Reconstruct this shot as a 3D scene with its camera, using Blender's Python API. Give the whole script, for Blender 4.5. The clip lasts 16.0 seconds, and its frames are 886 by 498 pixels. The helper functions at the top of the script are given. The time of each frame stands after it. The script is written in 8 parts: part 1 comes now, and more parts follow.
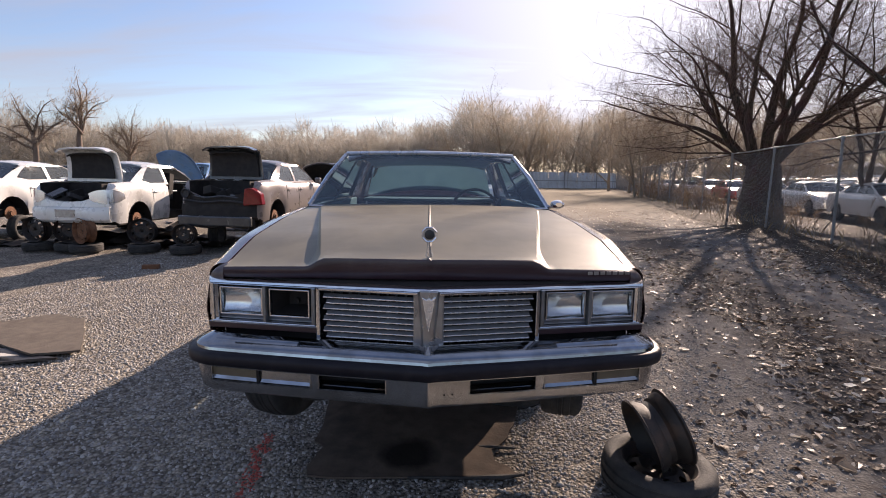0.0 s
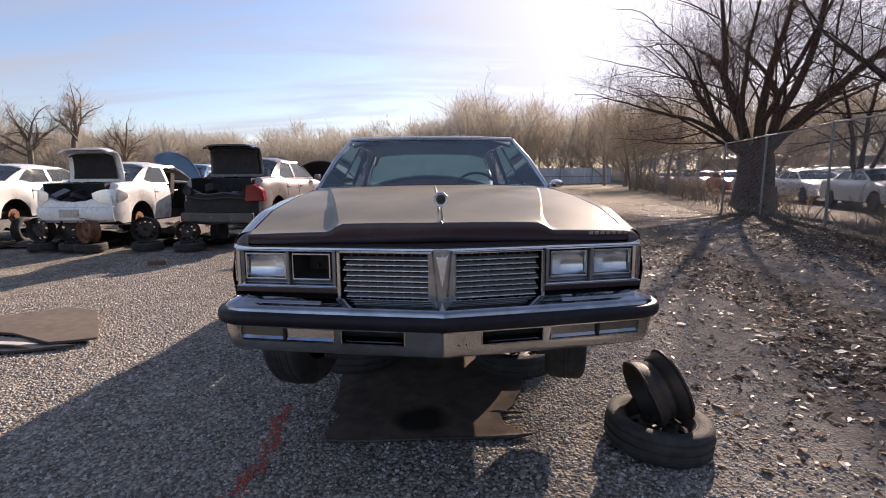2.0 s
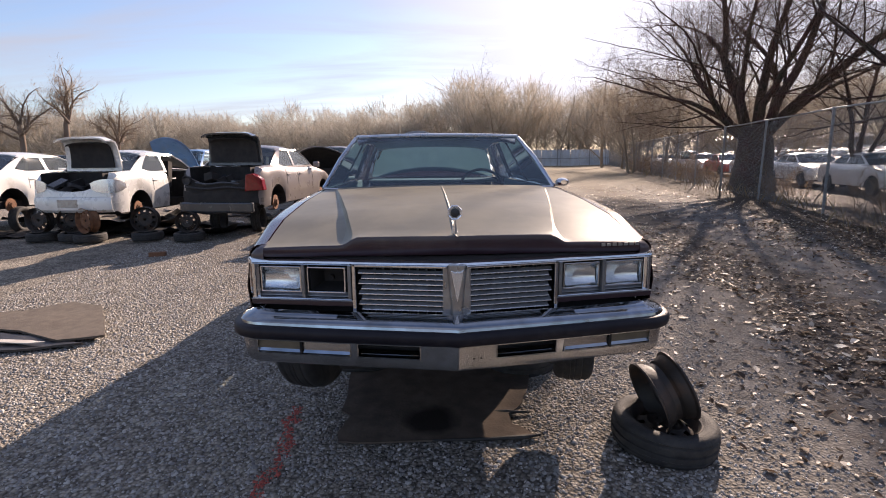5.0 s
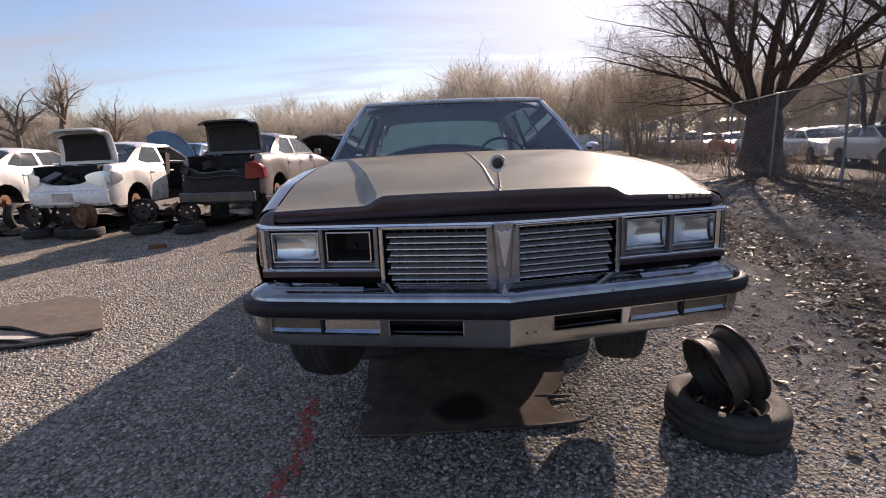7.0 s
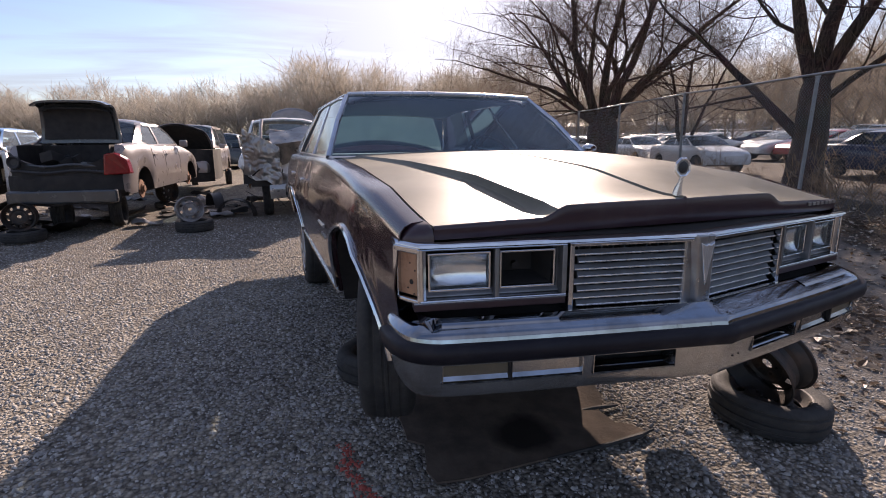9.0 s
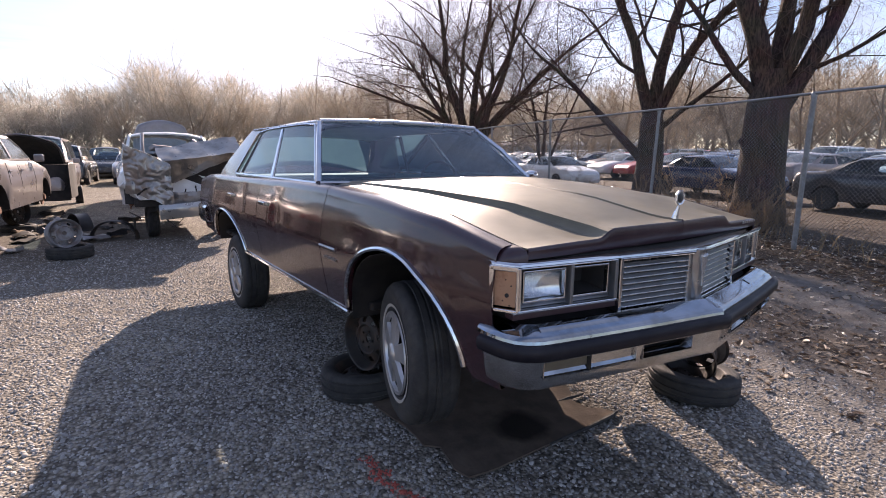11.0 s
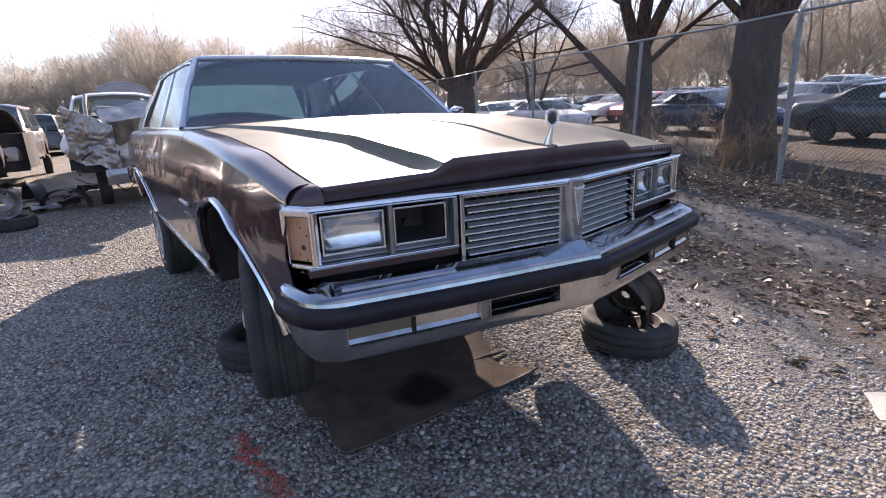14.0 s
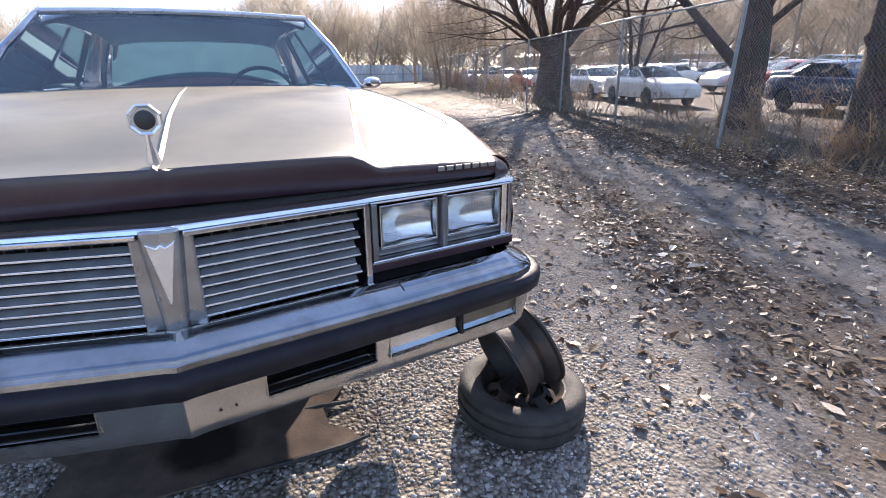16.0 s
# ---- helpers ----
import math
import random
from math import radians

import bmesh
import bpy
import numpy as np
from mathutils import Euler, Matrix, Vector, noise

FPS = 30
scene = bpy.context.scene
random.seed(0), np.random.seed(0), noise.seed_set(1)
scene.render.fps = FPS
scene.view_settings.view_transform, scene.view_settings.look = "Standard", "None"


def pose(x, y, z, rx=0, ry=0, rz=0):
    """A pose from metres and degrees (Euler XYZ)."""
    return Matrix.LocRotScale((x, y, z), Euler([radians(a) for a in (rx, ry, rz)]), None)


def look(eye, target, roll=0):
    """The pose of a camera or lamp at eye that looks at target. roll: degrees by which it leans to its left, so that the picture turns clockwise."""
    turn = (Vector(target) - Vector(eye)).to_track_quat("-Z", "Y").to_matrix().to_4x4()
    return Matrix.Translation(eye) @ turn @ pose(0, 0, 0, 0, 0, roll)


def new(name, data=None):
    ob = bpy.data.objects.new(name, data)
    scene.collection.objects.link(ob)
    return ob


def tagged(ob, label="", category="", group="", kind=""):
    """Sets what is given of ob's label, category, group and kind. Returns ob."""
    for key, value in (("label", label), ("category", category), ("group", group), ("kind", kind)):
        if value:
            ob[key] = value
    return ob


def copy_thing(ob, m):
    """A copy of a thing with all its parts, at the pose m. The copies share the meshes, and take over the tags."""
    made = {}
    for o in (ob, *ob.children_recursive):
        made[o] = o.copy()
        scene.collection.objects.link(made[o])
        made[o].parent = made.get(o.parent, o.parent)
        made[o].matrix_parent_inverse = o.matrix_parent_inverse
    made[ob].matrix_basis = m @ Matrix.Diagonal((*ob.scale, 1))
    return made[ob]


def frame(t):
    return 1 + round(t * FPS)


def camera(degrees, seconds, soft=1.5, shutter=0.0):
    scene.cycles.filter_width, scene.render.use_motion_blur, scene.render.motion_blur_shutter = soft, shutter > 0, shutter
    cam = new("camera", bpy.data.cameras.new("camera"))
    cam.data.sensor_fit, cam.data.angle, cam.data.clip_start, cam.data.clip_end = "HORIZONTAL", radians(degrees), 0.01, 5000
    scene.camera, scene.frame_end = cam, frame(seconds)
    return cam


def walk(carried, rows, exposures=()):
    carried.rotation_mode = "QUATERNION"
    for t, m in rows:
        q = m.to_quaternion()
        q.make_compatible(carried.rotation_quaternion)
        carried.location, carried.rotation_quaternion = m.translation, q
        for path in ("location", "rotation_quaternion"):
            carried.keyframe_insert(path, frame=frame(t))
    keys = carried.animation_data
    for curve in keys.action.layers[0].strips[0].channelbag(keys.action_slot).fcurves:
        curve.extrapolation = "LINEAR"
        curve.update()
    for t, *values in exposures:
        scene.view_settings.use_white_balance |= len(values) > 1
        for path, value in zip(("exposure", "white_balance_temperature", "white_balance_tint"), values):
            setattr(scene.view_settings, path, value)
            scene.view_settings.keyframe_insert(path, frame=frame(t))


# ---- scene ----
cam = camera(82.4, 16.0, soft=1.0)
PATH = [
    (0, (-0.003, -1.917, 1.595), (0.054, 0.062, 1.313), 0.9),
    (0.5, (-0.009, -1.947, 1.565), (0.049, 0.033, 1.291), 0.9),
    (1, (-0.02, -2.025, 1.521), (0.039, -0.045, 1.242), 0.2),
    (1.5, (-0.022, -2.06, 1.492), (0.033, -0.081, 1.211), -0.4),
    (2, (-0.065, -2.08, 1.468), (0.003, -0.102, 1.183), -0.4),
    (2.5, (-0.078, -2.102, 1.472), (0.031, -0.126, 1.187), 0.9),
    (3, (-0.096, -2.104, 1.479), (0.013, -0.128, 1.192), 1.0),
    (3.5, (-0.127, -2.089, 1.493), (-0.017, -0.115, 1.188), 0.3),
    (4, (-0.135, -2.076, 1.613), (-0.027, -0.105, 1.291), 0.6),
    (6.3, (-0.151, -2.067, 1.514), (-0.113, -0.106, 1.125), -2.3),
    (6.5, (-0.167, -2.001, 1.49), (-0.111, -0.04, 1.099), -1.7),
    (7, (-0.273, -1.778, 1.433), (-0.2, 0.182, 1.042), -2.3),
    (7.5, (-0.504, -1.656, 1.418), (-0.455, 0.305, 1.025), -2.7),
    (8, (-0.789, -1.576, 1.452), (-0.474, 0.354, 1.036), -0.6),
    (8.5, (-1.064, -1.378, 1.426), (-0.652, 0.531, 0.994), 0.4),
    (9, (-1.265, -1.235, 1.459), (-0.601, 0.606, 1.044), -0.5),
    (9.5, (-1.535, -1.229, 1.474), (-0.66, 0.534, 1.119), 1.8),
    (9.7, (-1.625, -1.199, 1.487), (-0.675, 0.525, 1.135), 2.0),
    (11.8, (-2.134, -1.122, 1.533), (-0.983, 0.473, 1.173), 0.3),
    (12, (-2.145, -1.124, 1.532), (-0.995, 0.471, 1.166), 0.3),
    (12.5, (-2.153, -1.123, 1.521), (-1.028, 0.484, 1.133), 0.8),
    (13, (-2.043, -1.114, 1.511), (-0.967, 0.516, 1.082), 0.3),
    (13.5, (-1.702, -1.16, 1.463), (-0.73, 0.529, 1.011), -2.5),
    (14, (-1.322, -1.208, 1.415), (-0.23, 0.381, 0.885), -2.5),
    (14.5, (-0.95, -1.124, 1.447), (0.302, 0.312, 0.837), -2.3),
    (15, (-0.551, -1.116, 1.404), (0.558, 0.421, 0.764), -3.8),
    (15.5, (-0.207, -1.158, 1.439), (0.544, 0.583, 0.804), -3.0),
    (16, (0.15, -1.149, 1.457), (0.871, 0.597, 0.798), -0.5),
]
walk(cam, [(t, look(eye, target, roll)) for t, eye, target, roll in PATH],
     [(0.0, 1.0, 6450, 22), (4.2, 1.05, 6450, 22), (6.5, 1.2, 6450, 22), (7.0, 0.94, 6450, 22), (7.5, 1.25, 6450, 22), (8.0, 1.45, 6400, 22), (8.5, 1.47, 6150, 22), (9.0, 0.97, 6300, 23), (9.5, 1.05, 6350, 23),
      (12.0, 1.54, 6120, 23), (13.5, 1.62, 5980, 22), (14.0, 1.66, 5980, 22), (14.5, 2.14, 6350, 20), (15.0, 2.1, 6180, 18), (15.5, 2.05, 6000, 17), (16.0, 2.1, 5850, 17)])

# ---- light: low winter sun ahead, hazy bright sky ----
SUN_AZ, SUN_EL = radians(31), radians(26)
sun = new("sun", bpy.data.lights.new("sun", "SUN"))
sun.data.energy, sun.data.angle, sun.data.color = 5.0, radians(0.6), (1.0, 0.82, 0.62)
sun.matrix_world = look((0, 0, 30), (-math.sin(SUN_AZ) * math.cos(SUN_EL), -math.cos(SUN_AZ) * math.cos(SUN_EL), 30 - math.sin(SUN_EL)))
world = bpy.data.worlds.new("sky")
scene.world = world
world.use_nodes = True
wn, wl = world.node_tree.nodes, world.node_tree.links
wn.clear()
w_out, w_bg = wn.new("ShaderNodeOutputWorld"), wn.new("ShaderNodeBackground")
w_sky = wn.new("ShaderNodeTexSky")
w_sky.sky_type, w_sky.sun_disc = "NISHITA", False
w_sky.sun_elevation, w_sky.sun_rotation = SUN_EL, SUN_AZ
w_sky.dust_density, w_sky.air_density, w_sky.ozone_density = 0.7, 1.0, 2.5
w_tc, w_sep = wn.new("ShaderNodeTexCoord"), wn.new("ShaderNodeSeparateXYZ")
wl.new(w_tc.outputs["Generated"], w_sep.inputs[0])
w_add = wn.new("ShaderNodeMath"); w_add.operation = "ADD"; w_add.inputs[1].default_value = 0.16
wl.new(w_sep.outputs[2], w_add.inputs[0])
w_px, w_py = wn.new("ShaderNodeMath"), wn.new("ShaderNodeMath")
w_px.operation = w_py.operation = "DIVIDE"
wl.new(w_sep.outputs[0], w_px.inputs[0]); wl.new(w_add.outputs[0], w_px.inputs[1])
wl.new(w_sep.outputs[1], w_py.inputs[0]); wl.new(w_add.outputs[0], w_py.inputs[1])
w_com = wn.new("ShaderNodeCombineXYZ")
wl.new(w_px.outputs[0], w_com.inputs[0]); wl.new(w_py.outputs[0], w_com.inputs[1])
w_map = wn.new("ShaderNodeMapping")
w_map.inputs["Rotation"].default_value = (0, 0, radians(-16))
w_map.inputs["Scale"].default_value = (0.42, 1.5, 1)
w_map.inputs["Location"].default_value = (0.3, 0.1, 0)
wl.new(w_com.outputs[0], w_map.inputs[0])
w_noise = wn.new("ShaderNodeTexNoise")
w_noise.inputs["Scale"].default_value, w_noise.inputs["Detail"].default_value, w_noise.inputs["Roughness"].default_value = 1.5, 7, 0.55
w_noise.inputs["Distortion"].default_value = 0.5
wl.new(w_map.outputs[0], w_noise.inputs["Vector"])
w_ramp = wn.new("ShaderNodeValToRGB")
w_ramp.color_ramp.elements[0].position, w_ramp.color_ramp.elements[1].position = 0.40, 0.66
w_ramp.color_ramp.elements[0].color = (0.12, 0.12, 0.12, 1)
wl.new(w_noise.outputs["Fac"], w_ramp.inputs[0])
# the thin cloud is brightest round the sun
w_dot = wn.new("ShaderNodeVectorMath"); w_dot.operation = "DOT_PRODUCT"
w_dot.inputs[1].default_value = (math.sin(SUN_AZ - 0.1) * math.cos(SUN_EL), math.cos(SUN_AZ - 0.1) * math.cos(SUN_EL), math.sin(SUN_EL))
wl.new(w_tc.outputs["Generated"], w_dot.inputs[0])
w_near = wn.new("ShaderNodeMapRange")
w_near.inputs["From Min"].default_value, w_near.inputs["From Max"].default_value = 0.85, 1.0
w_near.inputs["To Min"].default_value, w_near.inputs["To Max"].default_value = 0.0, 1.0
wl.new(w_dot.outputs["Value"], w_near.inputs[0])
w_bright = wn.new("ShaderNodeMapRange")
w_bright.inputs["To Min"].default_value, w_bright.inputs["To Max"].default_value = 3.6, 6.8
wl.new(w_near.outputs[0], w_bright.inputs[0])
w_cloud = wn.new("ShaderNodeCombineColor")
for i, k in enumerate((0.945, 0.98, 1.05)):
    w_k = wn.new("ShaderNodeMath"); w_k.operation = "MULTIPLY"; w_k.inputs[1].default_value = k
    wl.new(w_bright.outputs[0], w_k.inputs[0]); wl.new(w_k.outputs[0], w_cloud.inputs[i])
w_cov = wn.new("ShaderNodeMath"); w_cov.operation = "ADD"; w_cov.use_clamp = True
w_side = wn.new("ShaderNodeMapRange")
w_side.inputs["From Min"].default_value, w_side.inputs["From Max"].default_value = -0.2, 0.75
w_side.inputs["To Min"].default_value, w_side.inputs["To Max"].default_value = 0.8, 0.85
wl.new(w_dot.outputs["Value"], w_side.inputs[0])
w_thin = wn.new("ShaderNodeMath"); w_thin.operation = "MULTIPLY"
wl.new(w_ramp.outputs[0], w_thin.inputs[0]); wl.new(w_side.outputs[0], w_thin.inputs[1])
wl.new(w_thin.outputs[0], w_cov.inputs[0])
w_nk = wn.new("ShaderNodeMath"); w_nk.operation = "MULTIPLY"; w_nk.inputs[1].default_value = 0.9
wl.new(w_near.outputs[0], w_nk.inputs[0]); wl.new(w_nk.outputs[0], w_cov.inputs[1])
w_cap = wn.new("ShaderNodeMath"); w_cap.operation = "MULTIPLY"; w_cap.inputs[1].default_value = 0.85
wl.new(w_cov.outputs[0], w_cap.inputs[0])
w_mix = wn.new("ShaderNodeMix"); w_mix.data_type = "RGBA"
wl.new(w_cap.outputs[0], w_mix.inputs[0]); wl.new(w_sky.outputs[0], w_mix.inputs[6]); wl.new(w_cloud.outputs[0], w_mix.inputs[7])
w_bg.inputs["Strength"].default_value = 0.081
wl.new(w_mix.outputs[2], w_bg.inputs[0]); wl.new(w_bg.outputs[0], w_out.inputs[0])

# ---- materials ----
def surf(name, c1, c2=None, scale=8.0, rough=0.6, metal=0.0, bump=0.0, bump_scale=60.0, coat=0.0, stain=None, stain_scale=2.0, stain_amt=0.5,
         spec=0.5, rough_var=0.1, vary=0.0, through_light=0.0, coat_rough=0.07):
    """Principled surface: fine grain between two colours, larger stains, uneven gloss and a fine relief."""
    m = bpy.data.materials.new(name)
    m.use_nodes = True
    n, l = m.node_tree.nodes, m.node_tree.links
    p = n["Principled BSDF"]
    tc = n.new("ShaderNodeTexCoord")
    c2 = c2 or tuple(v * 0.75 for v in c1)
    nz = n.new("ShaderNodeTexNoise")
    nz.inputs["Scale"].default_value, nz.inputs["Detail"].default_value = scale, 6
    l.new(tc.outputs["Object"], nz.inputs["Vector"])
    rp = n.new("ShaderNodeValToRGB")
    rp.color_ramp.elements[0].position, rp.color_ramp.elements[1].position = 0.35, 0.65
    rp.color_ramp.elements[0].color, rp.color_ramp.elements[1].color = (*c1, 1), (*c2, 1)
    l.new(nz.outputs["Fac"], rp.inputs[0])
    out = rp.outputs[0]
    if stain:
        n2 = n.new("ShaderNodeTexNoise")
        n2.inputs["Scale"].default_value, n2.inputs["Detail"].default_value, n2.inputs["Roughness"].default_value = stain_scale, 8, 0.65
        l.new(tc.outputs["Object"], n2.inputs["Vector"])
        r2 = n.new("ShaderNodeValToRGB")
        r2.color_ramp.elements[0].position, r2.color_ramp.elements[1].position = 0.5, 0.68
        r2.color_ramp.elements[1].color = (stain_amt, stain_amt, stain_amt, 1)
        l.new(n2.outputs["Fac"], r2.inputs[0])
        mx = n.new("ShaderNodeMix"); mx.data_type = "RGBA"
        l.new(r2.outputs[0], mx.inputs[0]); l.new(out, mx.inputs[6]); mx.inputs[7].default_value = (*stain, 1)
        out = mx.outputs[2]
    if vary:
        oi = n.new("ShaderNodeObjectInfo")
        hs = n.new("ShaderNodeHueSaturation")
        mr = n.new("ShaderNodeMapRange")
        mr.inputs["To Min"].default_value, mr.inputs["To Max"].default_value = 1 - vary, 1 + vary
        l.new(oi.outputs["Random"], mr.inputs[0]); l.new(mr.outputs[0], hs.inputs["Value"]); l.new(out, hs.inputs["Color"])
        out = hs.outputs[0]
    l.new(out, p.inputs["Base Color"])
    mr = n.new("ShaderNodeMapRange")
    mr.inputs["To Min"].default_value, mr.inputs["To Max"].default_value = max(0.02, rough - rough_var), min(1, rough + rough_var)
    n3 = n.new("ShaderNodeTexNoise"); n3.inputs["Scale"].default_value, n3.inputs["Detail"].default_value = stain_scale * 2.3, 5
    l.new(tc.outputs["Object"], n3.inputs["Vector"]); l.new(n3.outputs["Fac"], mr.inputs[0]); l.new(mr.outputs[0], p.inputs["Roughness"])
    p.inputs["Metallic"].default_value, p.inputs["Coat Weight"].default_value = metal, coat
    p.inputs["Coat Roughness"].default_value = coat_rough
    p.inputs["Specular IOR Level"].default_value = spec
    if bump:
        nb = n.new("ShaderNodeTexNoise"); nb.inputs["Scale"].default_value, nb.inputs["Detail"].default_value = bump_scale, 5
        l.new(tc.outputs["Object"], nb.inputs["Vector"])
        bp = n.new("ShaderNodeBump"); bp.inputs["Strength"].default_value, bp.inputs["Distance"].default_value = bump, 0.01
        l.new(nb.outputs["Fac"], bp.inputs["Height"]); l.new(bp.outputs[0], p.inputs["Normal"])
    if through_light:
        # thin ribbons stand for round twigs, which catch light all round
        tl, ms = n.new("ShaderNodeBsdfTranslucent"), n.new("ShaderNodeMixShader")
        ms.inputs[0].default_value = through_light
        l.new(out, tl.inputs[0]); l.new(p.outputs[0], ms.inputs[1]); l.new(tl.outputs[0], ms.inputs[2])
        l.new(ms.outputs[0], n["Material Output"].inputs[0])
    return m


def bark(name):
    """Grey-brown bark with upright furrows."""
    m = bpy.data.materials.new(name)
    m.use_nodes = True
    n, l = m.node_tree.nodes, m.node_tree.links
    p = n["Principled BSDF"]
    p.inputs["Roughness"].default_value = 0.95
    tc, mp, nz, n2, rp, mx, bp = n.new("ShaderNodeTexCoord"), n.new("ShaderNodeMapping"), n.new("ShaderNodeTexNoise"), n.new("ShaderNodeTexNoise"), n.new("ShaderNodeValToRGB"), n.new("ShaderNodeMix"), n.new("ShaderNodeBump")
    mp.inputs["Scale"].default_value = (1, 1, 0.16)
    l.new(tc.outputs["Object"], mp.inputs[0]); l.new(mp.outputs[0], nz.inputs["Vector"])
    nz.inputs["Scale"].default_value, nz.inputs["Detail"].default_value, nz.inputs["Roughness"].default_value, nz.inputs["Distortion"].default_value = 26, 7, 0.7, 0.6
    e = rp.color_ramp.elements
    e[0].position, e[0].color = 0.38, (0.020, 0.013, 0.010, 1)
    e[1].position, e[1].color = 0.64, (0.135, 0.086, 0.066, 1)
    l.new(nz.outputs["Fac"], rp.inputs[0])
    n2.inputs["Scale"].default_value, n2.inputs["Detail"].default_value = 1.6, 6
    l.new(tc.outputs["Object"], n2.inputs["Vector"])
    mx.data_type, mx.blend_type = "RGBA", "MULTIPLY"
    mx.inputs[0].default_value = 0.8
    l.new(rp.outputs[0], mx.inputs[6]); l.new(n2.outputs["Color"], mx.inputs[7])
    ml = n.new("ShaderNodeMix"); ml.data_type, ml.blend_type = "RGBA", "MULTIPLY"
    ml.inputs[0].default_value, ml.inputs[7].default_value = 1.0, (1.5, 1.5, 1.5, 1)
    l.new(mx.outputs[2], ml.inputs[6]); l.new(ml.outputs[2], p.inputs["Base Color"])
    bp.inputs["Strength"].default_value, bp.inputs["Distance"].default_value = 1.0, 0.035
    l.new(nz.outputs["Fac"], bp.inputs["Height"]); l.new(bp.outputs[0], p.inputs["Normal"])
    return m


def glass(name, tint, rough=0.03, mixv=0.85, dust=(0.40, 0.48, 0.53)):
    """A thin car window: mostly clear, tinted, with a real reflection; its film is dust plus painted sky haze."""
    m = bpy.data.materials.new(name)
    m.use_nodes = True
    n, l = m.node_tree.nodes, m.node_tree.links
    n.remove(n["Principled BSDF"])
    tr, gl, mx, fr = n.new("ShaderNodeBsdfTransparent"), n.new("ShaderNodeBsdfGlossy"), n.new("ShaderNodeMixShader"), n.new("ShaderNodeFresnel")
    tr.inputs[0].default_value = (*tint, 1)
    gl.inputs["Roughness"].default_value = rough
    fr.inputs[0].default_value = 1.5
    tc, nz, df, m2, rp = n.new("ShaderNodeTexCoord"), n.new("ShaderNodeTexNoise"), n.new("ShaderNodeBsdfDiffuse"), n.new("ShaderNodeMixShader"), n.new("ShaderNodeMapRange")
    nz.inputs["Scale"].default_value, nz.inputs["Detail"].default_value = 3.0, 7
    rp.inputs["From Min"].default_value, rp.inputs["From Max"].default_value = 0.35, 0.75
    rp.inputs["To Min"].default_value, rp.inputs["To Max"].default_value = 1 - mixv - 0.06, 1 - mixv + 0.06
    df.inputs[0].default_value = (*dust, 1)
    l.new(tc.outputs["Object"], nz.inputs["Vector"]); l.new(nz.outputs["Fac"], rp.inputs[0]); l.new(rp.outputs[0], m2.inputs[0])
    l.new(tr.outputs[0], m2.inputs[1]); l.new(df.outputs[0], m2.inputs[2])
    l.new(fr.outputs[0], mx.inputs[0]); l.new(m2.outputs[0], mx.inputs[1]); l.new(gl.outputs[0], mx.inputs[2])
    l.new(mx.outputs[0], n["Material Output"].inputs[0])
    return m


M_PAINT = surf("oxidised_maroon_paint", (0.022, 0.004, 0.009), (0.030, 0.007, 0.012), 5, 0.22, coat=0.6, stain=(0.046, 0.014, 0.018), stain_scale=2.6, stain_amt=0.45, rough_var=0.07, spec=0.6, coat_rough=0.05)
# pale tan base: chalky maroon with the sun and sky glare painted in
M_HOOD = surf("chalky_maroon_with_glare", (0.138, 0.126, 0.095), (0.185, 0.171, 0.131), 4, 0.40, stain=(0.225, 0.208, 0.158), stain_scale=1.7, stain_amt=0.7, rough_var=0.08, spec=0.18)
M_CHROME = surf("pitted_chrome", (0.70, 0.72, 0.75), (0.60, 0.62, 0.65), 9, 0.08, metal=1.0, stain=(0.32, 0.25, 0.2), stain_scale=7, stain_amt=0.35, rough_var=0.09)
M_REFLECTOR = surf("mirror_bowl", (0.86, 0.88, 0.91), (0.78, 0.80, 0.83), 20, 0.16, metal=1.0, rough_var=0.04)
M_ALLOY = surf("dull_silver_trim", (0.42, 0.43, 0.44), (0.33, 0.33, 0.34), 14, 0.30, metal=0.85, stain=(0.22, 0.17, 0.13), stain_scale=5, stain_amt=0.4)
M_BRIGHT = surf("bright_anodised_trim", (0.72, 0.74, 0.77), (0.62, 0.64, 0.67), 14, 0.28, metal=0.8, stain=(0.45, 0.43, 0.4), stain_scale=5, stain_amt=0.4)
M_VALANCE = surf("weathered_aluminium", (0.58, 0.58, 0.58), (0.47, 0.47, 0.465), 10, 0.20, metal=1.0, stain=(0.22, 0.19, 0.16), stain_scale=4, stain_amt=0.4)
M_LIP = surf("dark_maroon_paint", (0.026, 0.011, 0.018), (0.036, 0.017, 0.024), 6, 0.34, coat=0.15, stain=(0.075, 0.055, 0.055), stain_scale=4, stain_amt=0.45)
M_BUMPER = surf("worn_bumper_chrome", (0.36, 0.39, 0.43), (0.27, 0.30, 0.33), 12, 0.05, metal=1.0, stain=(0.17, 0.16, 0.15), stain_scale=9, stain_amt=0.5, rough_var=0.04)
M_GRILLE = surf("weathered_grille_plastic", (0.13, 0.14, 0.15), (0.085, 0.09, 0.095), 16, 0.40, metal=0.5, stain=(0.10, 0.08, 0.065), stain_scale=6, stain_amt=0.5)
M_BEZEL = surf("worn_silver_bezel", (0.24, 0.25, 0.27), (0.17, 0.175, 0.18), 14, 0.36, metal=0.7, stain=(0.14, 0.11, 0.09), stain_scale=6, stain_amt=0.5)
M_BLACK = surf("black_plastic", (0.018, 0.017, 0.019), (0.03, 0.029, 0.03), 12, 0.5, bump=0.1)
# grimy black metal; also the painted shade in the cabin and under wrecks
M_DARK = surf("grime_and_shade_black", (0.012, 0.011, 0.011), (0.028, 0.024, 0.022), 9, 0.8)
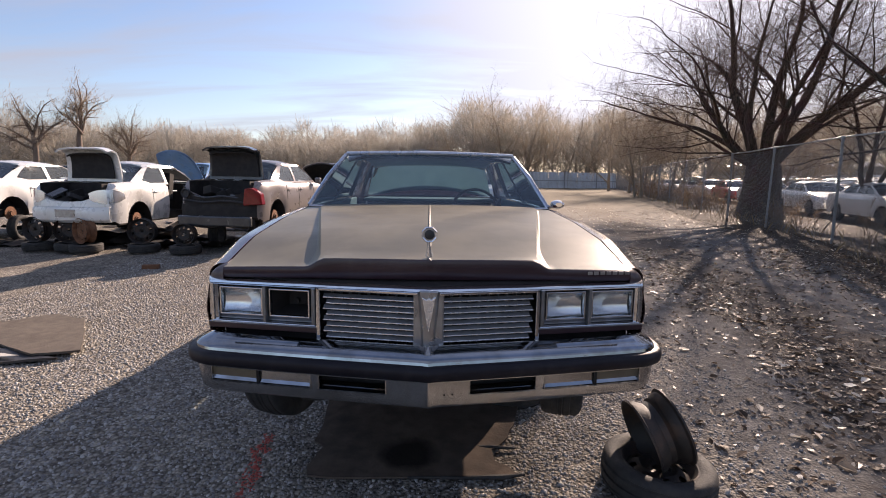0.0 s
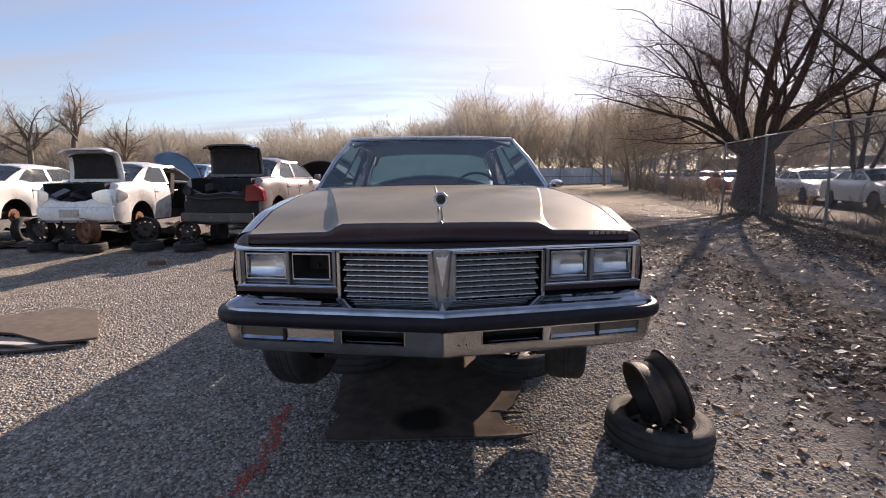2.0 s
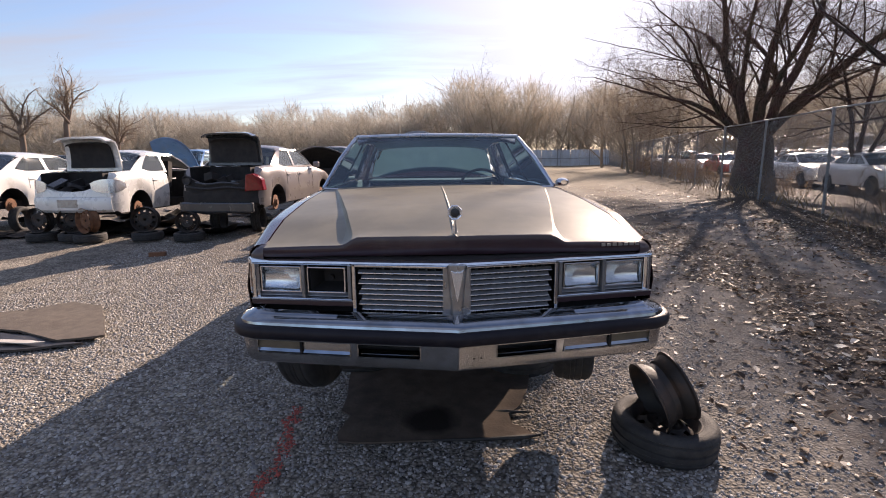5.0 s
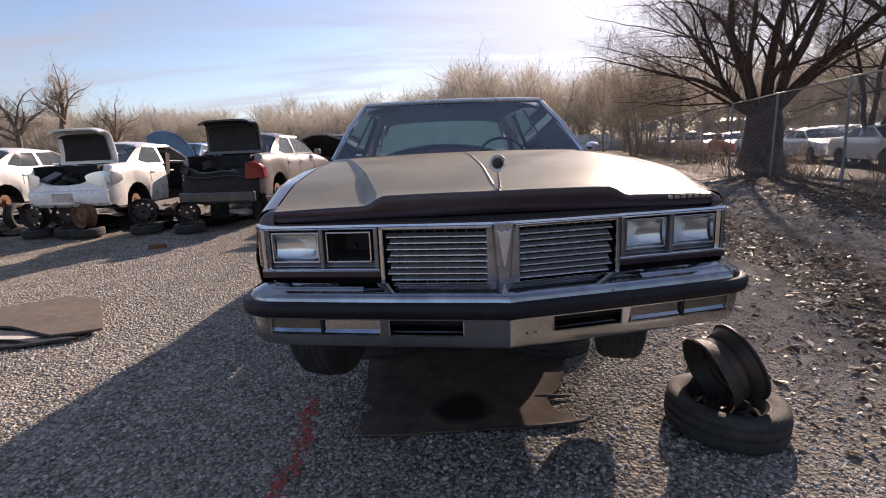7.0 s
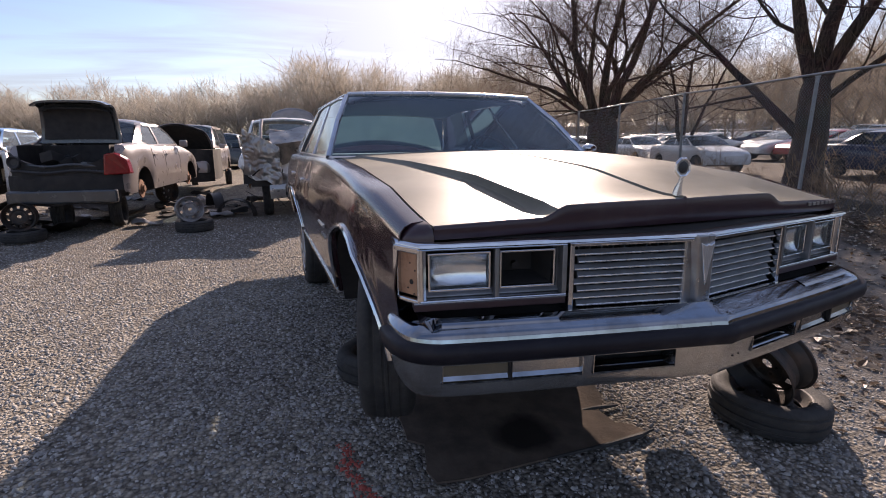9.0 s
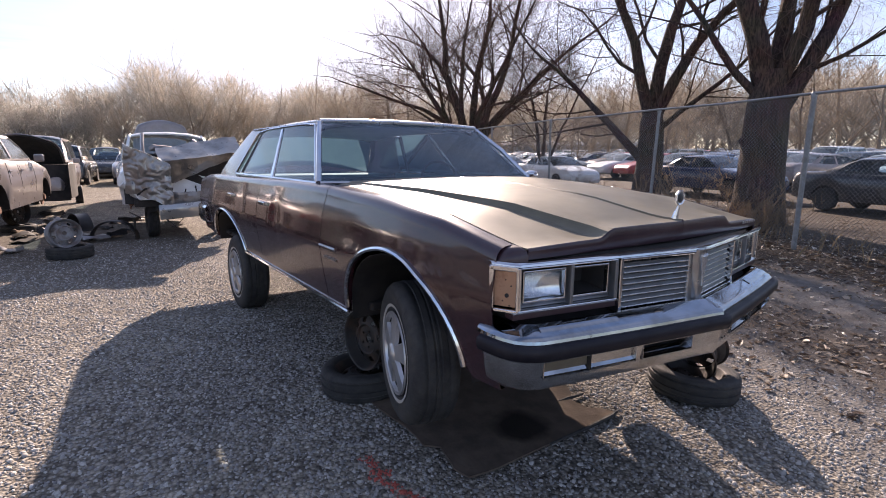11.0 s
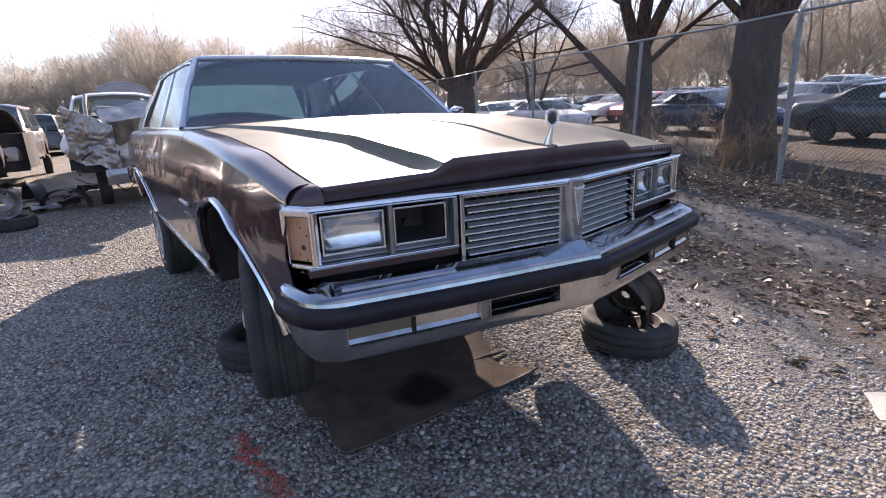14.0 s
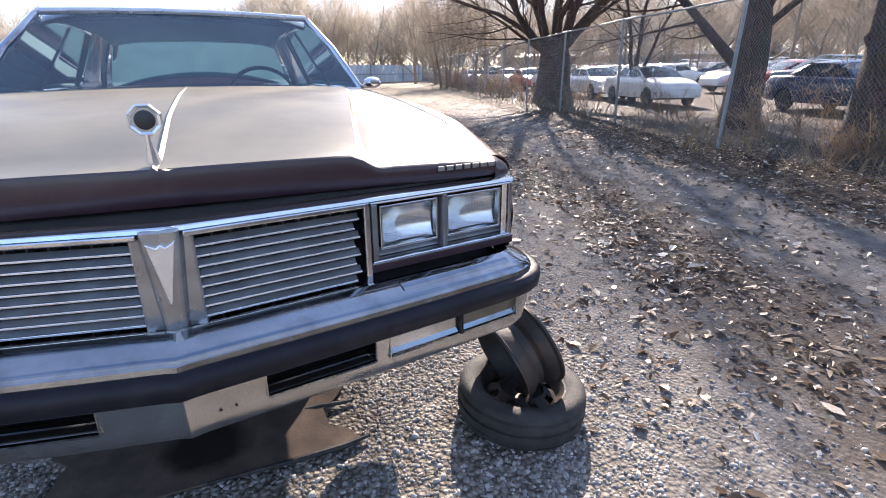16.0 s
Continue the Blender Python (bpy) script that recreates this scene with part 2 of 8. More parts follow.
M_RUBBER = surf("tyre_rubber", (0.018, 0.018, 0.019), (0.035, 0.034, 0.033), 16, 0.78, bump=0.25, bump_scale=90, stain=(0.075, 0.068, 0.058), stain_scale=5, stain_amt=0.6)
M_STRIP = surf("bumper_rub_strip", (0.009, 0.008, 0.013), (0.015, 0.014, 0.02), 10, 0.48, stain=(0.045, 0.04, 0.04), stain_scale=5, stain_amt=0.4, spec=0.25)
M_WHITEWALL = surf("dirty_white_band", (0.42, 0.40, 0.37), (0.34, 0.32, 0.29), 12, 0.7)
M_STEEL = surf("black_steel_wheel", (0.014, 0.013, 0.013), (0.03, 0.024, 0.02), 9, 0.6, stain=(0.11, 0.055, 0.03), stain_scale=6, stain_amt=0.5, bump=0.1)
M_STEEL_GREY = surf("grey_steel_wheel", (0.3, 0.3, 0.31), (0.2, 0.19, 0.19), 8, 0.5, metal=0.5, stain=(0.15, 0.09, 0.06), stain_scale=6, stain_amt=0.6)
M_RUST = surf("rusty_steel", (0.21, 0.095, 0.045), (0.12, 0.055, 0.03), 12, 0.85, bump=0.2, stain=(0.32, 0.17, 0.09), stain_scale=5)
M_RUSTPLATE = surf("rust_streaked_primer", (0.50, 0.27, 0.15), (0.42, 0.23, 0.13), 9, 0.6, stain=(0.20, 0.075, 0.035), stain_scale=14, stain_amt=0.8)
M_LENS = surf("headlamp_glass", (0.86, 0.87, 0.88), (0.78, 0.8, 0.82), 30, 0.2, metal=0.85, rough_var=0.06)
M_AMBER = surf("amber_plastic", (0.55, 0.17, 0.02), (0.42, 0.12, 0.02), 20, 0.3)
M_RED = surf("red_lamp_plastic", (0.24, 0.010, 0.012), (0.17, 0.008, 0.010), 20, 0.15, coat=0.3)
# the bluish film paints sky reflection over the dusty screen
M_GLASS = glass("tinted_window", (0.66, 0.78, 0.83), mixv=0.80, dust=(0.24, 0.33, 0.42))
M_GLASS_REAR = glass("dusty_rear_window", (0.66, 0.76, 0.78), mixv=0.88, dust=(0.30, 0.38, 0.42))
M_GLASS_SIDE = glass("dusty_window", (0.86, 0.97, 0.98), 0.04, 0.88)
M_LAMP_GLASS = glass("ribbed_lamp_glass", (0.97, 0.97, 0.97), 0.08, 0.84)
M_INTERIOR = surf("dark_teal_vinyl", (0.10, 0.18, 0.21), (0.13, 0.22, 0.25), 10, 0.7)
M_SEAT = surf("faded_blue_seat_cloth", (0.14, 0.20, 0.22), (0.10, 0.15, 0.17), 22, 0.9, bump=0.2)
M_CREAM = surf("cream_trim", (0.70, 0.68, 0.61), (0.60, 0.58, 0.51), 9, 0.6, stain=(0.42, 0.39, 0.33), stain_scale=8, through_light=0.3)
M_LAMPPLATE = surf("faded_lamp_plate", (0.15, 0.125, 0.085), (0.11, 0.092, 0.065), 9, 0.4, stain=(0.2, 0.17, 0.13), stain_scale=6)
M_TANTRIM = surf("tan_strap", (0.42, 0.22, 0.12), (0.34, 0.18, 0.10), 9, 0.7)
M_HUBCAP = surf("silver_wheel_cover", (0.5, 0.5, 0.51), (0.42, 0.42, 0.42), 9, 0.33, metal=0.7, stain=(0.28, 0.25, 0.21), stain_scale=4)
M_WHITE = surf("white_car_paint", (0.80, 0.80, 0.78), (0.74, 0.74, 0.72), 3, 0.25, coat=0.6, stain=(0.5, 0.47, 0.42), stain_scale=2.5)
M_SILVER = surf("silver_car_paint", (0.76, 0.76, 0.74), (0.69, 0.69, 0.67), 3, 0.28, metal=0.15, coat=0.5, stain=(0.4, 0.37, 0.33), stain_scale=2.5)
M_CRUSHED = surf("crushed_bare_metal", (0.37, 0.355, 0.335), (0.27, 0.26, 0.245), 5, 0.30, metal=0.7, stain=(0.13, 0.115, 0.10), stain_scale=2.5, stain_amt=0.5)
M_TAN = surf("dusty_beige_car_paint", (0.285, 0.25, 0.24), (0.25, 0.22, 0.21), 3, 0.3, metal=0.3, coat=0.5, stain=(0.32, 0.29, 0.26), stain_scale=2.5)
M_DKGREY = surf("charcoal_car_paint", (0.05, 0.055, 0.06), (0.035, 0.038, 0.042), 3, 0.25, coat=0.6, stain=(0.12, 0.11, 0.1), stain_scale=2.5)
M_NAVY = surf("navy_car_paint", (0.02, 0.035, 0.085), (0.018, 0.03, 0.07), 3, 0.25, coat=0.6, stain=(0.1, 0.1, 0.11), stain_scale=2.5)
M_PALEBLUE = surf("pale_grey_blue_car_paint", (0.46, 0.50, 0.60), (0.41, 0.45, 0.54), 3, 0.3, coat=0.5, stain=(0.3, 0.32, 0.36), stain_scale=2.5)
M_BLUE = surf("light_blue_car_paint", (0.22, 0.40, 0.68), (0.19, 0.35, 0.60), 3, 0.3, coat=0.5, stain=(0.26, 0.3, 0.36), stain_scale=2.5)
M_REDPAINT = surf("red_car_paint", (0.4, 0.03, 0.025), (0.33, 0.028, 0.024), 3, 0.3, coat=0.5)
M_GALV = surf("galvanised_steel", (0.32, 0.34, 0.35), (0.24, 0.25, 0.26), 14, 0.5, metal=0.6, stain=(0.2, 0.18, 0.16), stain_scale=3)
M_WIRE = surf("fence_wire", (0.26, 0.26, 0.26), (0.18, 0.175, 0.17), 6, 0.6, metal=0.4)
M_BARK = bark("furrowed_bark")
# twig brown lightened to carry the sun's glare through the crowns
M_TWIG = surf("bare_twigs_in_glare", (0.20, 0.145, 0.115), (0.13, 0.095, 0.078), 2, 0.9)
# far branches and limbs: haze and sunlight lighten the colour itself
M_TWIG_FAR = surf("hazed_winter_branches", (0.36, 0.305, 0.235), (0.26, 0.215, 0.165), 0.6, 0.95, vary=0.25, through_light=0.35)
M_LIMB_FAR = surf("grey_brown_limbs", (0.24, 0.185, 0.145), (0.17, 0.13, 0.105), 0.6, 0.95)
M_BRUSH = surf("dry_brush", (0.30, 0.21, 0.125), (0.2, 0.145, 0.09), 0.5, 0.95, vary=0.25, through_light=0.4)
M_CARDBOARD = surf("soiled_cardboard", (0.24, 0.17, 0.11), (0.16, 0.11, 0.07), 6, 0.9, stain=(0.05, 0.04, 0.03), stain_scale=6, stain_amt=0.8)
M_LINER = surf("grey_brown_carpet", (0.125, 0.103, 0.081), (0.092, 0.075, 0.060), 12, 0.95, bump=0.3, stain=(0.075, 0.06, 0.048), stain_scale=4)
M_PLASTIC = surf("white_plastic_sheet", (0.58, 0.55, 0.49), (0.48, 0.45, 0.40), 7, 0.45, stain=(0.30, 0.26, 0.21), stain_scale=5)
M_SPRAY = surf("red_spray_paint", (0.46, 0.10, 0.07), (0.34, 0.075, 0.055), 20, 0.8)
M_PANEL = surf("white_sheet_metal", (0.52, 0.56, 0.6), (0.45, 0.49, 0.53), 1.2, 0.5, stain=(0.3, 0.29, 0.27), stain_scale=0.8)
M_WEED = surf("dead_weed_stalks", (0.3, 0.22, 0.12), (0.2, 0.145, 0.08), 4, 0.9)
M_DULLSILVER = surf("buckled_silver_panel", (0.44, 0.43, 0.41), (0.36, 0.35, 0.33), 3, 0.30, metal=0.6, coat=0.3, stain=(0.25, 0.22, 0.18), stain_scale=3)


def island_material(name, stops, rough=0.9, through_light=0.0):
    """Colour by piece, with a little grain."""
    m = bpy.data.materials.new(name)
    m.use_nodes = True
    n, l = m.node_tree.nodes, m.node_tree.links
    p = n["Principled BSDF"]
    p.inputs["Roughness"].default_value = rough
    p.inputs["Specular IOR Level"].default_value = 0.35
    g, r, tc, nz, mx = n.new("ShaderNodeNewGeometry"), n.new("ShaderNodeValToRGB"), n.new("ShaderNodeTexCoord"), n.new("ShaderNodeTexNoise"), n.new("ShaderNodeMix")
    e = r.color_ramp.elements
    while len(e) < len(stops):
        e.new(0.5)
    for k, (pos, c) in zip(e, stops):
        k.position, k.color = pos, (*c, 1)
    l.new(g.outputs["Random Per Island"], r.inputs[0])
    nz.inputs["Scale"].default_value, nz.inputs["Detail"].default_value = 55, 4
    l.new(tc.outputs["Object"], nz.inputs["Vector"])
    mr = n.new("ShaderNodeMapRange")
    mr.inputs["To Min"].default_value, mr.inputs["To Max"].default_value = 0.55, 1.35
    l.new(nz.outputs["Fac"], mr.inputs[0])
    mx.data_type, mx.blend_type = "RGBA", "MULTIPLY"
    mx.inputs[0].default_value = 1
    l.new(r.outputs[0], mx.inputs[6]); l.new(mr.outputs[0], mx.inputs[7])
    l.new(mx.outputs[2], p.inputs["Base Color"])
    if through_light:
        tl, ms = n.new("ShaderNodeBsdfTranslucent"), n.new("ShaderNodeMixShader")
        ms.inputs[0].default_value = through_light
        l.new(mx.outputs[2], tl.inputs[0]); l.new(p.outputs[0], ms.inputs[1]); l.new(tl.outputs[0], ms.inputs[2])
        l.new(ms.outputs[0], n["Material Output"].inputs[0])
    return m



# ---- mesh helpers ----
def part(name, bm, material, parent=None, label="", smooth=True, bevel=0.0, solid=0.0, angle=0.6):
    """Links a bmesh as one mesh object under a thing or a part."""
    me = bpy.data.meshes.new(name)
    bmesh.ops.recalc_face_normals(bm, faces=bm.faces[:])
    if smooth:
        for f in bm.faces:
            f.smooth = True
        for e in bm.edges:
            if len(e.link_faces) == 1 or (len(e.link_faces) == 2 and e.calc_face_angle(0) > angle):
                e.smooth = False
    bm.to_mesh(me)
    bm.free()
    me.materials.append(material)
    ob = new(name, me)
    if parent:
        ob.parent = parent
    if label:
        ob["label"] = label
    if solid:
        s = ob.modifiers.new("thickness", "SOLIDIFY")
        s.thickness, s.offset = solid, -1
    if bevel:
        b = ob.modifiers.new("edges", "BEVEL")
        b.width, b.segments, b.limit_method = bevel, 2, "ANGLE"
    return ob


def raw(name, verts, faces, material, parent=None, label="", smooth=False):
    me = bpy.data.meshes.new(name)
    me.from_pydata(verts, [], faces)
    me.materials.append(material)
    if smooth:
        me.polygons.foreach_set("use_smooth", [True] * len(me.polygons))
    ob = new(name, me)
    if parent:
        ob.parent = parent
    if label:
        ob["label"] = label
    return ob


def thing(name, label, category, m=None, group="", kind=""):
    ob = new(name)
    ob.empty_display_size = 0.1
    if m is not None:
        ob.matrix_basis = m
    return tagged(ob, label, category, group, kind)


def grid(bm, rows, skip=None, close=False):
    """Quads between rows of points; skip(i, j) leaves a cell open; close joins the last row to the first."""
    vs = [[bm.verts.new(p) for p in r] for r in rows]
    n = len(vs)
    for i in range(n if close else n - 1):
        a, b = vs[i], vs[(i + 1) % n]
        for j in range(len(a) - 1):
            if skip and skip(i, j):
                continue
            bm.faces.new((a[j], a[j + 1], b[j + 1], b[j]))
    return vs


def box(bm, size, centre, rot=(0, 0, 0), m=None):
    mm = pose(*centre, *rot) @ Matrix.Diagonal((*size, 1))
    if m is not None:
        mm = m @ mm
    return bmesh.ops.create_cube(bm, size=1, matrix=mm)["verts"]


def lathe(bm, profile, n=32, m=None, closed=False):
    """Turns a profile of (radius, along) round the x axis."""
    m = m or Matrix()
    rows = []
    for i in range(n):
        a = 2 * math.pi * i / n
        rows.append([m @ Vector((h, r * math.cos(a), r * math.sin(a))) for r, h in profile])
    if closed:
        rows = [r + [r[0]] for r in rows]
        vs = grid(bm, rows, close=True)
        bmesh.ops.remove_doubles(bm, verts=[v for r in vs for v in r], dist=1e-5)
    else:
        grid(bm, rows, close=True)


def tube(bm, pts, radius, n=8, caps=True):
    """A round bar along points; radius: one number or one a point."""
    pts = [Vector(p) for p in pts]
    rad = radius if isinstance(radius, (list, tuple)) else [radius] * len(pts)
    rings = []
    up = Vector((0, 0, 1))
    for i, p in enumerate(pts):
        d = (pts[min(i + 1, len(pts) - 1)] - pts[max(i - 1, 0)]).normalized()
        s = d.cross(up)
        if s.length < 0.05:
            s = d.cross(Vector((1, 0, 0)))
        s.normalize()
        t = s.cross(d)
        rings.append([p + rad[i] * (math.cos(2 * math.pi * k / n) * s + math.sin(2 * math.pi * k / n) * t) for k in range(n)])
    vs = [[bm.verts.new(q) for q in r] for r in rings]
    for a, b in zip(vs, vs[1:]):
        for k in range(n):
            bm.faces.new((a[k], a[(k + 1) % n], b[(k + 1) % n], b[k]))
    if caps:
        bm.faces.new(vs[0][::-1])
        bm.faces.new(vs[-1])


def prism(bm, poly, axis, d0, d1):
    """A flat polygon in the two other axes, drawn out along one axis from d0 to d1."""
    def at(p, d):
        return {"x": (d, p[0], p[1]), "y": (p[0], d, p[1]), "z": (p[0], p[1], d)}[axis]
    a, b = [bm.verts.new(at(p, d0)) for p in poly], [bm.verts.new(at(p, d1)) for p in poly]
    n = len(poly)
    bm.faces.new(a)
    bm.faces.new(b[::-1])
    for i in range(n):
        bm.faces.new((a[i], b[i], b[(i + 1) % n], a[(i + 1) % n]))


def ip(x, pts):
    """Straight interpolation in a table of (x, value)."""
    return float(np.interp(x, [p[0] for p in pts], [p[1] for p in pts]))


def sm(x, a, b):
    t = min(1, max(0, (x - a) / (b - a)))
    return t * t * (3 - 2 * t)

# ---- ground ----
FENCE_A, FENCE_D = Vector((6.52, -0.6)), Vector((0.2696, 0.9630))


def fence_x(y):
    return FENCE_A.x + (y - FENCE_A.y) * FENCE_D.x / FENCE_D.y


def gz(x, y):
    """The ground's height: a yard that rises gently, with a slight bank at the fence."""
    d = fence_x(y) - x
    z = 0.10 * sm(-d, -3.5, 0.5) + 0.02 * noise.noise((x * 0.35, y * 0.35, 0)) + 0.008 * noise.noise((x * 1.7, y * 1.7, 3))
    z = z * min(1.0, max(0.25, (math.hypot(x, y - 1.5) - 1.5) / 4)) - 0.012
    z += (0.021 * min(9.0, max(0.0, y - 0.5)) + 0.004 * min(60.0, max(0.0, y - 9.5))) * min(1.0, max(0.55, 1 - (x - 2.0) / 9))
    return z + 0.024 * min(70.0, max(0.0, -d - 5.0))


def spaced(a, b, step, far, grow=1.35):
    v = [a + i * step for i in range(int(round((b - a) / step)) + 1)]
    lo, hi, s = [], [], step
    while (not hi) or hi[-1] < far:
        s *= grow
        hi.append((hi[-1] if hi else b) + s)
        lo.append((lo[-1] if lo else a) - s)
    return lo[::-1] + v + hi


def ground_material():
    m = bpy.data.materials.new("gravel_yard")
    m.use_nodes = True
    n, l = m.node_tree.nodes, m.node_tree.links
    p = n["Principled BSDF"]
    p.inputs["Roughness"].default_value = 0.95
    p.inputs["Specular IOR Level"].default_value = 0.3
    tc, sep = n.new("ShaderNodeTexCoord"), n.new("ShaderNodeSeparateXYZ")
    l.new(tc.outputs["Object"], sep.inputs[0])

    def noise_node(scale, detail=6, rough=0.6):
        q = n.new("ShaderNodeTexNoise")
        q.inputs["Scale"].default_value, q.inputs["Detail"].default_value, q.inputs["Roughness"].default_value = scale, detail, rough
        l.new(tc.outputs["Object"], q.inputs["Vector"])
        return q.outputs["Fac"]

    def ramp(fac, *stops):
        r = n.new("ShaderNodeValToRGB")
        e = r.color_ramp.elements
        while len(e) < len(stops):
            e.new(0.5)
        for k, (pos, c) in zip(e, stops):
            k.position, k.color = pos, (*c, 1)
        l.new(fac, r.inputs[0])
        return r.outputs[0]

    def mix(fac, a, b):
        x = n.new("ShaderNodeMix"); x.data_type = "RGBA"
        l.new(fac, x.inputs[0]); l.new(a, x.inputs[6]); l.new(b, x.inputs[7])
        return x.outputs[2]

    vor = n.new("ShaderNodeTexVoronoi"); vor.inputs["Scale"].default_value = 42
    l.new(tc.outputs["Object"], vor.inputs["Vector"])
    vor2 = n.new("ShaderNodeTexVoronoi"); vor2.inputs["Scale"].default_value = 62
    l.new(tc.outputs["Object"], vor2.inputs["Vector"])
    bw = n.new("ShaderNodeRGBToBW"); l.new(vor.outputs["Color"], bw.inputs[0])
    stones = ramp(bw.outputs[0], (0.2, (0.215, 0.204, 0.188)), (0.5, (0.32, 0.303, 0.273)), (0.8, (0.465, 0.442, 0.40)))
    gap = ramp(vor.outputs["Distance"], (0.30, (1, 1, 1)), (0.75, (0.30, 0.285, 0.28)))
    mul = n.new("ShaderNodeMix"); mul.data_type, mul.blend_type = "RGBA", "MULTIPLY"
    mul.inputs[0].default_value = 0.85
    l.new(stones, mul.inputs[6]); l.new(gap, mul.inputs[7])
    blotch = ramp(noise_node(0.7), (0.35, (0.78, 0.76, 0.74)), (0.7, (1.1, 1.06, 0.98)))
    mul2 = n.new("ShaderNodeMix"); mul2.data_type, mul2.blend_type = "RGBA", "MULTIPLY"
    mul2.inputs[0].default_value = 1
    l.new(mul.outputs[2], mul2.inputs[6]); l.new(blotch, mul2.inputs[7])
    # damp, finer patches a hand or two across
    patch = ramp(noise_node(4.5, 7, 0.65), (0.38, (0.62, 0.60, 0.58)), (0.60, (1.12, 1.11, 1.08)))
    mul3 = n.new("ShaderNodeMix"); mul3.data_type, mul3.blend_type = "RGBA", "MULTIPLY"
    mul3.inputs[0].default_value = 0.8
    l.new(mul2.outputs[2], mul3.inputs[6]); l.new(patch, mul3.inputs[7])
    dirt = ramp(noise_node(5.5, 9, 0.7), (0.3, (0.066, 0.062, 0.059)), (0.52, (0.125, 0.118, 0.111)), (0.75, (0.24, 0.227, 0.212)))
    # bare soil takes over towards the fence; dry grass further off
    wob = n.new("ShaderNodeMath"); wob.operation = "MULTIPLY_ADD"; wob.inputs[1].default_value = 4.0
    l.new(noise_node(0.55, 5), wob.inputs[0]); l.new(sep.outputs[0], wob.inputs[2])
    soil = n.new("ShaderNodeMapRange")
    soil.inputs["From Min"].default_value, soil.inputs["From Max"].default_value = 2.7, 4.5
    soil.inputs["To Max"].default_value = 0.92
    l.new(wob.outputs[0], soil.inputs[0])
    # bands of leaf mulch on either side of the pale wheel-worn lane
    slant = n.new("ShaderNodeMath"); slant.operation = "MULTIPLY_ADD"; slant.inputs[1].default_value = -0.23
    l.new(sep.outputs[1], slant.inputs[0]); l.new(sep.outputs[0], slant.inputs[2])
    wander = n.new("ShaderNodeMath"); wander.operation = "MULTIPLY_ADD"; wander.inputs[1].default_value = 3.4
    l.new(noise_node(1.4, 8, 0.68), wander.inputs[0]); l.new(slant.outputs[0], wander.inputs[2])
    tenth = n.new("ShaderNodeMath"); tenth.operation = "MULTIPLY"; tenth.inputs[1].default_value = 0.1
    l.new(wander.outputs[0], tenth.inputs[0])
    trod = ramp(tenth.outputs[0], (0.39, (0, 0, 0)), (0.44, (1, 1, 1)), (0.53, (1, 1, 1)), (0.58, (0, 0, 0)), (0.70, (0, 0, 0)), (0.76, (1, 1, 1)))
    wet = ramp(noise_node(11.0, 8, 0.75), (0.35, (0.036, 0.030, 0.026)), (0.62, (0.088, 0.072, 0.060)), (0.78, (0.18, 0.15, 0.125)))
    dirt = mix(trod, dirt, wet)
    c = mix(soil.outputs[0], mul3.outputs[2], dirt)
    grass = ramp(noise_node(3.0, 8, 0.7), (0.3, (0.10, 0.08, 0.05)), (0.7, (0.22, 0.185, 0.12)))
    # churned brown earth between the wrecks and the sedan
    off, ext, away = n.new("ShaderNodeVectorMath"), n.new("ShaderNodeVectorMath"), n.new("ShaderNodeVectorMath")
    off.operation, ext.operation, away.operation = "SUBTRACT", "MULTIPLY", "LENGTH"
    off.inputs[1].default_value, ext.inputs[1].default_value = (-2.0, 8.2, 0), (0.45, 0.24, 0)
    l.new(tc.outputs["Object"], off.inputs[0]); l.new(off.outputs[0], ext.inputs[0]); l.new(ext.outputs[0], away.inputs[0])
    ragged = n.new("ShaderNodeMath"); ragged.operation = "MULTIPLY_ADD"; ragged.inputs[1].default_value = 1.2
    l.new(noise_node(1.1, 7, 0.65), ragged.inputs[0]); l.new(away.outputs["Value"], ragged.inputs[2])
    churn = n.new("ShaderNodeMapRange")
    churn.inputs["From Min"].default_value, churn.inputs["From Max"].default_value = 1.1, 1.7
    churn.inputs["To Min"].default_value, churn.inputs["To Max"].default_value = 0.8, 0.0
    l.new(ragged.outputs[0], churn.inputs[0])
    earth = ramp(noise_node(6.5, 9, 0.72), (0.33, (0.065, 0.057, 0.049)), (0.55, (0.14, 0.122, 0.102)), (0.75, (0.26, 0.228, 0.19)))
    c = mix(churn.outputs[0], c, earth)
    far = n.new("ShaderNodeMapRange")
    far.inputs["From Min"].default_value, far.inputs["From Max"].default_value = 13, 30
    l.new(sep.outputs[1], far.inputs[0])
    c = mix(far.outputs[0], c, grass)
    # dark leaf litter beyond the fence
    lit = n.new("ShaderNodeMath"); lit.operation = "MULTIPLY_ADD"; lit.inputs[1].default_value = -0.28
    l.new(sep.outputs[1], lit.inputs[0]); l.new(sep.outputs[0], lit.inputs[2])
    lit2 = n.new("ShaderNodeMapRange")
    lit2.inputs["From Min"].default_value, lit2.inputs["From Max"].default_value = 4.7, 6.3
    lit2.inputs["To Max"].default_value = 0.9
    l.new(lit.outputs[0], lit2.inputs[0])
    litter = ramp(noise_node(9.0, 8, 0.75), (0.35, (0.028, 0.022, 0.016)), (0.6, (0.062, 0.046, 0.032)), (0.78, (0.12, 0.092, 0.066)))
    c = mix(lit2.outputs[0], c, litter)
    l.new(c, p.inputs["Base Color"])
    add = n.new("ShaderNodeMath"); add.operation = "MULTIPLY_ADD"; add.inputs[1].default_value = 0.5
    l.new(vor2.outputs["Distance"], add.inputs[0]); l.new(vor.outputs["Distance"], add.inputs[2])
    bp = n.new("ShaderNodeBump"); bp.invert = True
    bp.inputs["Distance"].default_value = 0.02
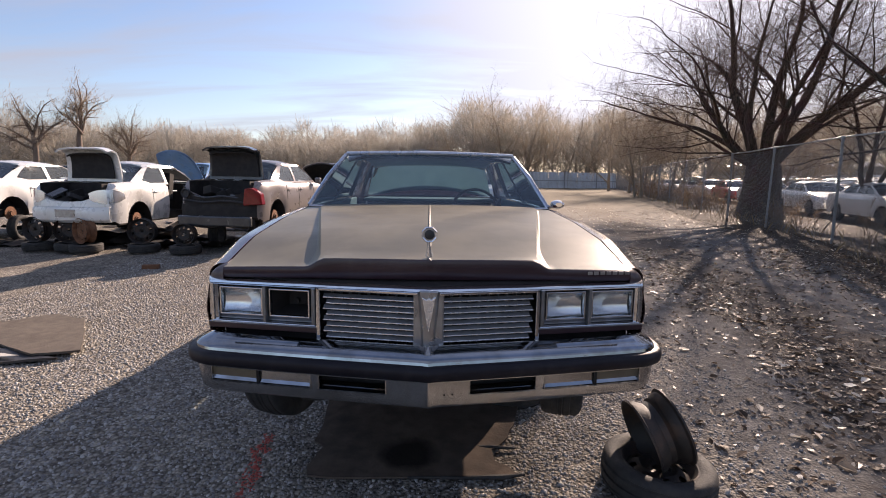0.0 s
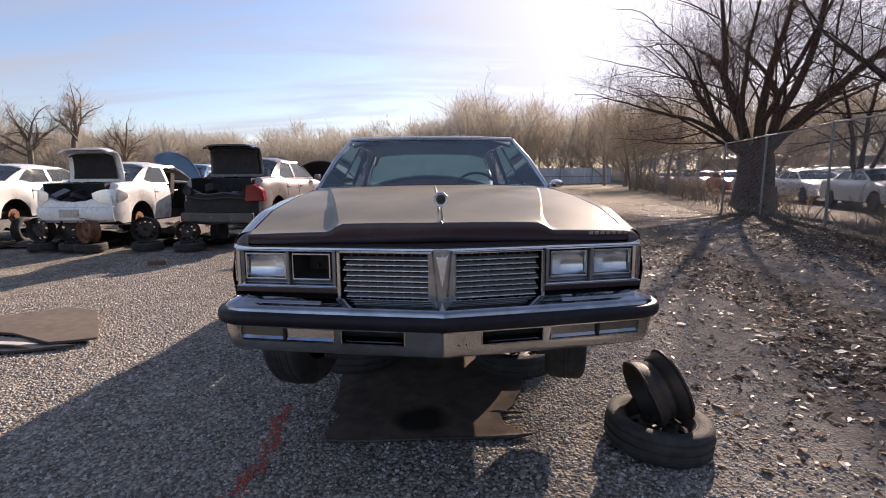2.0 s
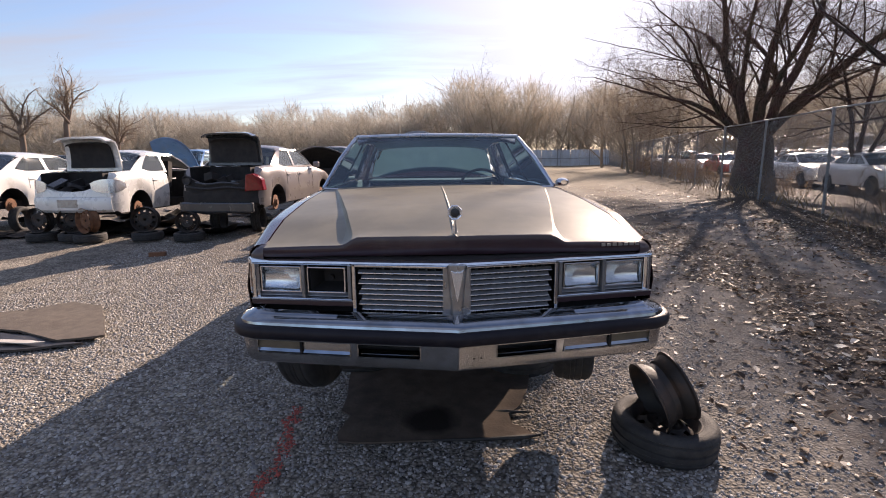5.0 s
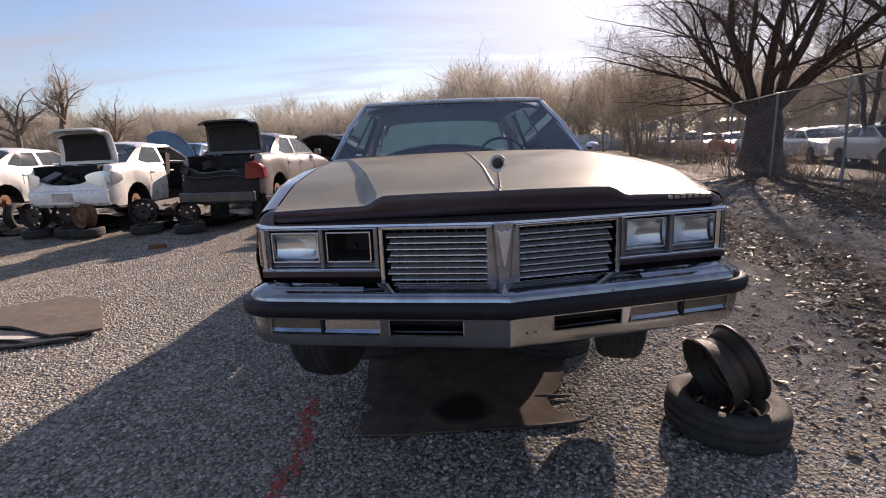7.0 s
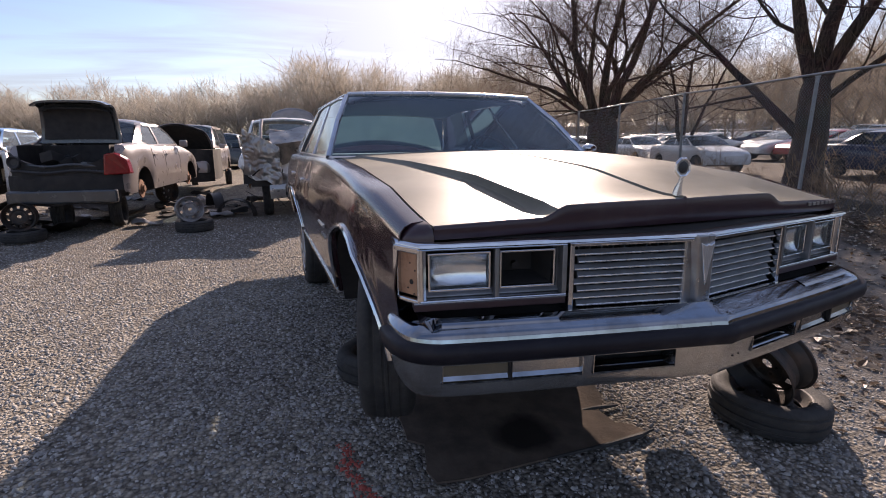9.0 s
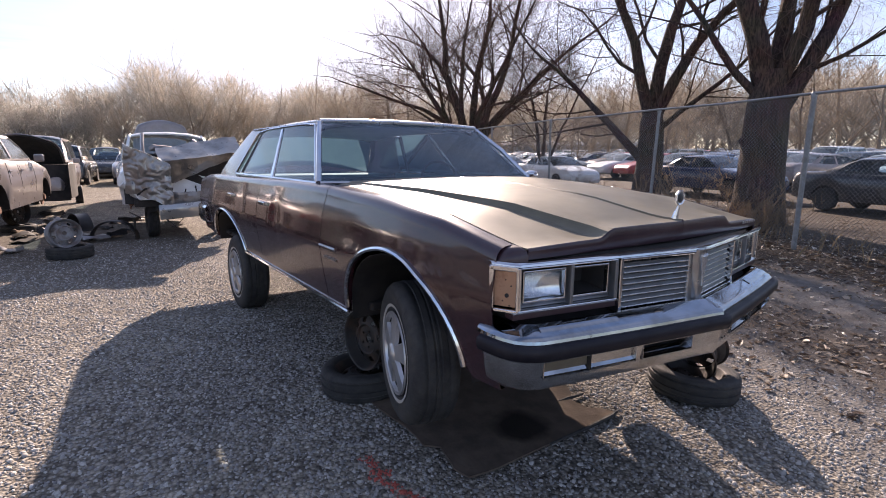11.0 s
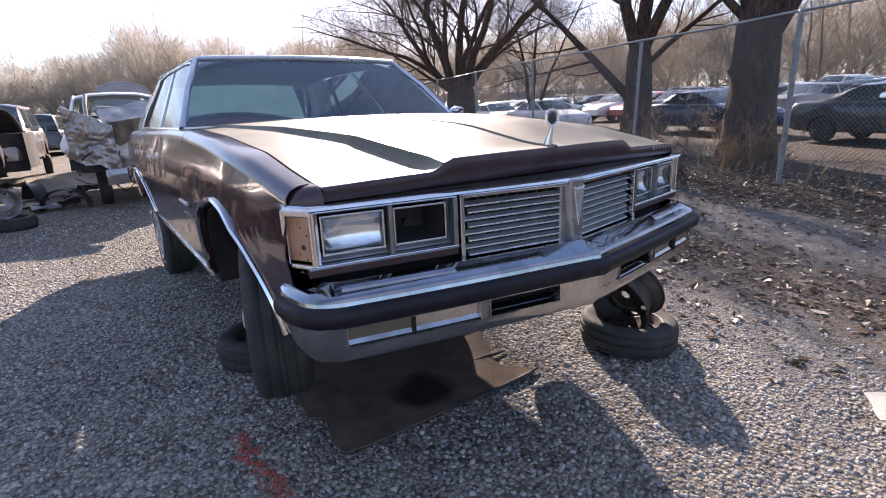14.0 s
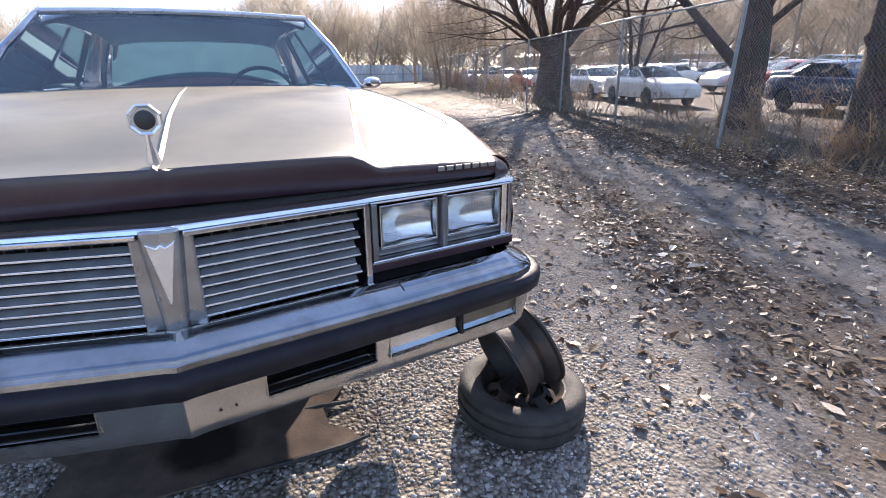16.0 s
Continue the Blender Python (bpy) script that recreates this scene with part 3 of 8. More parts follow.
    rise = n.new("ShaderNodeMath"); rise.operation = "MULTIPLY_ADD"; rise.inputs[1].default_value, rise.inputs[2].default_value = -0.62, 0.8
    l.new(soil.outputs[0], rise.inputs[0]); l.new(rise.outputs[0], bp.inputs["Strength"])
    l.new(add.outputs[0], bp.inputs["Height"]); l.new(bp.outputs[0], p.inputs["Normal"])
    return m


xs, ys = spaced(-7, 10, 0.2, 700), spaced(-4, 14, 0.2, 900)
nx = len(xs)
ground = raw("ground", [(x, y, gz(x, y)) for y in ys for x in xs],
             [(j * nx + i, j * nx + i + 1, (j + 1) * nx + i + 1, (j + 1) * nx + i) for j in range(len(ys) - 1) for i in range(nx - 1)], ground_material(), smooth=True)
tagged(ground, "pale limestone gravel yard turning to leafy bare soil", "ground", kind="structure")

# ---- the old sedan ----
def fender_top(y):
    return ip(y, [(-0.1, 1.215), (0.12, 1.225), (0.25, 1.25), (0.5, 1.30), (1.0, 1.345), (1.57, 1.372), (2.2, 1.372), (3.0, 1.36), (3.8, 1.35), (4.5, 1.345), (5.0, 1.325), (5.3, 1.29), (5.5, 1.25)])


def side_x(y, z):
    """Half width of the body at a height."""
    x = ip(z, [(0.62, 0.905), (0.72, 0.925), (0.95, 0.962), (1.065, 0.975), (1.085, 0.965), (1.2, 0.952), (1.3, 0.925), (1.37, 0.90), (1.5, 0.86)])
    x -= 0.056 * (1 - sm(y, 0.05, 0.75)) + 0.05 * sm(y, 4.3, 5.4)
    return x


def arch_z(y, c, rx, z0, rz):
    t = abs(y - c) / rx
    return z0 + rz * math.sqrt(1 - t * t) if t < 1 else 0


def sill(y):
    return max(0.70, arch_z(y, 0.82, 0.49, 0.69, 0.43), arch_z(y, 3.98, 0.60, 0.69, 0.34))


def side_panel(name, y0, y1, sgn, car, inner, top=None, steps=None):
    """A body side panel from the sill or wheel arch up over its shoulder to the inner edge."""
    bm = bmesh.new()
    rows = []
    n = steps or max(6, int((y1 - y0) / 0.045))
    for i in range(n + 1):
        y = y0 + (y1 - y0) * i / n
        lo, hi = sill(y), (top or fender_top)(y)
        row = [Vector((sgn * (side_x(y, lo) - 0.03), y, lo + 0.002)), Vector((sgn * (side_x(y, lo) - 0.006), y, lo))]
        for k in range(1, 15):
            z = lo + (hi - 0.05 - lo) * k / 14
            dent = 0.0
            if name in ("front_door", "rear_door") and sgn < 0:
                dent = 0.012 * math.exp(-((y - 2.42) / 0.10) ** 2 - ((z - 1.13) / 0.14) ** 2) + 0.009 * math.exp(-((y - 3.32) / 0.08) ** 2 - ((z - 1.17) / 0.12) ** 2)
                dent += 0.012 * math.exp(-((y - 2.75) / 0.35) ** 2 - ((z - 1.02) / 0.03) ** 2) * noise.noise((y * 14, z * 9, 2))
            elif sgn < 0 and name == "front_fender":
                dent = 0.008 * math.exp(-((y - 1.2) / 0.14) ** 2 - ((z - 1.14) / 0.05) ** 2)
            row.append(Vector((sgn * (side_x(y, z) - dent), y, z)))
        w = side_x(y, hi - 0.05)
        row += [Vector((sgn * (w - 0.004), y, hi - 0.028)), Vector((sgn * (w - 0.018), y, hi - 0.01)), Vector((sgn * (w - 0.04), y, hi)), Vector((sgn * inner(y), y, hi + 0.004)), Vector((sgn * (inner(y) - 0.004), y, hi - 0.03))]
        rows.append(row)
    grid(bm, rows)
    return part(name, bm, M_PAINT, car, solid=0.004, angle=0.9)


def hood_half(y):
    return ip(y, [(0, 0.812), (0.3, 0.824), (0.8, 0.83), (1.65, 0.83)])


def hood_edge(x):
    return 0.078 * (abs(x) / 0.82) ** 1.15


def hood_step(y):
    """Edge of the raised centre, width of its flank and its height."""
    return ip(y, [(0.05, 0.425), (1.55, 0.735)]), 0.016 + 0.05 * (1 - sm(y, 0.0, 0.42)) ** 2, ip(y, [(0.0, 0.034), (0.6, 0.024), (1.6, 0.009)])


def hood_z(x, y):
    a = abs(x)
    w, flare, h = hood_step(y)
    z = fender_top(y) + 0.004 + 0.020 * (1 - (a / 0.84) ** 2)
    t = min(1, max(0, (a - w) / flare))
    z += h * (1 - t) ** 1.6
    return z + ip(y, [(0.0, 0.007), (1.1, 0.005), (1.62, 0.002)]) * max(0, 1 - a / 0.008)


def build_hood(car):
    def cols(y):
        w, f, _h = hood_step(y)
        e = hood_half(y)
        half = [0.0, 0.004, 0.008, 0.03] + [0.03 + (w - 0.03) * k for k in (0.2, 0.4, 0.6, 0.8, 0.93, 1.0)] + [w + f * k for k in (0.2, 0.45, 0.7, 1.0)] + [w + f + (e - w - f) * k for k in (0.08, 0.3, 0.6, 0.85, 1.0)]
        return [-v for v in half[:0:-1]] + half
    ts = [0.0, 0.02, 0.05, 0.09, 0.14, 0.2, 0.27, 0.34, 0.42, 0.5, 0.58, 0.66, 0.74, 0.82, 0.91, 1.0]
    rows, lip = [], []
    n = len(cols(0.1))
    for i in range(n):
        u = cols(0.12)[i]
        y0 = hood_edge(u)
        zt = hood_z(u, y0 + 0.01)
        zb = 1.199 - 0.012 * abs(u) / 0.84
        lip.append([Vector((u, y0 + 0.05, zb + 0.004)), Vector((u, y0 + 0.012, zb)), Vector((u, y0 + 0.004, zb + (zt - zb) * 0.3)), Vector((u, y0 + 0.001, zb + (zt - zb) * 0.75)), Vector((u, y0 + 0.004, zt - 0.003)), Vector((u, y0 + 0.009, zt))])
        row = []
        for t in ts:
            y = y0 + 0.009 + (1.66 - 0.06 * (u / 0.84) ** 2 - y0 - 0.009) * t
            x = cols(max(0.12, y))[i] if t else u
            row.append(Vector((x, y, hood_z(x, y) if t else zt)))
        row.append(row[-1] + Vector((0, 0.02, -0.03)))
        rows.append(row)
    bm = bmesh.new()
    grid(bm, rows)
    hood = part("hood", bm, M_HOOD, car, "faded chalky maroon hood with raised centre, glare painted into its colour", solid=0.006, angle=0.28)
    bm = bmesh.new()
    grid(bm, lip)
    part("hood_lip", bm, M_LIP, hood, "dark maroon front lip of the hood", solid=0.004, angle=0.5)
    # ornament: an eight-sided ring with a dark face on a small stem
    bm = bmesh.new()
    lathe(bm, [(0.025, -0.004), (0.030, -0.006), (0.0335, 0), (0.030, 0.006), (0.025, 0.004)], 8, pose(0, 0.03, 1.373, 0, 0, 90) @ pose(0, 0, 0, 22.5, 0, 0), closed=True)
    tube(bm, [(0, 0.045, 1.285), (0, 0.040, 1.308), (0, 0.034, 1.325), (0, 0.03, 1.345)], [0.015, 0.011, 0.007, 0.005], 8)
    orn = part("hood_ornament", bm, M_LENS, hood, "chrome eight-sided hood ornament", angle=0.3)
    bm = bmesh.new()
    lathe(bm, [(0.0, 0.002), (0.026, 0.002), (0.026, -0.002), (0.0, -0.002)], 8, pose(0, 0.03, 1.373, 0, 0, 90) @ pose(0, 0, 0, 22.5, 0, 0))
    part("ornament_plate", bm, M_ALLOY, orn, smooth=False)
    bm = bmesh.new()
    lathe(bm, [(0.0, 0.006), (0.015, 0.005), (0.019, 0.003), (0.019, -0.003), (0.015, -0.005), (0.0, -0.006)], 20, pose(0, 0.03, 1.373, 0, 0, 90))
    part("ornament_face", bm, M_BLACK, orn, "small round black face")
    # the maker's lettering as plain bars on the lip
    for k in range(7):
        x = 0.645 + k * 0.026
        bm = bmesh.new()
        box(bm, (0.019, 0.004, 0.012), (x, hood_edge(x) - 0.002, 1.222), (0, 0, 11))
        part("lettering_bar", bm, M_ALLOY, hood, smooth=False)


FACE_A, FACE_B = Vector((0.435, -0.002)), Vector((0.862, 0.076))

LAMP_W = 0.4427


def face_m(sgn):
    """Local frame of a headlamp panel: u outwards along the slanting front, y into the car, z up."""
    d = (FACE_B - FACE_A).normalized()
    k = (FACE_B - FACE_A).length / LAMP_W
    m = Matrix(((d.x * k, -d.y, 0, FACE_A.x), (d.y * k, d.x, 0, FACE_A.y), (0, 0, 1, 0), (0, 0, 0, 1)))
    return Matrix.Diagonal((sgn, 1, 1, 1)) @ m


def build_lamp_panel(sgn, car):
    m = face_m(sgn)
    length = LAMP_W
    z0, z1 = 1.012, 1.168
    panel = new("headlamp_panel", None)
    panel.parent = car
    panel["label"] = "silver twin headlamp surround"
    bm = bmesh.new()
    for (u0, u1, a, b, w, d) in ((0, length, z1 - 0.007, z1, -0.006, 0.07), (0, length, z0, z0 + 0.007, -0.008, 0.07), (length - 0.010, length, z0, z1, -0.006, 0.07)):
        box(bm, (u1 - u0, d, b - a), ((u0 + u1) / 2, w + d / 2, (a + b) / 2), m=m)
    part("chrome_rim", bm, M_CHROME, panel, smooth=False, bevel=0.004)
    for nm, size, at, rot in (("backing", (length - 0.01, 0.01, z1 - z0 - 0.01), (length / 2, 0.15, (z0 + z1) / 2), (0, 0, 0)), ("bezel_edge", (0.016, 0.05, z1 - z0 - 0.012), (0.009, 0.016, (z0 + z1) / 2), (0, 0, 0)),
                              ("bezel_side", (0.012, 0.02, z1 - z0 - 0.02), (0.021, 0.034, (z0 + z1) / 2), (0, 0, -25)), ("lamp_divider", (0.014, 0.05, z1 - z0 - 0.012), (0.216, 0.018, (z0 + z1) / 2), (0, 0, 0)),
                              ("bezel_ledge", (length, 0.006, 0.022), (length / 2, 0.026, z0 + 0.017), (-38, 0, 0)), ("bezel_shelf", (length, 0.02, 0.006), (length / 2, 0.036, z0 + 0.027), (0, 0, 0))):
        bm = bmesh.new()
        box(bm, size, at, rot, m=m)
        part(nm, bm, M_DARK if nm == "backing" else M_BEZEL, panel, smooth=False, bevel=0.003)
    bm = bmesh.new()
    if sgn > 0:
        box(bm, (0.186, 0.012, 0.128), (0.118, 0.066, 1.098), m=m)
    box(bm, (0.205, 0.012, 0.128), (0.326, 0.066, 1.098), m=m)
    part("lamp_recess", bm, M_BLACK, panel, smooth=False)
    for k, (u, hw) in enumerate(((0.118, 0.083), (0.324, 0.090))):
        empty = sgn < 0 and k == 0
        bm = bmesh.new()
        for (su, sz, cu, cz) in ((2 * hw + 0.006, 0.007, 0, 0.053), (2 * hw + 0.006, 0.007, 0, -0.053), (0.007, 0.106, hw, 0), (0.007, 0.106, -hw, 0)):
            box(bm, (su, 0.02, sz), (u + cu, 0.02, 1.095 + cz), m=m)
        ring = part("lamp_ring", bm, M_CHROME, panel, smooth=False, bevel=0.002)
        if empty:
            bm = bmesh.new()
            rows = [[m @ Vector((u + a * (hw - 0.003 - 0.03 * t), 0.03 + 0.09 * t, 1.095 + b * (0.05 - 0.02 * t))) for a, b in ((-1, -1), (1, -1), (1, 1), (-1, 1), (-1, -1))] for t in (0, 0.5, 1)]
            grid(bm, rows)
            box(bm, (0.1, 0.004, 0.06), (u, 0.121, 1.095), m=m)
            lathe(bm, [(0.0, 0), (0.012, 0), (0.012, 0.02), (0, 0.02)], 10, m @ pose(u + 0.01, 0.095, 1.085, 0, 0, 90))
            part("empty_lamp_bowl", bm, M_DARK, panel, "empty black headlamp bowl", smooth=False)
        else:
            bm = bmesh.new()
            rows = []
            for i in range(13):
                a = -1 + 2 * i / 12
                rows.append([m @ Vector((u + (hw - 0.003) * a, 0.026 - 0.012 * (1 - a ** 4) * (1 - b ** 4) + 0.0015 * math.sin(26 * a), 1.095 + 0.050 * b)) for b in [-1 + j / 5 for j in range(11)]])
            grid(bm, rows)
            lens = part("headlamp_lens", bm, M_LAMP_GLASS, panel, "rectangular sealed-beam headlamp")
            bm = bmesh.new()
            rows = []
            for i in range(15):
                a = -1 + 2 * i / 14
                rows.append([m @ Vector((u + (hw - 0.004) * a, 0.028 + 0.024 * (1 - 0.5 * (a * a + b * b)), 1.095 + 0.049 * b)) for b in [-1 + j / 6 for j in range(13)]])
            grid(bm, rows)
            part("reflector", bm, M_REFLECTOR, lens, "bright reflector bowl")
    # corner lamp between headlamps and fender
    p0, p1 = Vector((0.862, 0.076)), Vector((0.908, 0.168))
    d = (p1 - p0).normalized()
    mm = Matrix.Diagonal((sgn, 1, 1, 1)) @ Matrix(((d.x, -d.y, 0, p0.x), (d.y, d.x, 0, p0.y), (0, 0, 1, 0), (0, 0, 0, 1)))
    ln = (p1 - p0).length
    bm = bmesh.new()
    for (u0, u1, a, b) in ((0, ln, z1 - 0.016, z1 + 0.004), (0, ln, z0 - 0.006, z0 + 0.008), (ln - 0.014, ln + 0.004, z0, z1), (-0.004, 0.008, z0, z1)):
        box(bm, (u1 - u0, 0.03, b - a), ((u0 + u1) / 2, 0.009, (a + b) / 2), m=mm)
    part("corner_rim", bm, M_CHROME, panel, smooth=False, bevel=0.004)
    bm = bmesh.new()
    box(bm, (ln - 0.02, 0.012, z1 - z0 - 0.026), (ln / 2, 0.016, (z0 + z1) / 2), m=mm)
    cl = part("corner_lamp", bm, M_RUSTPLATE if sgn < 0 else M_AMBER, panel, "bare rust-streaked corner lamp socket" if sgn < 0 else "amber corner lamp", smooth=False, bevel=0.002)
    if sgn < 0:
        for u, z, r in ((0.045, 1.065, 0.008), (0.03, 1.10, 0.003), (0.06, 1.045, 0.003), (0.05, 1.12, 0.0025), (0.035, 1.03, 0.003), (0.06, 1.015, 0.0035)):
            bm = bmesh.new()
            lathe(bm, [(0, -0.001), (r, -0.001), (r, 0.004), (0, 0.004)], 10, mm @ pose(u, 0.0098, z, 0, 0, 90))
            part("bulb_hole", bm, M_DARK, cl, smooth=False)
    # rounded nose of the fender over the corner
    bm = bmesh.new()
    rows = []
    for k, x in enumerate((0.818, 0.830, 0.848, 0.868, 0.886, 0.897)):
        back = 0.010 * k + (0.03 if k == 5 else 0.01 if k == 4 else 0)
        drop = (0.0, 0.0, 0.003, 0.012, 0.03, 0.06)[k]
        rows.append([Vector((sgn * x, 0.20, 1.240 - drop)), Vector((sgn * x, 0.125 + back, 1.231 - drop)), Vector((sgn * x, 0.090 + back, 1.221 - drop * 0.8)), Vector((sgn * x, 0.078 + back, 1.200 - drop * 0.4)), Vector((sgn * x, 0.080 + back, 1.178))])
    grid(bm, rows)
    part("fender_nose", bm, M_LIP, car, solid=0.004, angle=0.8)
    # painted strip under the lamps
    bm = bmesh.new()
    box(bm, (length + 0.02, 0.05, 0.022), (length / 2 + 0.008, 0.026, z0 - 0.0165), m=m)
    part("lower_strip", bm, M_LIP, panel, smooth=False, bevel=0.003)
    bm = bmesh.new()
    box(bm, (length + 0.02, 0.05, 0.005), (length / 2 + 0.008, 0.023, z0 - 0.003), m=m)
    part("lower_moulding", bm, M_ALLOY, panel, smooth=False, bevel=0.002)


def build_grille(car):
    for sgn in (-1, 1):
        a, b = Vector((0.05, -0.068)), Vector((0.43, 0.0))
        d = (b - a).normalized()
        m = Matrix.Diagonal((sgn, 1, 1, 1)) @ Matrix(((d.x, -d.y, 0, a.x), (d.y, d.x, 0, a.y), (0, 0, 1, 0), (0, 0, 0, 1)))
        ln = (b - a).length
        z0, z1 = 0.958, 1.17
        g = new("grille", None)
        g.parent = car
        g["label"] = "silver grille half with horizontal bars"
        bm = bmesh.new()
        for (u0, u1, p, q) in ((-0.012, ln, z1 - 0.012, z1), (-0.012, ln, z0, z0 + 0.009), (ln - 0.015, ln, z0, z1)):
            box(bm, (u1 - u0, 0.07, q - p), ((u0 + u1) / 2, 0.020, (p + q) / 2), m=m)
        part("grille_frame", bm, M_CHROME, g, smooth=False, bevel=0.003)
        bm = bmesh.new()
        box(bm, (ln, 0.006, z1 - z0 - 0.01), (ln / 2, 0.062, (z0 + z1) / 2), m=m)
        part("grille_backing", bm, M_DARK, g, smooth=False)
        bm = bmesh.new()
        for k in range(9):
            u = 0.045 + k * (ln - 0.09) / 8
            box(bm, (0.004, 0.028, z1 - z0 - 0.02), (u, 0.042, (z0 + z1) / 2), m=m)
        part("grille_rib", bm, M_GRILLE, g, smooth=False)
        for k in range(8):
            z = z0 + 0.022 + k * 0.0222
            u0, u1 = -0.005, ln - (0.022 if k % 2 else 0.034)
            bm = bmesh.new()
            box(bm, (u1 - u0, 0.0035, 0.0155), ((u0 + u1) / 2, 0.010, z + 0.0015), (-34, 0, 0), m=m)
            bar = part("grille_bar", bm, M_GRILLE, g, smooth=False, bevel=0.001)
            bm = bmesh.new()
            box(bm, (u1 - u0, 0.006, 0.0048), ((u0 + u1) / 2, 0.0030, z - 0.0050), m=m)
            part("bright_edge", bm, M_LENS, bar, smooth=False, bevel=0.001)
    # prow between the halves with a plain shield on it
    bm = bmesh.new()
    prism(bm, [(-0.058, 1.176), (0.058, 1.176), (0.058, 0.956), (-0.058, 0.956)], "y", -0.070, 0.0)
    prism(bm, [(-0.046, 1.178), (0.046, 1.178), (0.026, 0.958), (-0.026, 0.958)], "y", -0.092, -0.06)
    for v in bm.verts:
        if v.co.y < -0.085:
            v.co.x *= 0.72
    pr = part("grille_prow", bm, M_ALLOY, car, "silver prow with a plain shield", smooth=False, bevel=0.006)
    bm = bmesh.new()
    prism(bm, [(-0.026, 1.155), (-0.008, 1.145), (0, 1.152), (0.008, 1.145), (0.026, 1.155), (0.004, 1.035), (0, 1.02), (-0.004, 1.035)], "y", -0.099, -0.088)
    part("shield", bm, M_LENS, pr, smooth=False, bevel=0.002)
    # header moulding along the top of the whole front
    bm = bmesh.new()
    pts = [(-0.908, 0.168), (-0.864, 0.069), (-0.43, -0.010), (0, -0.085), (0.43, -0.010), (0.864, 0.069), (0.908, 0.168)]
    rows = [[Vector((x, y + dy, 1.168 + dz)) for dy, dz in ((0.05, 0.001), (0.0, 0.001), (-0.006, 0.004), (-0.004, 0.011), (0.006, 0.015), (0.05, 0.015))] for x, y in pts]
    grid(bm, rows)
    part("header_moulding", bm, M_CHROME, car, smooth=True, angle=0.7)
    bm = bmesh.new()
    pts = [(-0.86, 0.24), (-0.84, 0.15), (-0.43, 0.06), (0, 0.0), (0.43, 0.06), (0.84, 0.15), (0.86, 0.24)]
    grid(bm, [[Vector((x, y + 0.07, 1.172)), Vector((x, y + 0.075, 1.215))] for x, y in pts])
    grid(bm, [[Vector((x, y - 0.07, 0.93)), Vector((x, y + 0.04, 0.99))] for x, y in pts])
    part("nose_panel", bm, M_DARK, car, smooth=False, solid=0.004)
    bm = bmesh.new()
    pts = [(-0.86, 0.085), (-0.43, 0.005), (0, -0.07), (0.43, 0.005), (0.86, 0.085)]
    grid(bm, [[Vector((x, y, 1.176)), Vector((x, y + 0.03, 1.184)), Vector((x, max(y + 0.04, hood_edge(x) + 0.03), 1.192))] for x, y in pts])
    part("header_filler", bm, M_DARK, car, "dark gap filler under the hood lip", smooth=False, solid=0.003)


def bumper_y(x):
    return -0.191 + 0.172 * abs(x) + 0.028 * abs(x) ** 3


def bumper_path():
    half = [(0.927, 0.215), (0.934, 0.17), (0.934, 0.12), (0.928, 0.07), (0.915, 0.03), (0.893, 0.002), (0.860, -0.020)]
    brk = [0.835, 0.80, 0.74, 0.655, 0.64, 0.585, 0.50, 0.44, 0.405, 0.30, 0.155, 0.135, 0.08, 0.03]
    half += [(x, bumper_y(x)) for x in brk]
    pts = half + [(0.0, -0.195)] + [(-x, y) for x, y in half[::-1]]
    out = []
    for i, (x, y) in enumerate(pts):
        a, b = pts[max(0, i - 1)], pts[min(len(pts) - 1, i + 1)]
        t = Vector((b[0] - a[0], b[1] - a[1])).normalized()
        out.append((Vector((x, y)), Vector((-t.y, t.x))))
    return out


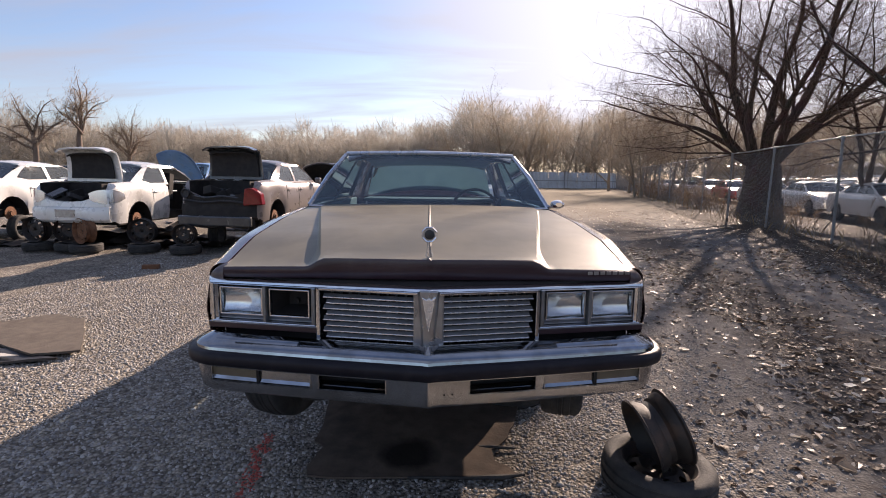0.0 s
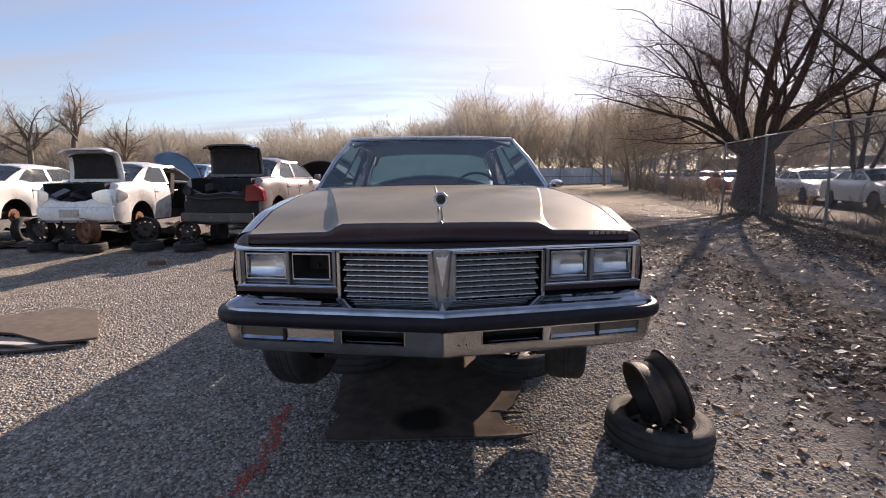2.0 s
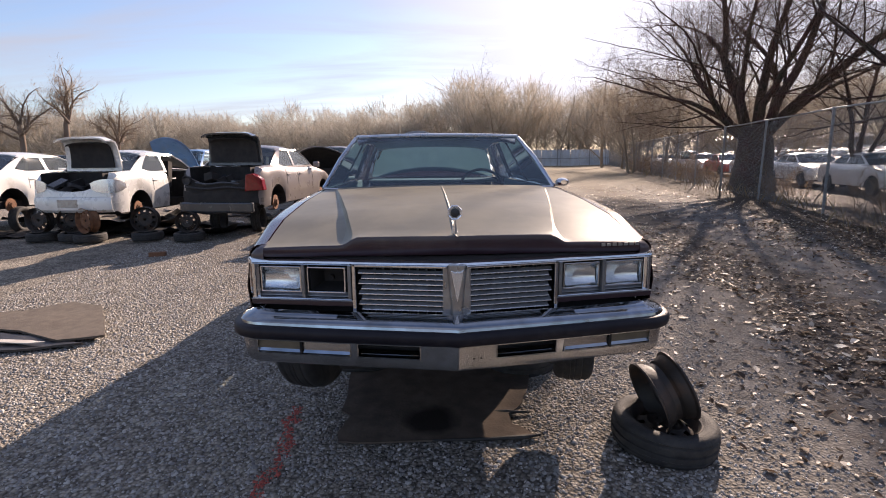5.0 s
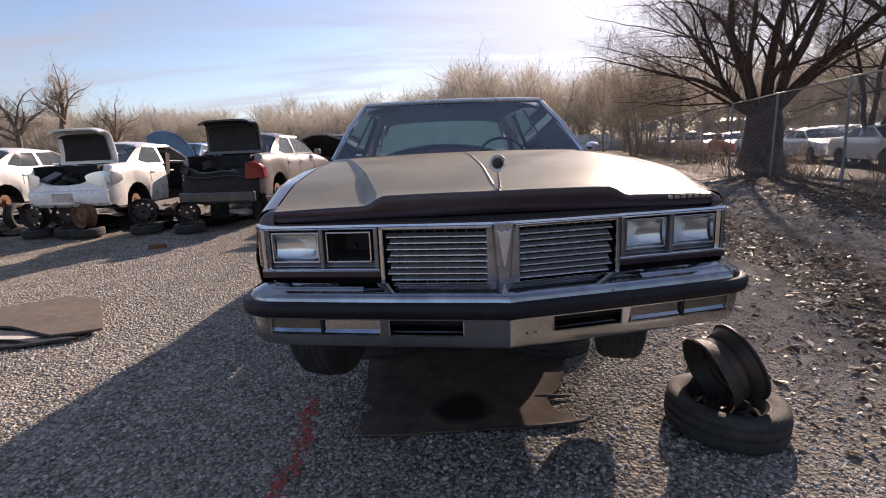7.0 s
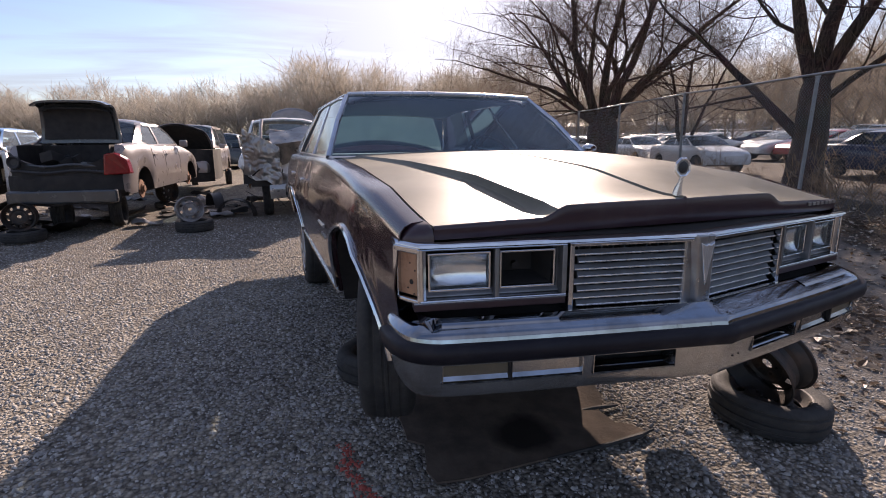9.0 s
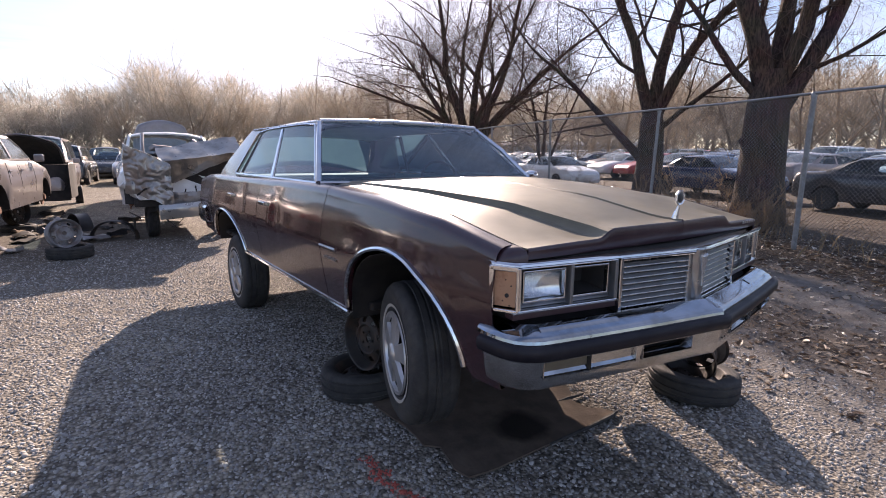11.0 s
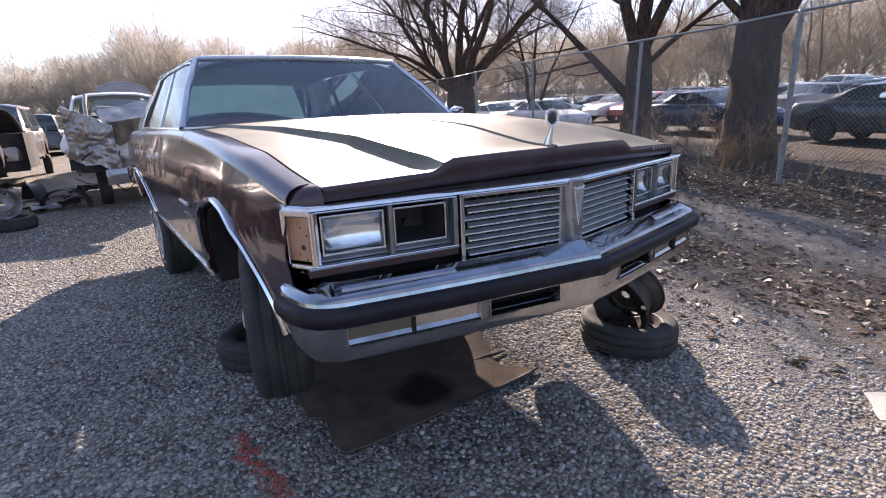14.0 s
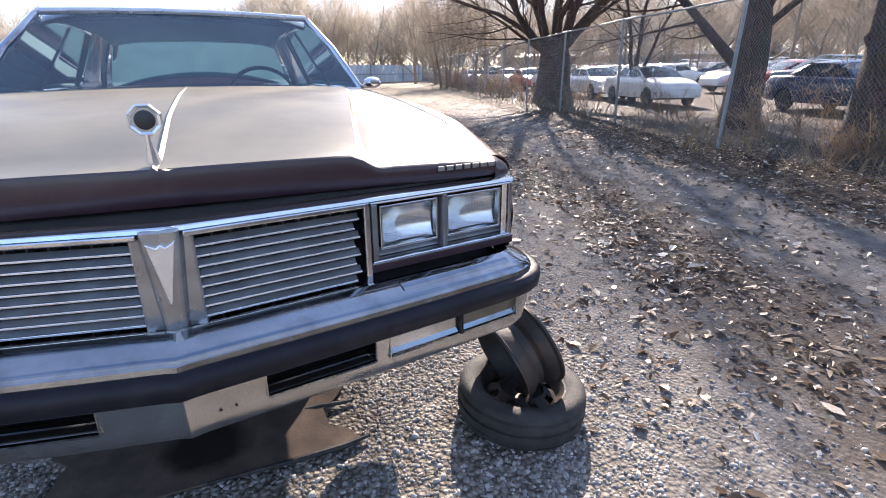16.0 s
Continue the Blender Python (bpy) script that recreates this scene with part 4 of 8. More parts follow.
def build_bumper(car):
    b = new("front_bumper", None)
    b.parent = car
    b["label"] = "chrome bumper with dark rub strip and slotted lower panel"
    path = bumper_path()

    def sweep(name, prof, mat, skip=None, solid=0.0, lo=0, hi=None, **kw):
        bm = bmesh.new()
        sel = path[lo:hi]
        grid(bm, [[Vector((p.x + n.x * d, p.y + n.y * d, z)) for d, z in prof] for p, n in sel], skip and (lambda i, j: skip(sel, i, j)))
        return part(name, bm, mat, b, solid=solid, **kw)

    for p in path:
        if p[1].y > 0:
            p[1].negate()
    # make every normal point outwards
    for i, (p, n) in enumerate(path):
        if n.dot(Vector((p.x, p.y - 1.2))) < 0:
            n.negate()
    sweep("chrome_bar", [(-0.13, 0.945), (-0.10, 0.966), (-0.084, 0.973), (-0.072, 0.974), (-0.020, 0.950), (-0.009, 0.944), (-0.002, 0.936), (0.001, 0.924), (-0.01, 0.915)], M_BUMPER, angle=0.45)
    n_path = len(path)
    for lo, hi in ((7, 14), (n_path - 14, n_path - 7)):
        sweep("bumper_inset", [(-0.067, 0.966), (-0.063, 0.9730), (-0.054, 0.9690), (-0.034, 0.9595), (-0.030, 0.951)], M_BUMPER, lo=lo, hi=hi, angle=0.9)
    sweep("rub_strip", [(-0.004, 0.926), (0.018, 0.925), (0.027, 0.919), (0.029, 0.898), (0.025, 0.878), (0.016, 0.871), (-0.006, 0.871)], M_STRIP, angle=0.9, lo=1, hi=-1)

    # one plain face with rolled edge; inside it a slot and a longer shallow lamp recess on either side
    zs = [(-0.004, 0.874), (-0.001, 0.868), (-0.003, 0.860), (-0.006, 0.836), (-0.010, 0.806), (-0.013, 0.790), (-0.018, 0.768), (-0.027, 0.756), (-0.045, 0.748), (-0.10, 0.750)]

    def hole(sel, i, j):
        x = abs(sel[i][0].x + sel[i + 1][0].x) / 2
        return 2 <= j <= 3 and (0.155 < x < 0.405 or 0.44 < x < 0.835)

    sweep("lower_panel", zs, M_VALANCE, hole, 0.004, 1, -1, angle=0.5)
    for sgn in (-1, 1):
        for x0, x1, depth, mat, nm, label in ((0.155, 0.405, 0.06, M_DARK, "slot_backing", ""), (0.44, 0.645, 0.016, M_VALANCE, "recess_plate", ""), (0.650, 0.835, 0.016, M_LAMPPLATE, "park_lamp_plate", "faded tan parking lamp plate")):
            xm = (x0 + x1) / 2

            def across(prof):
                rows = []
                for x in (x0 - 0.003, xm, x1 + 0.003):
                    rows.append([Vector((sgn * x, bumper_y(x) + d, z)) for d, z in prof])
                bm = bmesh.new()
                grid(bm, rows)
                return bm

            part(nm, across([(0.004, 0.863), (depth, 0.859), (depth, 0.812)]), mat, b, label, smooth=False)
            # the sloping sill under the opening catches the sky
            part("sill", across([(min(depth, 0.032) + 0.001, 0.831 if depth > 0.03 else 0.825), (0.010, 0.811), (0.0045, 0.8085), (0.007, 0.802)]), M_BUMPER, b, smooth=False)
            for x in (x0, x1):
                bm = bmesh.new()
                y = bumper_y(x)
                grid(bm, [[Vector((sgn * x, y + d, z)) for z in (0.804, 0.862)] for d in (0.003, depth + 0.002)])
                part("slot_cheek", bm, M_DARK if 0.64 < x < 0.66 else M_VALANCE, b, smooth=False, solid=0.003)
    for x in (-0.10, -0.05, 0.06, 0.09):
        bm = bmesh.new()
        lathe(bm, [(0, -0.001), (0.0032, -0.001), (0.0032, 0.004), (0, 0.004)], 8, pose(x, bumper_y(x) + 0.0085, 0.83 if x < 0 else 0.81, 0, 0, 90))
        part("screw_hole", bm, M_DARK, b, smooth=False)


def window_quad(name, pts, mat, car, bulge=0.02, n=6, label=""):
    """A curved pane between four corners: bottom a-b, top d-c."""
    a, b, c, d = [Vector(p) for p in pts]
    nrm = (b - a).cross(d - a).normalized()
    rows = []
    for i in range(n + 1):
        u = i / n
        rows.append([a.lerp(b, u).lerp(d.lerp(c, u), v / n) + nrm * bulge * 4 * u * (1 - u) for v in range(n + 1)])
    bm = bmesh.new()
    grid(bm, rows)
    return part(name, bm, mat, car, label)


def strip(bm, pts, w, t):
    """A flat moulding along points, w wide and t thick."""
    tube(bm, pts, w, 6)


def wheel_with_cover(parent, m, cover=True):
    w = new("wheel", None)
    w.parent, w.matrix_basis = parent, m
    bm = bmesh.new()
    lathe(bm, [(0.195, -0.09), (0.22, -0.105), (0.30, -0.112), (0.325, -0.10), (0.339, -0.08), (0.340, -0.058), (0.3375, -0.055), (0.3375, -0.048), (0.342, -0.045), (0.344, -0.018), (0.3405, -0.015), (0.3405, 0.015 - 0.023), (0.345, -0.005), (0.345, 0.005), (0.3405, 0.008), (0.3405, 0.015), (0.344, 0.018), (0.342, 0.045), (0.3375, 0.048), (0.3375, 0.055), (0.340, 0.058), (0.339, 0.08), (0.325, 0.10), (0.30, 0.112), (0.22, 0.105), (0.195, 0.09)], 48)
    part("tyre", bm, M_RUBBER, w, "worn black tyre with a thin white band", angle=0.9)
    bm = bmesh.new()
    lathe(bm, [(0.222, 0.1075), (0.236, 0.110), (0.236, 0.112), (0.222, 0.1095)], 48, closed=True)
    part("white_band", bm, M_WHITEWALL, w)
    bm = bmesh.new()
    lathe(bm, [(0.205, 0.085), (0.205, 0.108), (0.190, 0.112), (0.182, 0.10), (0.17, 0.085), (0.0, 0.07)], 40)
    part("rim", bm, M_DARK, w)
    if cover:
        bm = bmesh.new()
        lathe(bm, [(0.203, 0.104), (0.198, 0.116), (0.184, 0.114), (0.176, 0.098)], 40)
        for k in range(5):
            a0 = 2 * math.pi * (k + 0.25) / 5
            rows = []
            for r, half, h in ((0.0, 0.03, 0.122), (0.05, 0.040, 0.122), (0.07, 0.042, 0.117), (0.12, 0.048, 0.114), (0.16, 0.058, 0.110), (0.187, 0.085, 0.107)):
                rows.append([Vector((h - (0.018 if abs(s) == 1 else 0), r * math.cos(a0) - s * half * math.sin(a0), r * math.sin(a0) + s * half * math.cos(a0))) for s in (-1, -0.82, 0, 0.82, 1)])
            grid(bm, rows)
        lathe(bm, [(0.0, 0.136), (0.03, 0.135), (0.045, 0.128), (0.052, 0.118)], 24)
        part("wheel_cover", bm, M_HUBCAP, w, "silver five-spoke wheel cover", angle=0.6)
    return w


def build_sedan():
    car = thing("old_sedan", "faded maroon four-door sedan raised on stacked wheels", "car")
    hi = hood_half
    shoulder = lambda y: 0.862
    for sgn in (-1, 1):
        side_panel("front_fender", 0.150, 1.565, sgn, car, lambda y: hi(y) + 0.008)
        fd = side_panel("front_door", 1.573, 2.855, sgn, car, shoulder)
        rd = side_panel("rear_door", 2.863, 3.86, sgn, car, shoulder)
        qp = side_panel("quarter_panel", 3.868, 5.36, sgn, car, lambda y: 0.80)
        for d, y in ((fd, 2.68), (rd, 3.66)):
            bm = bmesh.new()
            x = sgn * (side_x(y, 1.19) + 0.018)
            box(bm, (0.012, 0.15, 0.026), (x, y, 1.19))
            box(bm, (0.03, 0.02, 0.03), (x - sgn * 0.012, y - 0.06, 1.19))
            box(bm, (0.03, 0.02, 0.03), (x - sgn * 0.012, y + 0.06, 1.19))
            part("door_handle", bm, M_CHROME, d, "chrome pull handle", smooth=False, bevel=0.005)
        # bright mouldings: wheel arches and sill
        for c, rx, rz, n0 in ((0.82, 0.49, 0.43, 26), (3.98, 0.60, 0.34, 26)):
            bm = bmesh.new()
            pts = []
            for k in range(n0 + 1):
                a = math.pi * (0.03 + 0.94 * k / n0)
                y, z = c - rx * math.cos(a), 0.69 + rz * math.sin(a)
                pts.append((sgn * (side_x(y, z) + 0.002), y, max(0.71, z) + 0.006))
            tube(bm, pts, 0.011, 6)
            part("arch_moulding", bm, M_CHROME, car)
        bm = bmesh.new()
        tube(bm, [(sgn * (side_x(y, 0.71) + 0.004), y, 0.712) for y in (1.30, 2.0, 2.7, 3.40)], 0.010, 6)
        part("sill_moulding", bm, M_CHROME, car)
        bm = bmesh.new()
        tube(bm, [(sgn * (side_x(y, 1.045) + 0.001), y, 1.045) for y in (1.35, 1.56)], 0.008, 6)
        part("crease_moulding", bm, M_ALLOY, car)
        for k in range(7):
            bm = bmesh.new()
            box(bm, (0.004, 0.018, 0.012), (sgn * (side_x(1.4, 1.0) + 0.002), 1.36 + k * 0.024, 0.985 + 0.004 * (k % 2)))
            part("script_bar", bm, M_ALLOY, car, smooth=False)
        # greenhouse frame: pillars and window trim
        T = lambda y, z: sgn * ip(z, [(1.36, 0.872), (1.5, 0.815), (1.76, 0.678), (1.8, 0.66)])
        apb, apt = (sgn * 0.872, 1.80, 1.375), (sgn * 0.674, 2.245, 1.757)
        bm = bmesh.new()
        tube(bm, [apb, (sgn * 0.775, 2.02, 1.59), apt], 0.018, 8)
        part("windscreen_pillar", bm, M_CHROME, car, "bright silver windscreen pillar trim")
        bm = bmesh.new()
        for y0, y1 in ((2.73, 2.98),):
            prism(bm, [(y0 - 0.028, 1.365), (y0 + 0.028, 1.365), (y1 + 0.024, 1.745), (y1 - 0.024, 1.745)], "x", 0, 0.03)
        for v in bm.verts:
            v.co.x = T(v.co.y, v.co.z) + sgn * (0.008 - v.co.x * 0.6)
        part("centre_pillar", bm, M_CHROME, car, smooth=False, bevel=0.004)
        bm = bmesh.new()
        tube(bm, [(T(0, 1.372), y, 1.372) for y in (1.80, 2.3, 2.8, 3.3, 3.78)], 0.010, 6)
        pts = [(1.86, 1.385), (2.27, 1.745), (2.5, 1.757), (2.95, 1.757), (3.3, 1.752), (3.56, 1.735), (3.62, 1.72), (3.80, 1.38)]
        tube(bm, [(T(y, z) + sgn * 0.006, y, z) for y, z in pts], 0.009, 6)
        part("window_moulding", bm, M_CHROME, car)
        bm = bmesh.new()
        tube(bm, [(T(y, z) - sgn * 0.006, y, z) for y, z in ((3.50, 1.735), (3.62, 1.385))], 0.014, 6)
        part("quarter_divider", bm, M_BLACK, car)
        window_quad("door_window", [(T(0, 1.38), 1.83, 1.372), (T(0, 1.38), 2.73, 1.372), (T(0, 1.745), 2.98, 1.745), (T(0, 1.745), 2.27, 1.745)], M_GLASS_SIDE, fd, 0.004 * sgn, 6, "dusty front door glass").visible_shadow = True
        window_quad("door_window", [(T(0, 1.38), 2.78, 1.372), (T(0, 1.38), 3.78, 1.372), (T(0, 1.735), 3.60, 1.735), (T(0, 1.745), 3.02, 1.745)], M_GLASS_SIDE, rd, 0.004 * sgn, 6, "dusty rear door glass")
        # thick rear roof pillar
        bm = bmesh.new()
        rows = []
        for z in (1.345, 1.42, 1.5, 1.6, 1.7, 1.765):
            y0 = ip(z, [(1.345, 3.80), (1.72, 3.62), (1.765, 3.60)])
            y1 = ip(z, [(1.345, 4.52), (1.5, 4.32), (1.7, 4.08), (1.765, 3.98)])
            rows.append([Vector((T(0, z) + sgn * 0.004, y0, z)), Vector((T(0, z) + sgn * 0.004, (y0 + y1) / 2, z)), Vector((T(0, z) - sgn * 0.01, y1 - 0.03, z)), Vector((T(0, z) - sgn * 0.05, y1, z))])
        grid(bm, rows)
        part("rear_pillar", bm, M_PAINT, car, solid=0.006)
        # dark wheel house
        for c, rx, rz, y_in in ((0.82, 0.50, 0.44, 0.48), (3.98, 0.61, 0.35, 0.52)):
            bm = bmesh.new()
            rows = []
            for k in range(17):
                a = math.pi * k / 16
                y, z = c - rx * math.cos(a), 0.66 + rz * math.sin(a)
                rows.append([Vector((sgn * (side_x(y, max(z, 0.7)) - 0.03), y, z)), Vector((sgn * y_in, y, z))])
            grid(bm, rows)
            part("wheel_house", bm, M_DARK, car, solid=0.003)
        bm = bmesh.new()
        tube(bm, [(sgn * 0.50, 0.86, 0.60), (sgn * 0.74, 0.86, 0.585)], [0.06, 0.10], 12)
        box(bm, (0.36, 0.09, 0.04), (sgn * 0.52, 0.86, 0.56))
        part("suspension_arm", bm, M_DARK, car, smooth=False)
    # wheels: the front ones hang free
    for sgn in (-1, 1):
        flip = 0 if sgn > 0 else 180
        wheel_with_cover(car, pose(sgn * 0.775, 0.86, 0.605, 0, 0, flip - 15))
        wheel_with_cover(car, pose(sgn * 0.775, 3.98, 0.412, 0, 0, flip) @ Matrix.Diagonal((1.05, 1.06, 1.06, 1)))
    build_hood(car)
    for sgn in (-1, 1):
        build_lamp_panel(sgn, car)
    build_grille(car)
    build_bumper(car)
    # roof
    bm = bmesh.new()
    rows = []
    for y, zc, hw in ((2.20, 1.768, 0.66), (2.24, 1.790, 0.672), (2.35, 1.805, 0.678), (2.7, 1.822, 0.682), (3.1, 1.825, 0.682), (3.5, 1.815, 0.675), (3.85, 1.792, 0.66), (4.0, 1.768, 0.645), (4.05, 1.74, 0.635)):
        row = []
        for i in range(-8, 9):
            u = i / 8
            row.append(Vector((hw * u, y - (0.055 * u * u if y > 3.9 else -0.05 * u * u * (y < 2.3)), zc - 0.022 * u * u - 0.028 * abs(u) ** 8)))
        rows.append(row)
    grid(bm, rows)
    part("roof", bm, M_PAINT, car, solid=0.02)
    bm = bmesh.new()
    tube(bm, [(0.67 * u, 2.20 + 0.05 * u * u, 1.780 - 0.012 * u * u) for u in (-1, -0.6, -0.2, 0.2, 0.6, 1)], 0.018, 8)
    tube(bm, [(0.685, y, 1.765) for y in (2.25, 2.8, 3.5, 3.8)], 0.008, 6)
    tube(bm, [(-0.685, y, 1.765) for y in (2.25, 2.8, 3.5, 3.8)], 0.008, 6)
    part("roof_moulding", bm, M_BRIGHT, car)
    # glass
    bm = bmesh.new()
    rows = []
    for i in range(17):
        u = -1 + i / 8
        rows.append([Vector((u * (0.865 + (0.668 - 0.865) * t), 1.66 + 0.13 * u * u + (2.205 + 0.045 * u * u - 1.66 - 0.13 * u * u) * t, 1.375 + 0.397 * t + 0.012 * math.sin(math.pi * t))) for t in [k / 6 for k in range(7)]])
    grid(bm, rows)
    part("windscreen", bm, M_GLASS, car, "large clear windscreen with dust and painted sky haze")
    bm = bmesh.new()
    tube(bm, [(0.868 * u, 1.655 + 0.13 * u * u, 1.374) for u in [-1 + k / 8 for k in range(17)]], 0.011, 6)
    part("screen_base_moulding", bm, M_CHROME, car)
    bm = bmesh.new()
    grid(bm, [[Vector((0.85 * u, 1.56 + 0.02 * abs(u), 1.366)), Vector((0.865 * u, 1.69 + 0.13 * u * u, 1.360))] for u in [-1 + k / 8 for k in range(17)]])
    part("cowl_panel", bm, M_BLACK, car, solid=0.01)
    bm = bmesh.new()
    rows = []
    for i in range(9):
        u = -1 + i / 4
        rows.append([Vector((u * (0.76 + (0.62 - 0.76) * t), 4.47 - 0.10 * u * u + (4.03 - 0.05 * u * u - 4.47 + 0.10 * u * u) * t, 1.365 + 0.385 * t)) for t in [k / 4 for k in range(5)]])
    grid(bm, rows)
    part("rear_window", bm, M_GLASS_REAR, car, "clear rear window")
    # rear deck and tail
    bm = bmesh.new()
    rows = []
    for y in (4.40, 4.48, 4.7, 5.0, 5.25, 5.34, 5.37):
        rows.append([Vector((0.79 * u, y, fender_top(y) + 0.006 + 0.02 * (1 - u * u) - (0.06 if y > 5.36 else 0))) for u in [-1 + k / 5 for k in range(11)]])
    grid(bm, rows)
    part("boot_lid", bm, M_PAINT, car, solid=0.006)
    bm = bmesh.new()
    grid(bm, [[Vector((x, 5.36 - 0.03 * (abs(x) / 0.9) ** 2, z)) for x in (-0.88, -0.5, 0, 0.5, 0.88)] for z in (0.72, 1.0, 1.26)])
    part("tail_panel", bm, M_PAINT, car, solid=0.01)
    bm = bmesh.new()
    prof = [(0.0, 0.98), (0.05, 0.985), (0.07, 0.96), (0.072, 0.85), (0.05, 0.80), (0.0, 0.79)]
    pth = [(-0.95, 4.95), (-0.965, 5.2), (-0.95, 5.36), (-0.88, 5.42), (0, 5.45), (0.88, 5.42), (0.95, 5.36), (0.965, 5.2), (0.95, 4.95)]
    rows = []
    for i, (x, y) in enumerate(pth):
        o = Vector((x * 0.6, y - 5.0)).normalized() if 1 <= i <= 7 else Vector((1 if x > 0 else -1, 0))
        rows.append([Vector((x + o.x * (d - 0.07), y + o.y * (d - 0.07), z)) for d, z in prof])
    grid(bm, rows)
    part("rear_bumper", bm, M_CHROME, car, "chrome rear bumper", solid=0.004)
    # floor, firewall and inner structure
    bm = bmesh.new()
    for nm, size, at in (("floor_pan", (1.60, 3.55, 0.05), (0, 3.05, 0.72)), ("firewall", (1.60, 0.04, 0.62), (0, 1.52, 1.0)), ("boot_floor", (1.66, 0.9, 0.04), (0, 4.9, 0.74)),
                         ("engine", (0.9, 1.2, 0.26), (0, 0.9, 0.85)), ("oil_pan", (0.4, 0.6, 0.12), (0, 0.95, 0.68)), ("frame_rail", (0.10, 1.5, 0.10), (-0.46, 0.78, 0.74)), ("frame_rail", (0.10, 1.5, 0.10), (0.46, 0.78, 0.74))):
        bm = bmesh.new()
        box(bm, size, at)
        part(nm, bm, M_DARK, car, smooth=False, bevel=0.012)
    # cabin
    bm = bmesh.new()
    prism(bm, [(1.70, 1.30), (1.76, 1.365), (2.0, 1.375), (2.13, 1.33), (2.16, 1.1), (2.05, 0.95), (1.7, 0.95)], "x", -0.80, 0.80)
    part("dashboard", bm, M_INTERIOR, car, "dark blue-green dashboard", smooth=False, bevel=0.02)
    bm = bmesh.new()
    lathe(bm, [(0.19 + 0.012 * math.cos(a), 0.012 * math.sin(a)) for a in [2 * math.pi * k / 8 for k in range(8)]], 32, pose(0.38, 2.28, 1.33, 0, 0, 90) @ pose(0, 0, 0, 0, 30, 0), closed=True)
    tube(bm, [(0.38, 2.10, 1.22), (0.38, 2.27, 1.32)], [0.035, 0.05], 10)
    box(bm, (0.36, 0.02, 0.05), (0.38, 2.28, 1.33), (-25, 0, 0))
    part("steering_wheel", bm, M_BLACK, car, "thin-rimmed steering wheel")
    for nm, y, zt in (("front_seat", 2.75, 1.27), ("rear_seat", 3.75, 1.26)):
        bm = bmesh.new()
        box(bm, (1.40, 0.52, 0.20), (0, y - 0.20, 0.92))
        box(bm, (1.40, 0.18, zt - 0.9), (0, y + 0.12, (zt + 0.9) / 2), (-14, 0, 0))
        part(nm, bm, M_SEAT, car, "faded blue bench seat", smooth=False, bevel=0.035)
    bm = bmesh.new()
    box(bm, (1.5, 0.55, 0.03), (0, 4.16, 1.33))
    part("parcel_shelf", bm, M_INTERIOR, car, smooth=False, bevel=0.008)
    for s in (-1, 1):
        bm = bmesh.new()
        box(bm, (0.03, 2.2, 0.62), (s * 0.83, 2.72, 1.05))
        part("door_lining", bm, M_INTERIOR, car, smooth=False, bevel=0.01)
    bm = bmesh.new()
    grid(bm, [[Vector((0.64 * u, y, z - 0.03 * u * u)) for u in (-1, -0.5, 0, 0.5, 1)] for y, z in ((2.26, 1.755), (2.7, 1.785), (3.5, 1.785), (4.0, 1.74))])
    part("headliner", bm, M_INTERIOR, car, "dark blue headliner", solid=0.01)
    bm = bmesh.new()
    tube(bm, [(-0.66, 4.06, 1.725), (-0.3, 4.04, 1.735), (0.02, 4.04, 1.735)], 0.012, 6)
    part("rear_window_trim", bm, M_CREAM, car, "cream upper edge of the rear window")
    bm = bmesh.new()
    tube(bm, [(-0.60, 4.02, 1.72), (-0.69, 4.22, 1.55), (-0.73, 4.36, 1.42)], 0.022, 6)
    part("seat_belt", bm, M_TANTRIM, car, "faded tan strap beside the rear window")
    # driver's mirror
    bm = bmesh.new()
    box(bm, (0.05, 0.06, 0.02), (0.905, 1.86, 1.385))
    rows = []
    for t, r in ((0, 0.040), (0.02, 0.044), (0.05, 0.036), (0.07, 0.02)):
        rows.append([Vector((0.955 + 1.25 * r * math.cos(a), 1.87 - t, 1.405 + 0.75 * r * math.sin(a))) for a in [2 * math.pi * k / 14 for k in range(15)]])
    grid(bm, rows)
    part("door_mirror", bm, M_CHROME, car, "chrome door mirror", bevel=0.004)
    return car


old_sedan = build_sedan()

# ---- wheels and tyres lying about ----
def tyre_mesh(bm, r, w, hole, m):
    lathe(bm, [(hole, -w * 0.42), (hole + 0.02, -w * 0.5), (r * 0.88, -w * 0.52), (r * 0.96, -w * 0.45), (r * 0.985, -w * 0.33), (r * 0.96, -w * 0.30), (r * 0.96, -w * 0.26), (r * 0.995, -w * 0.22), (r, -w * 0.06), (r * 0.965, -w * 0.04), (r * 0.965, w * 0.04), (r, w * 0.06), (r * 0.995, w * 0.22), (r * 0.96, w * 0.26), (r * 0.96, w * 0.30), (r * 0.985, w * 0.33), (r * 0.96, w * 0.45), (r * 0.88, w * 0.52), (hole + 0.02, w * 0.5), (hole, w * 0.42), (hole - 0.005, 0)], 44, m, closed=True)


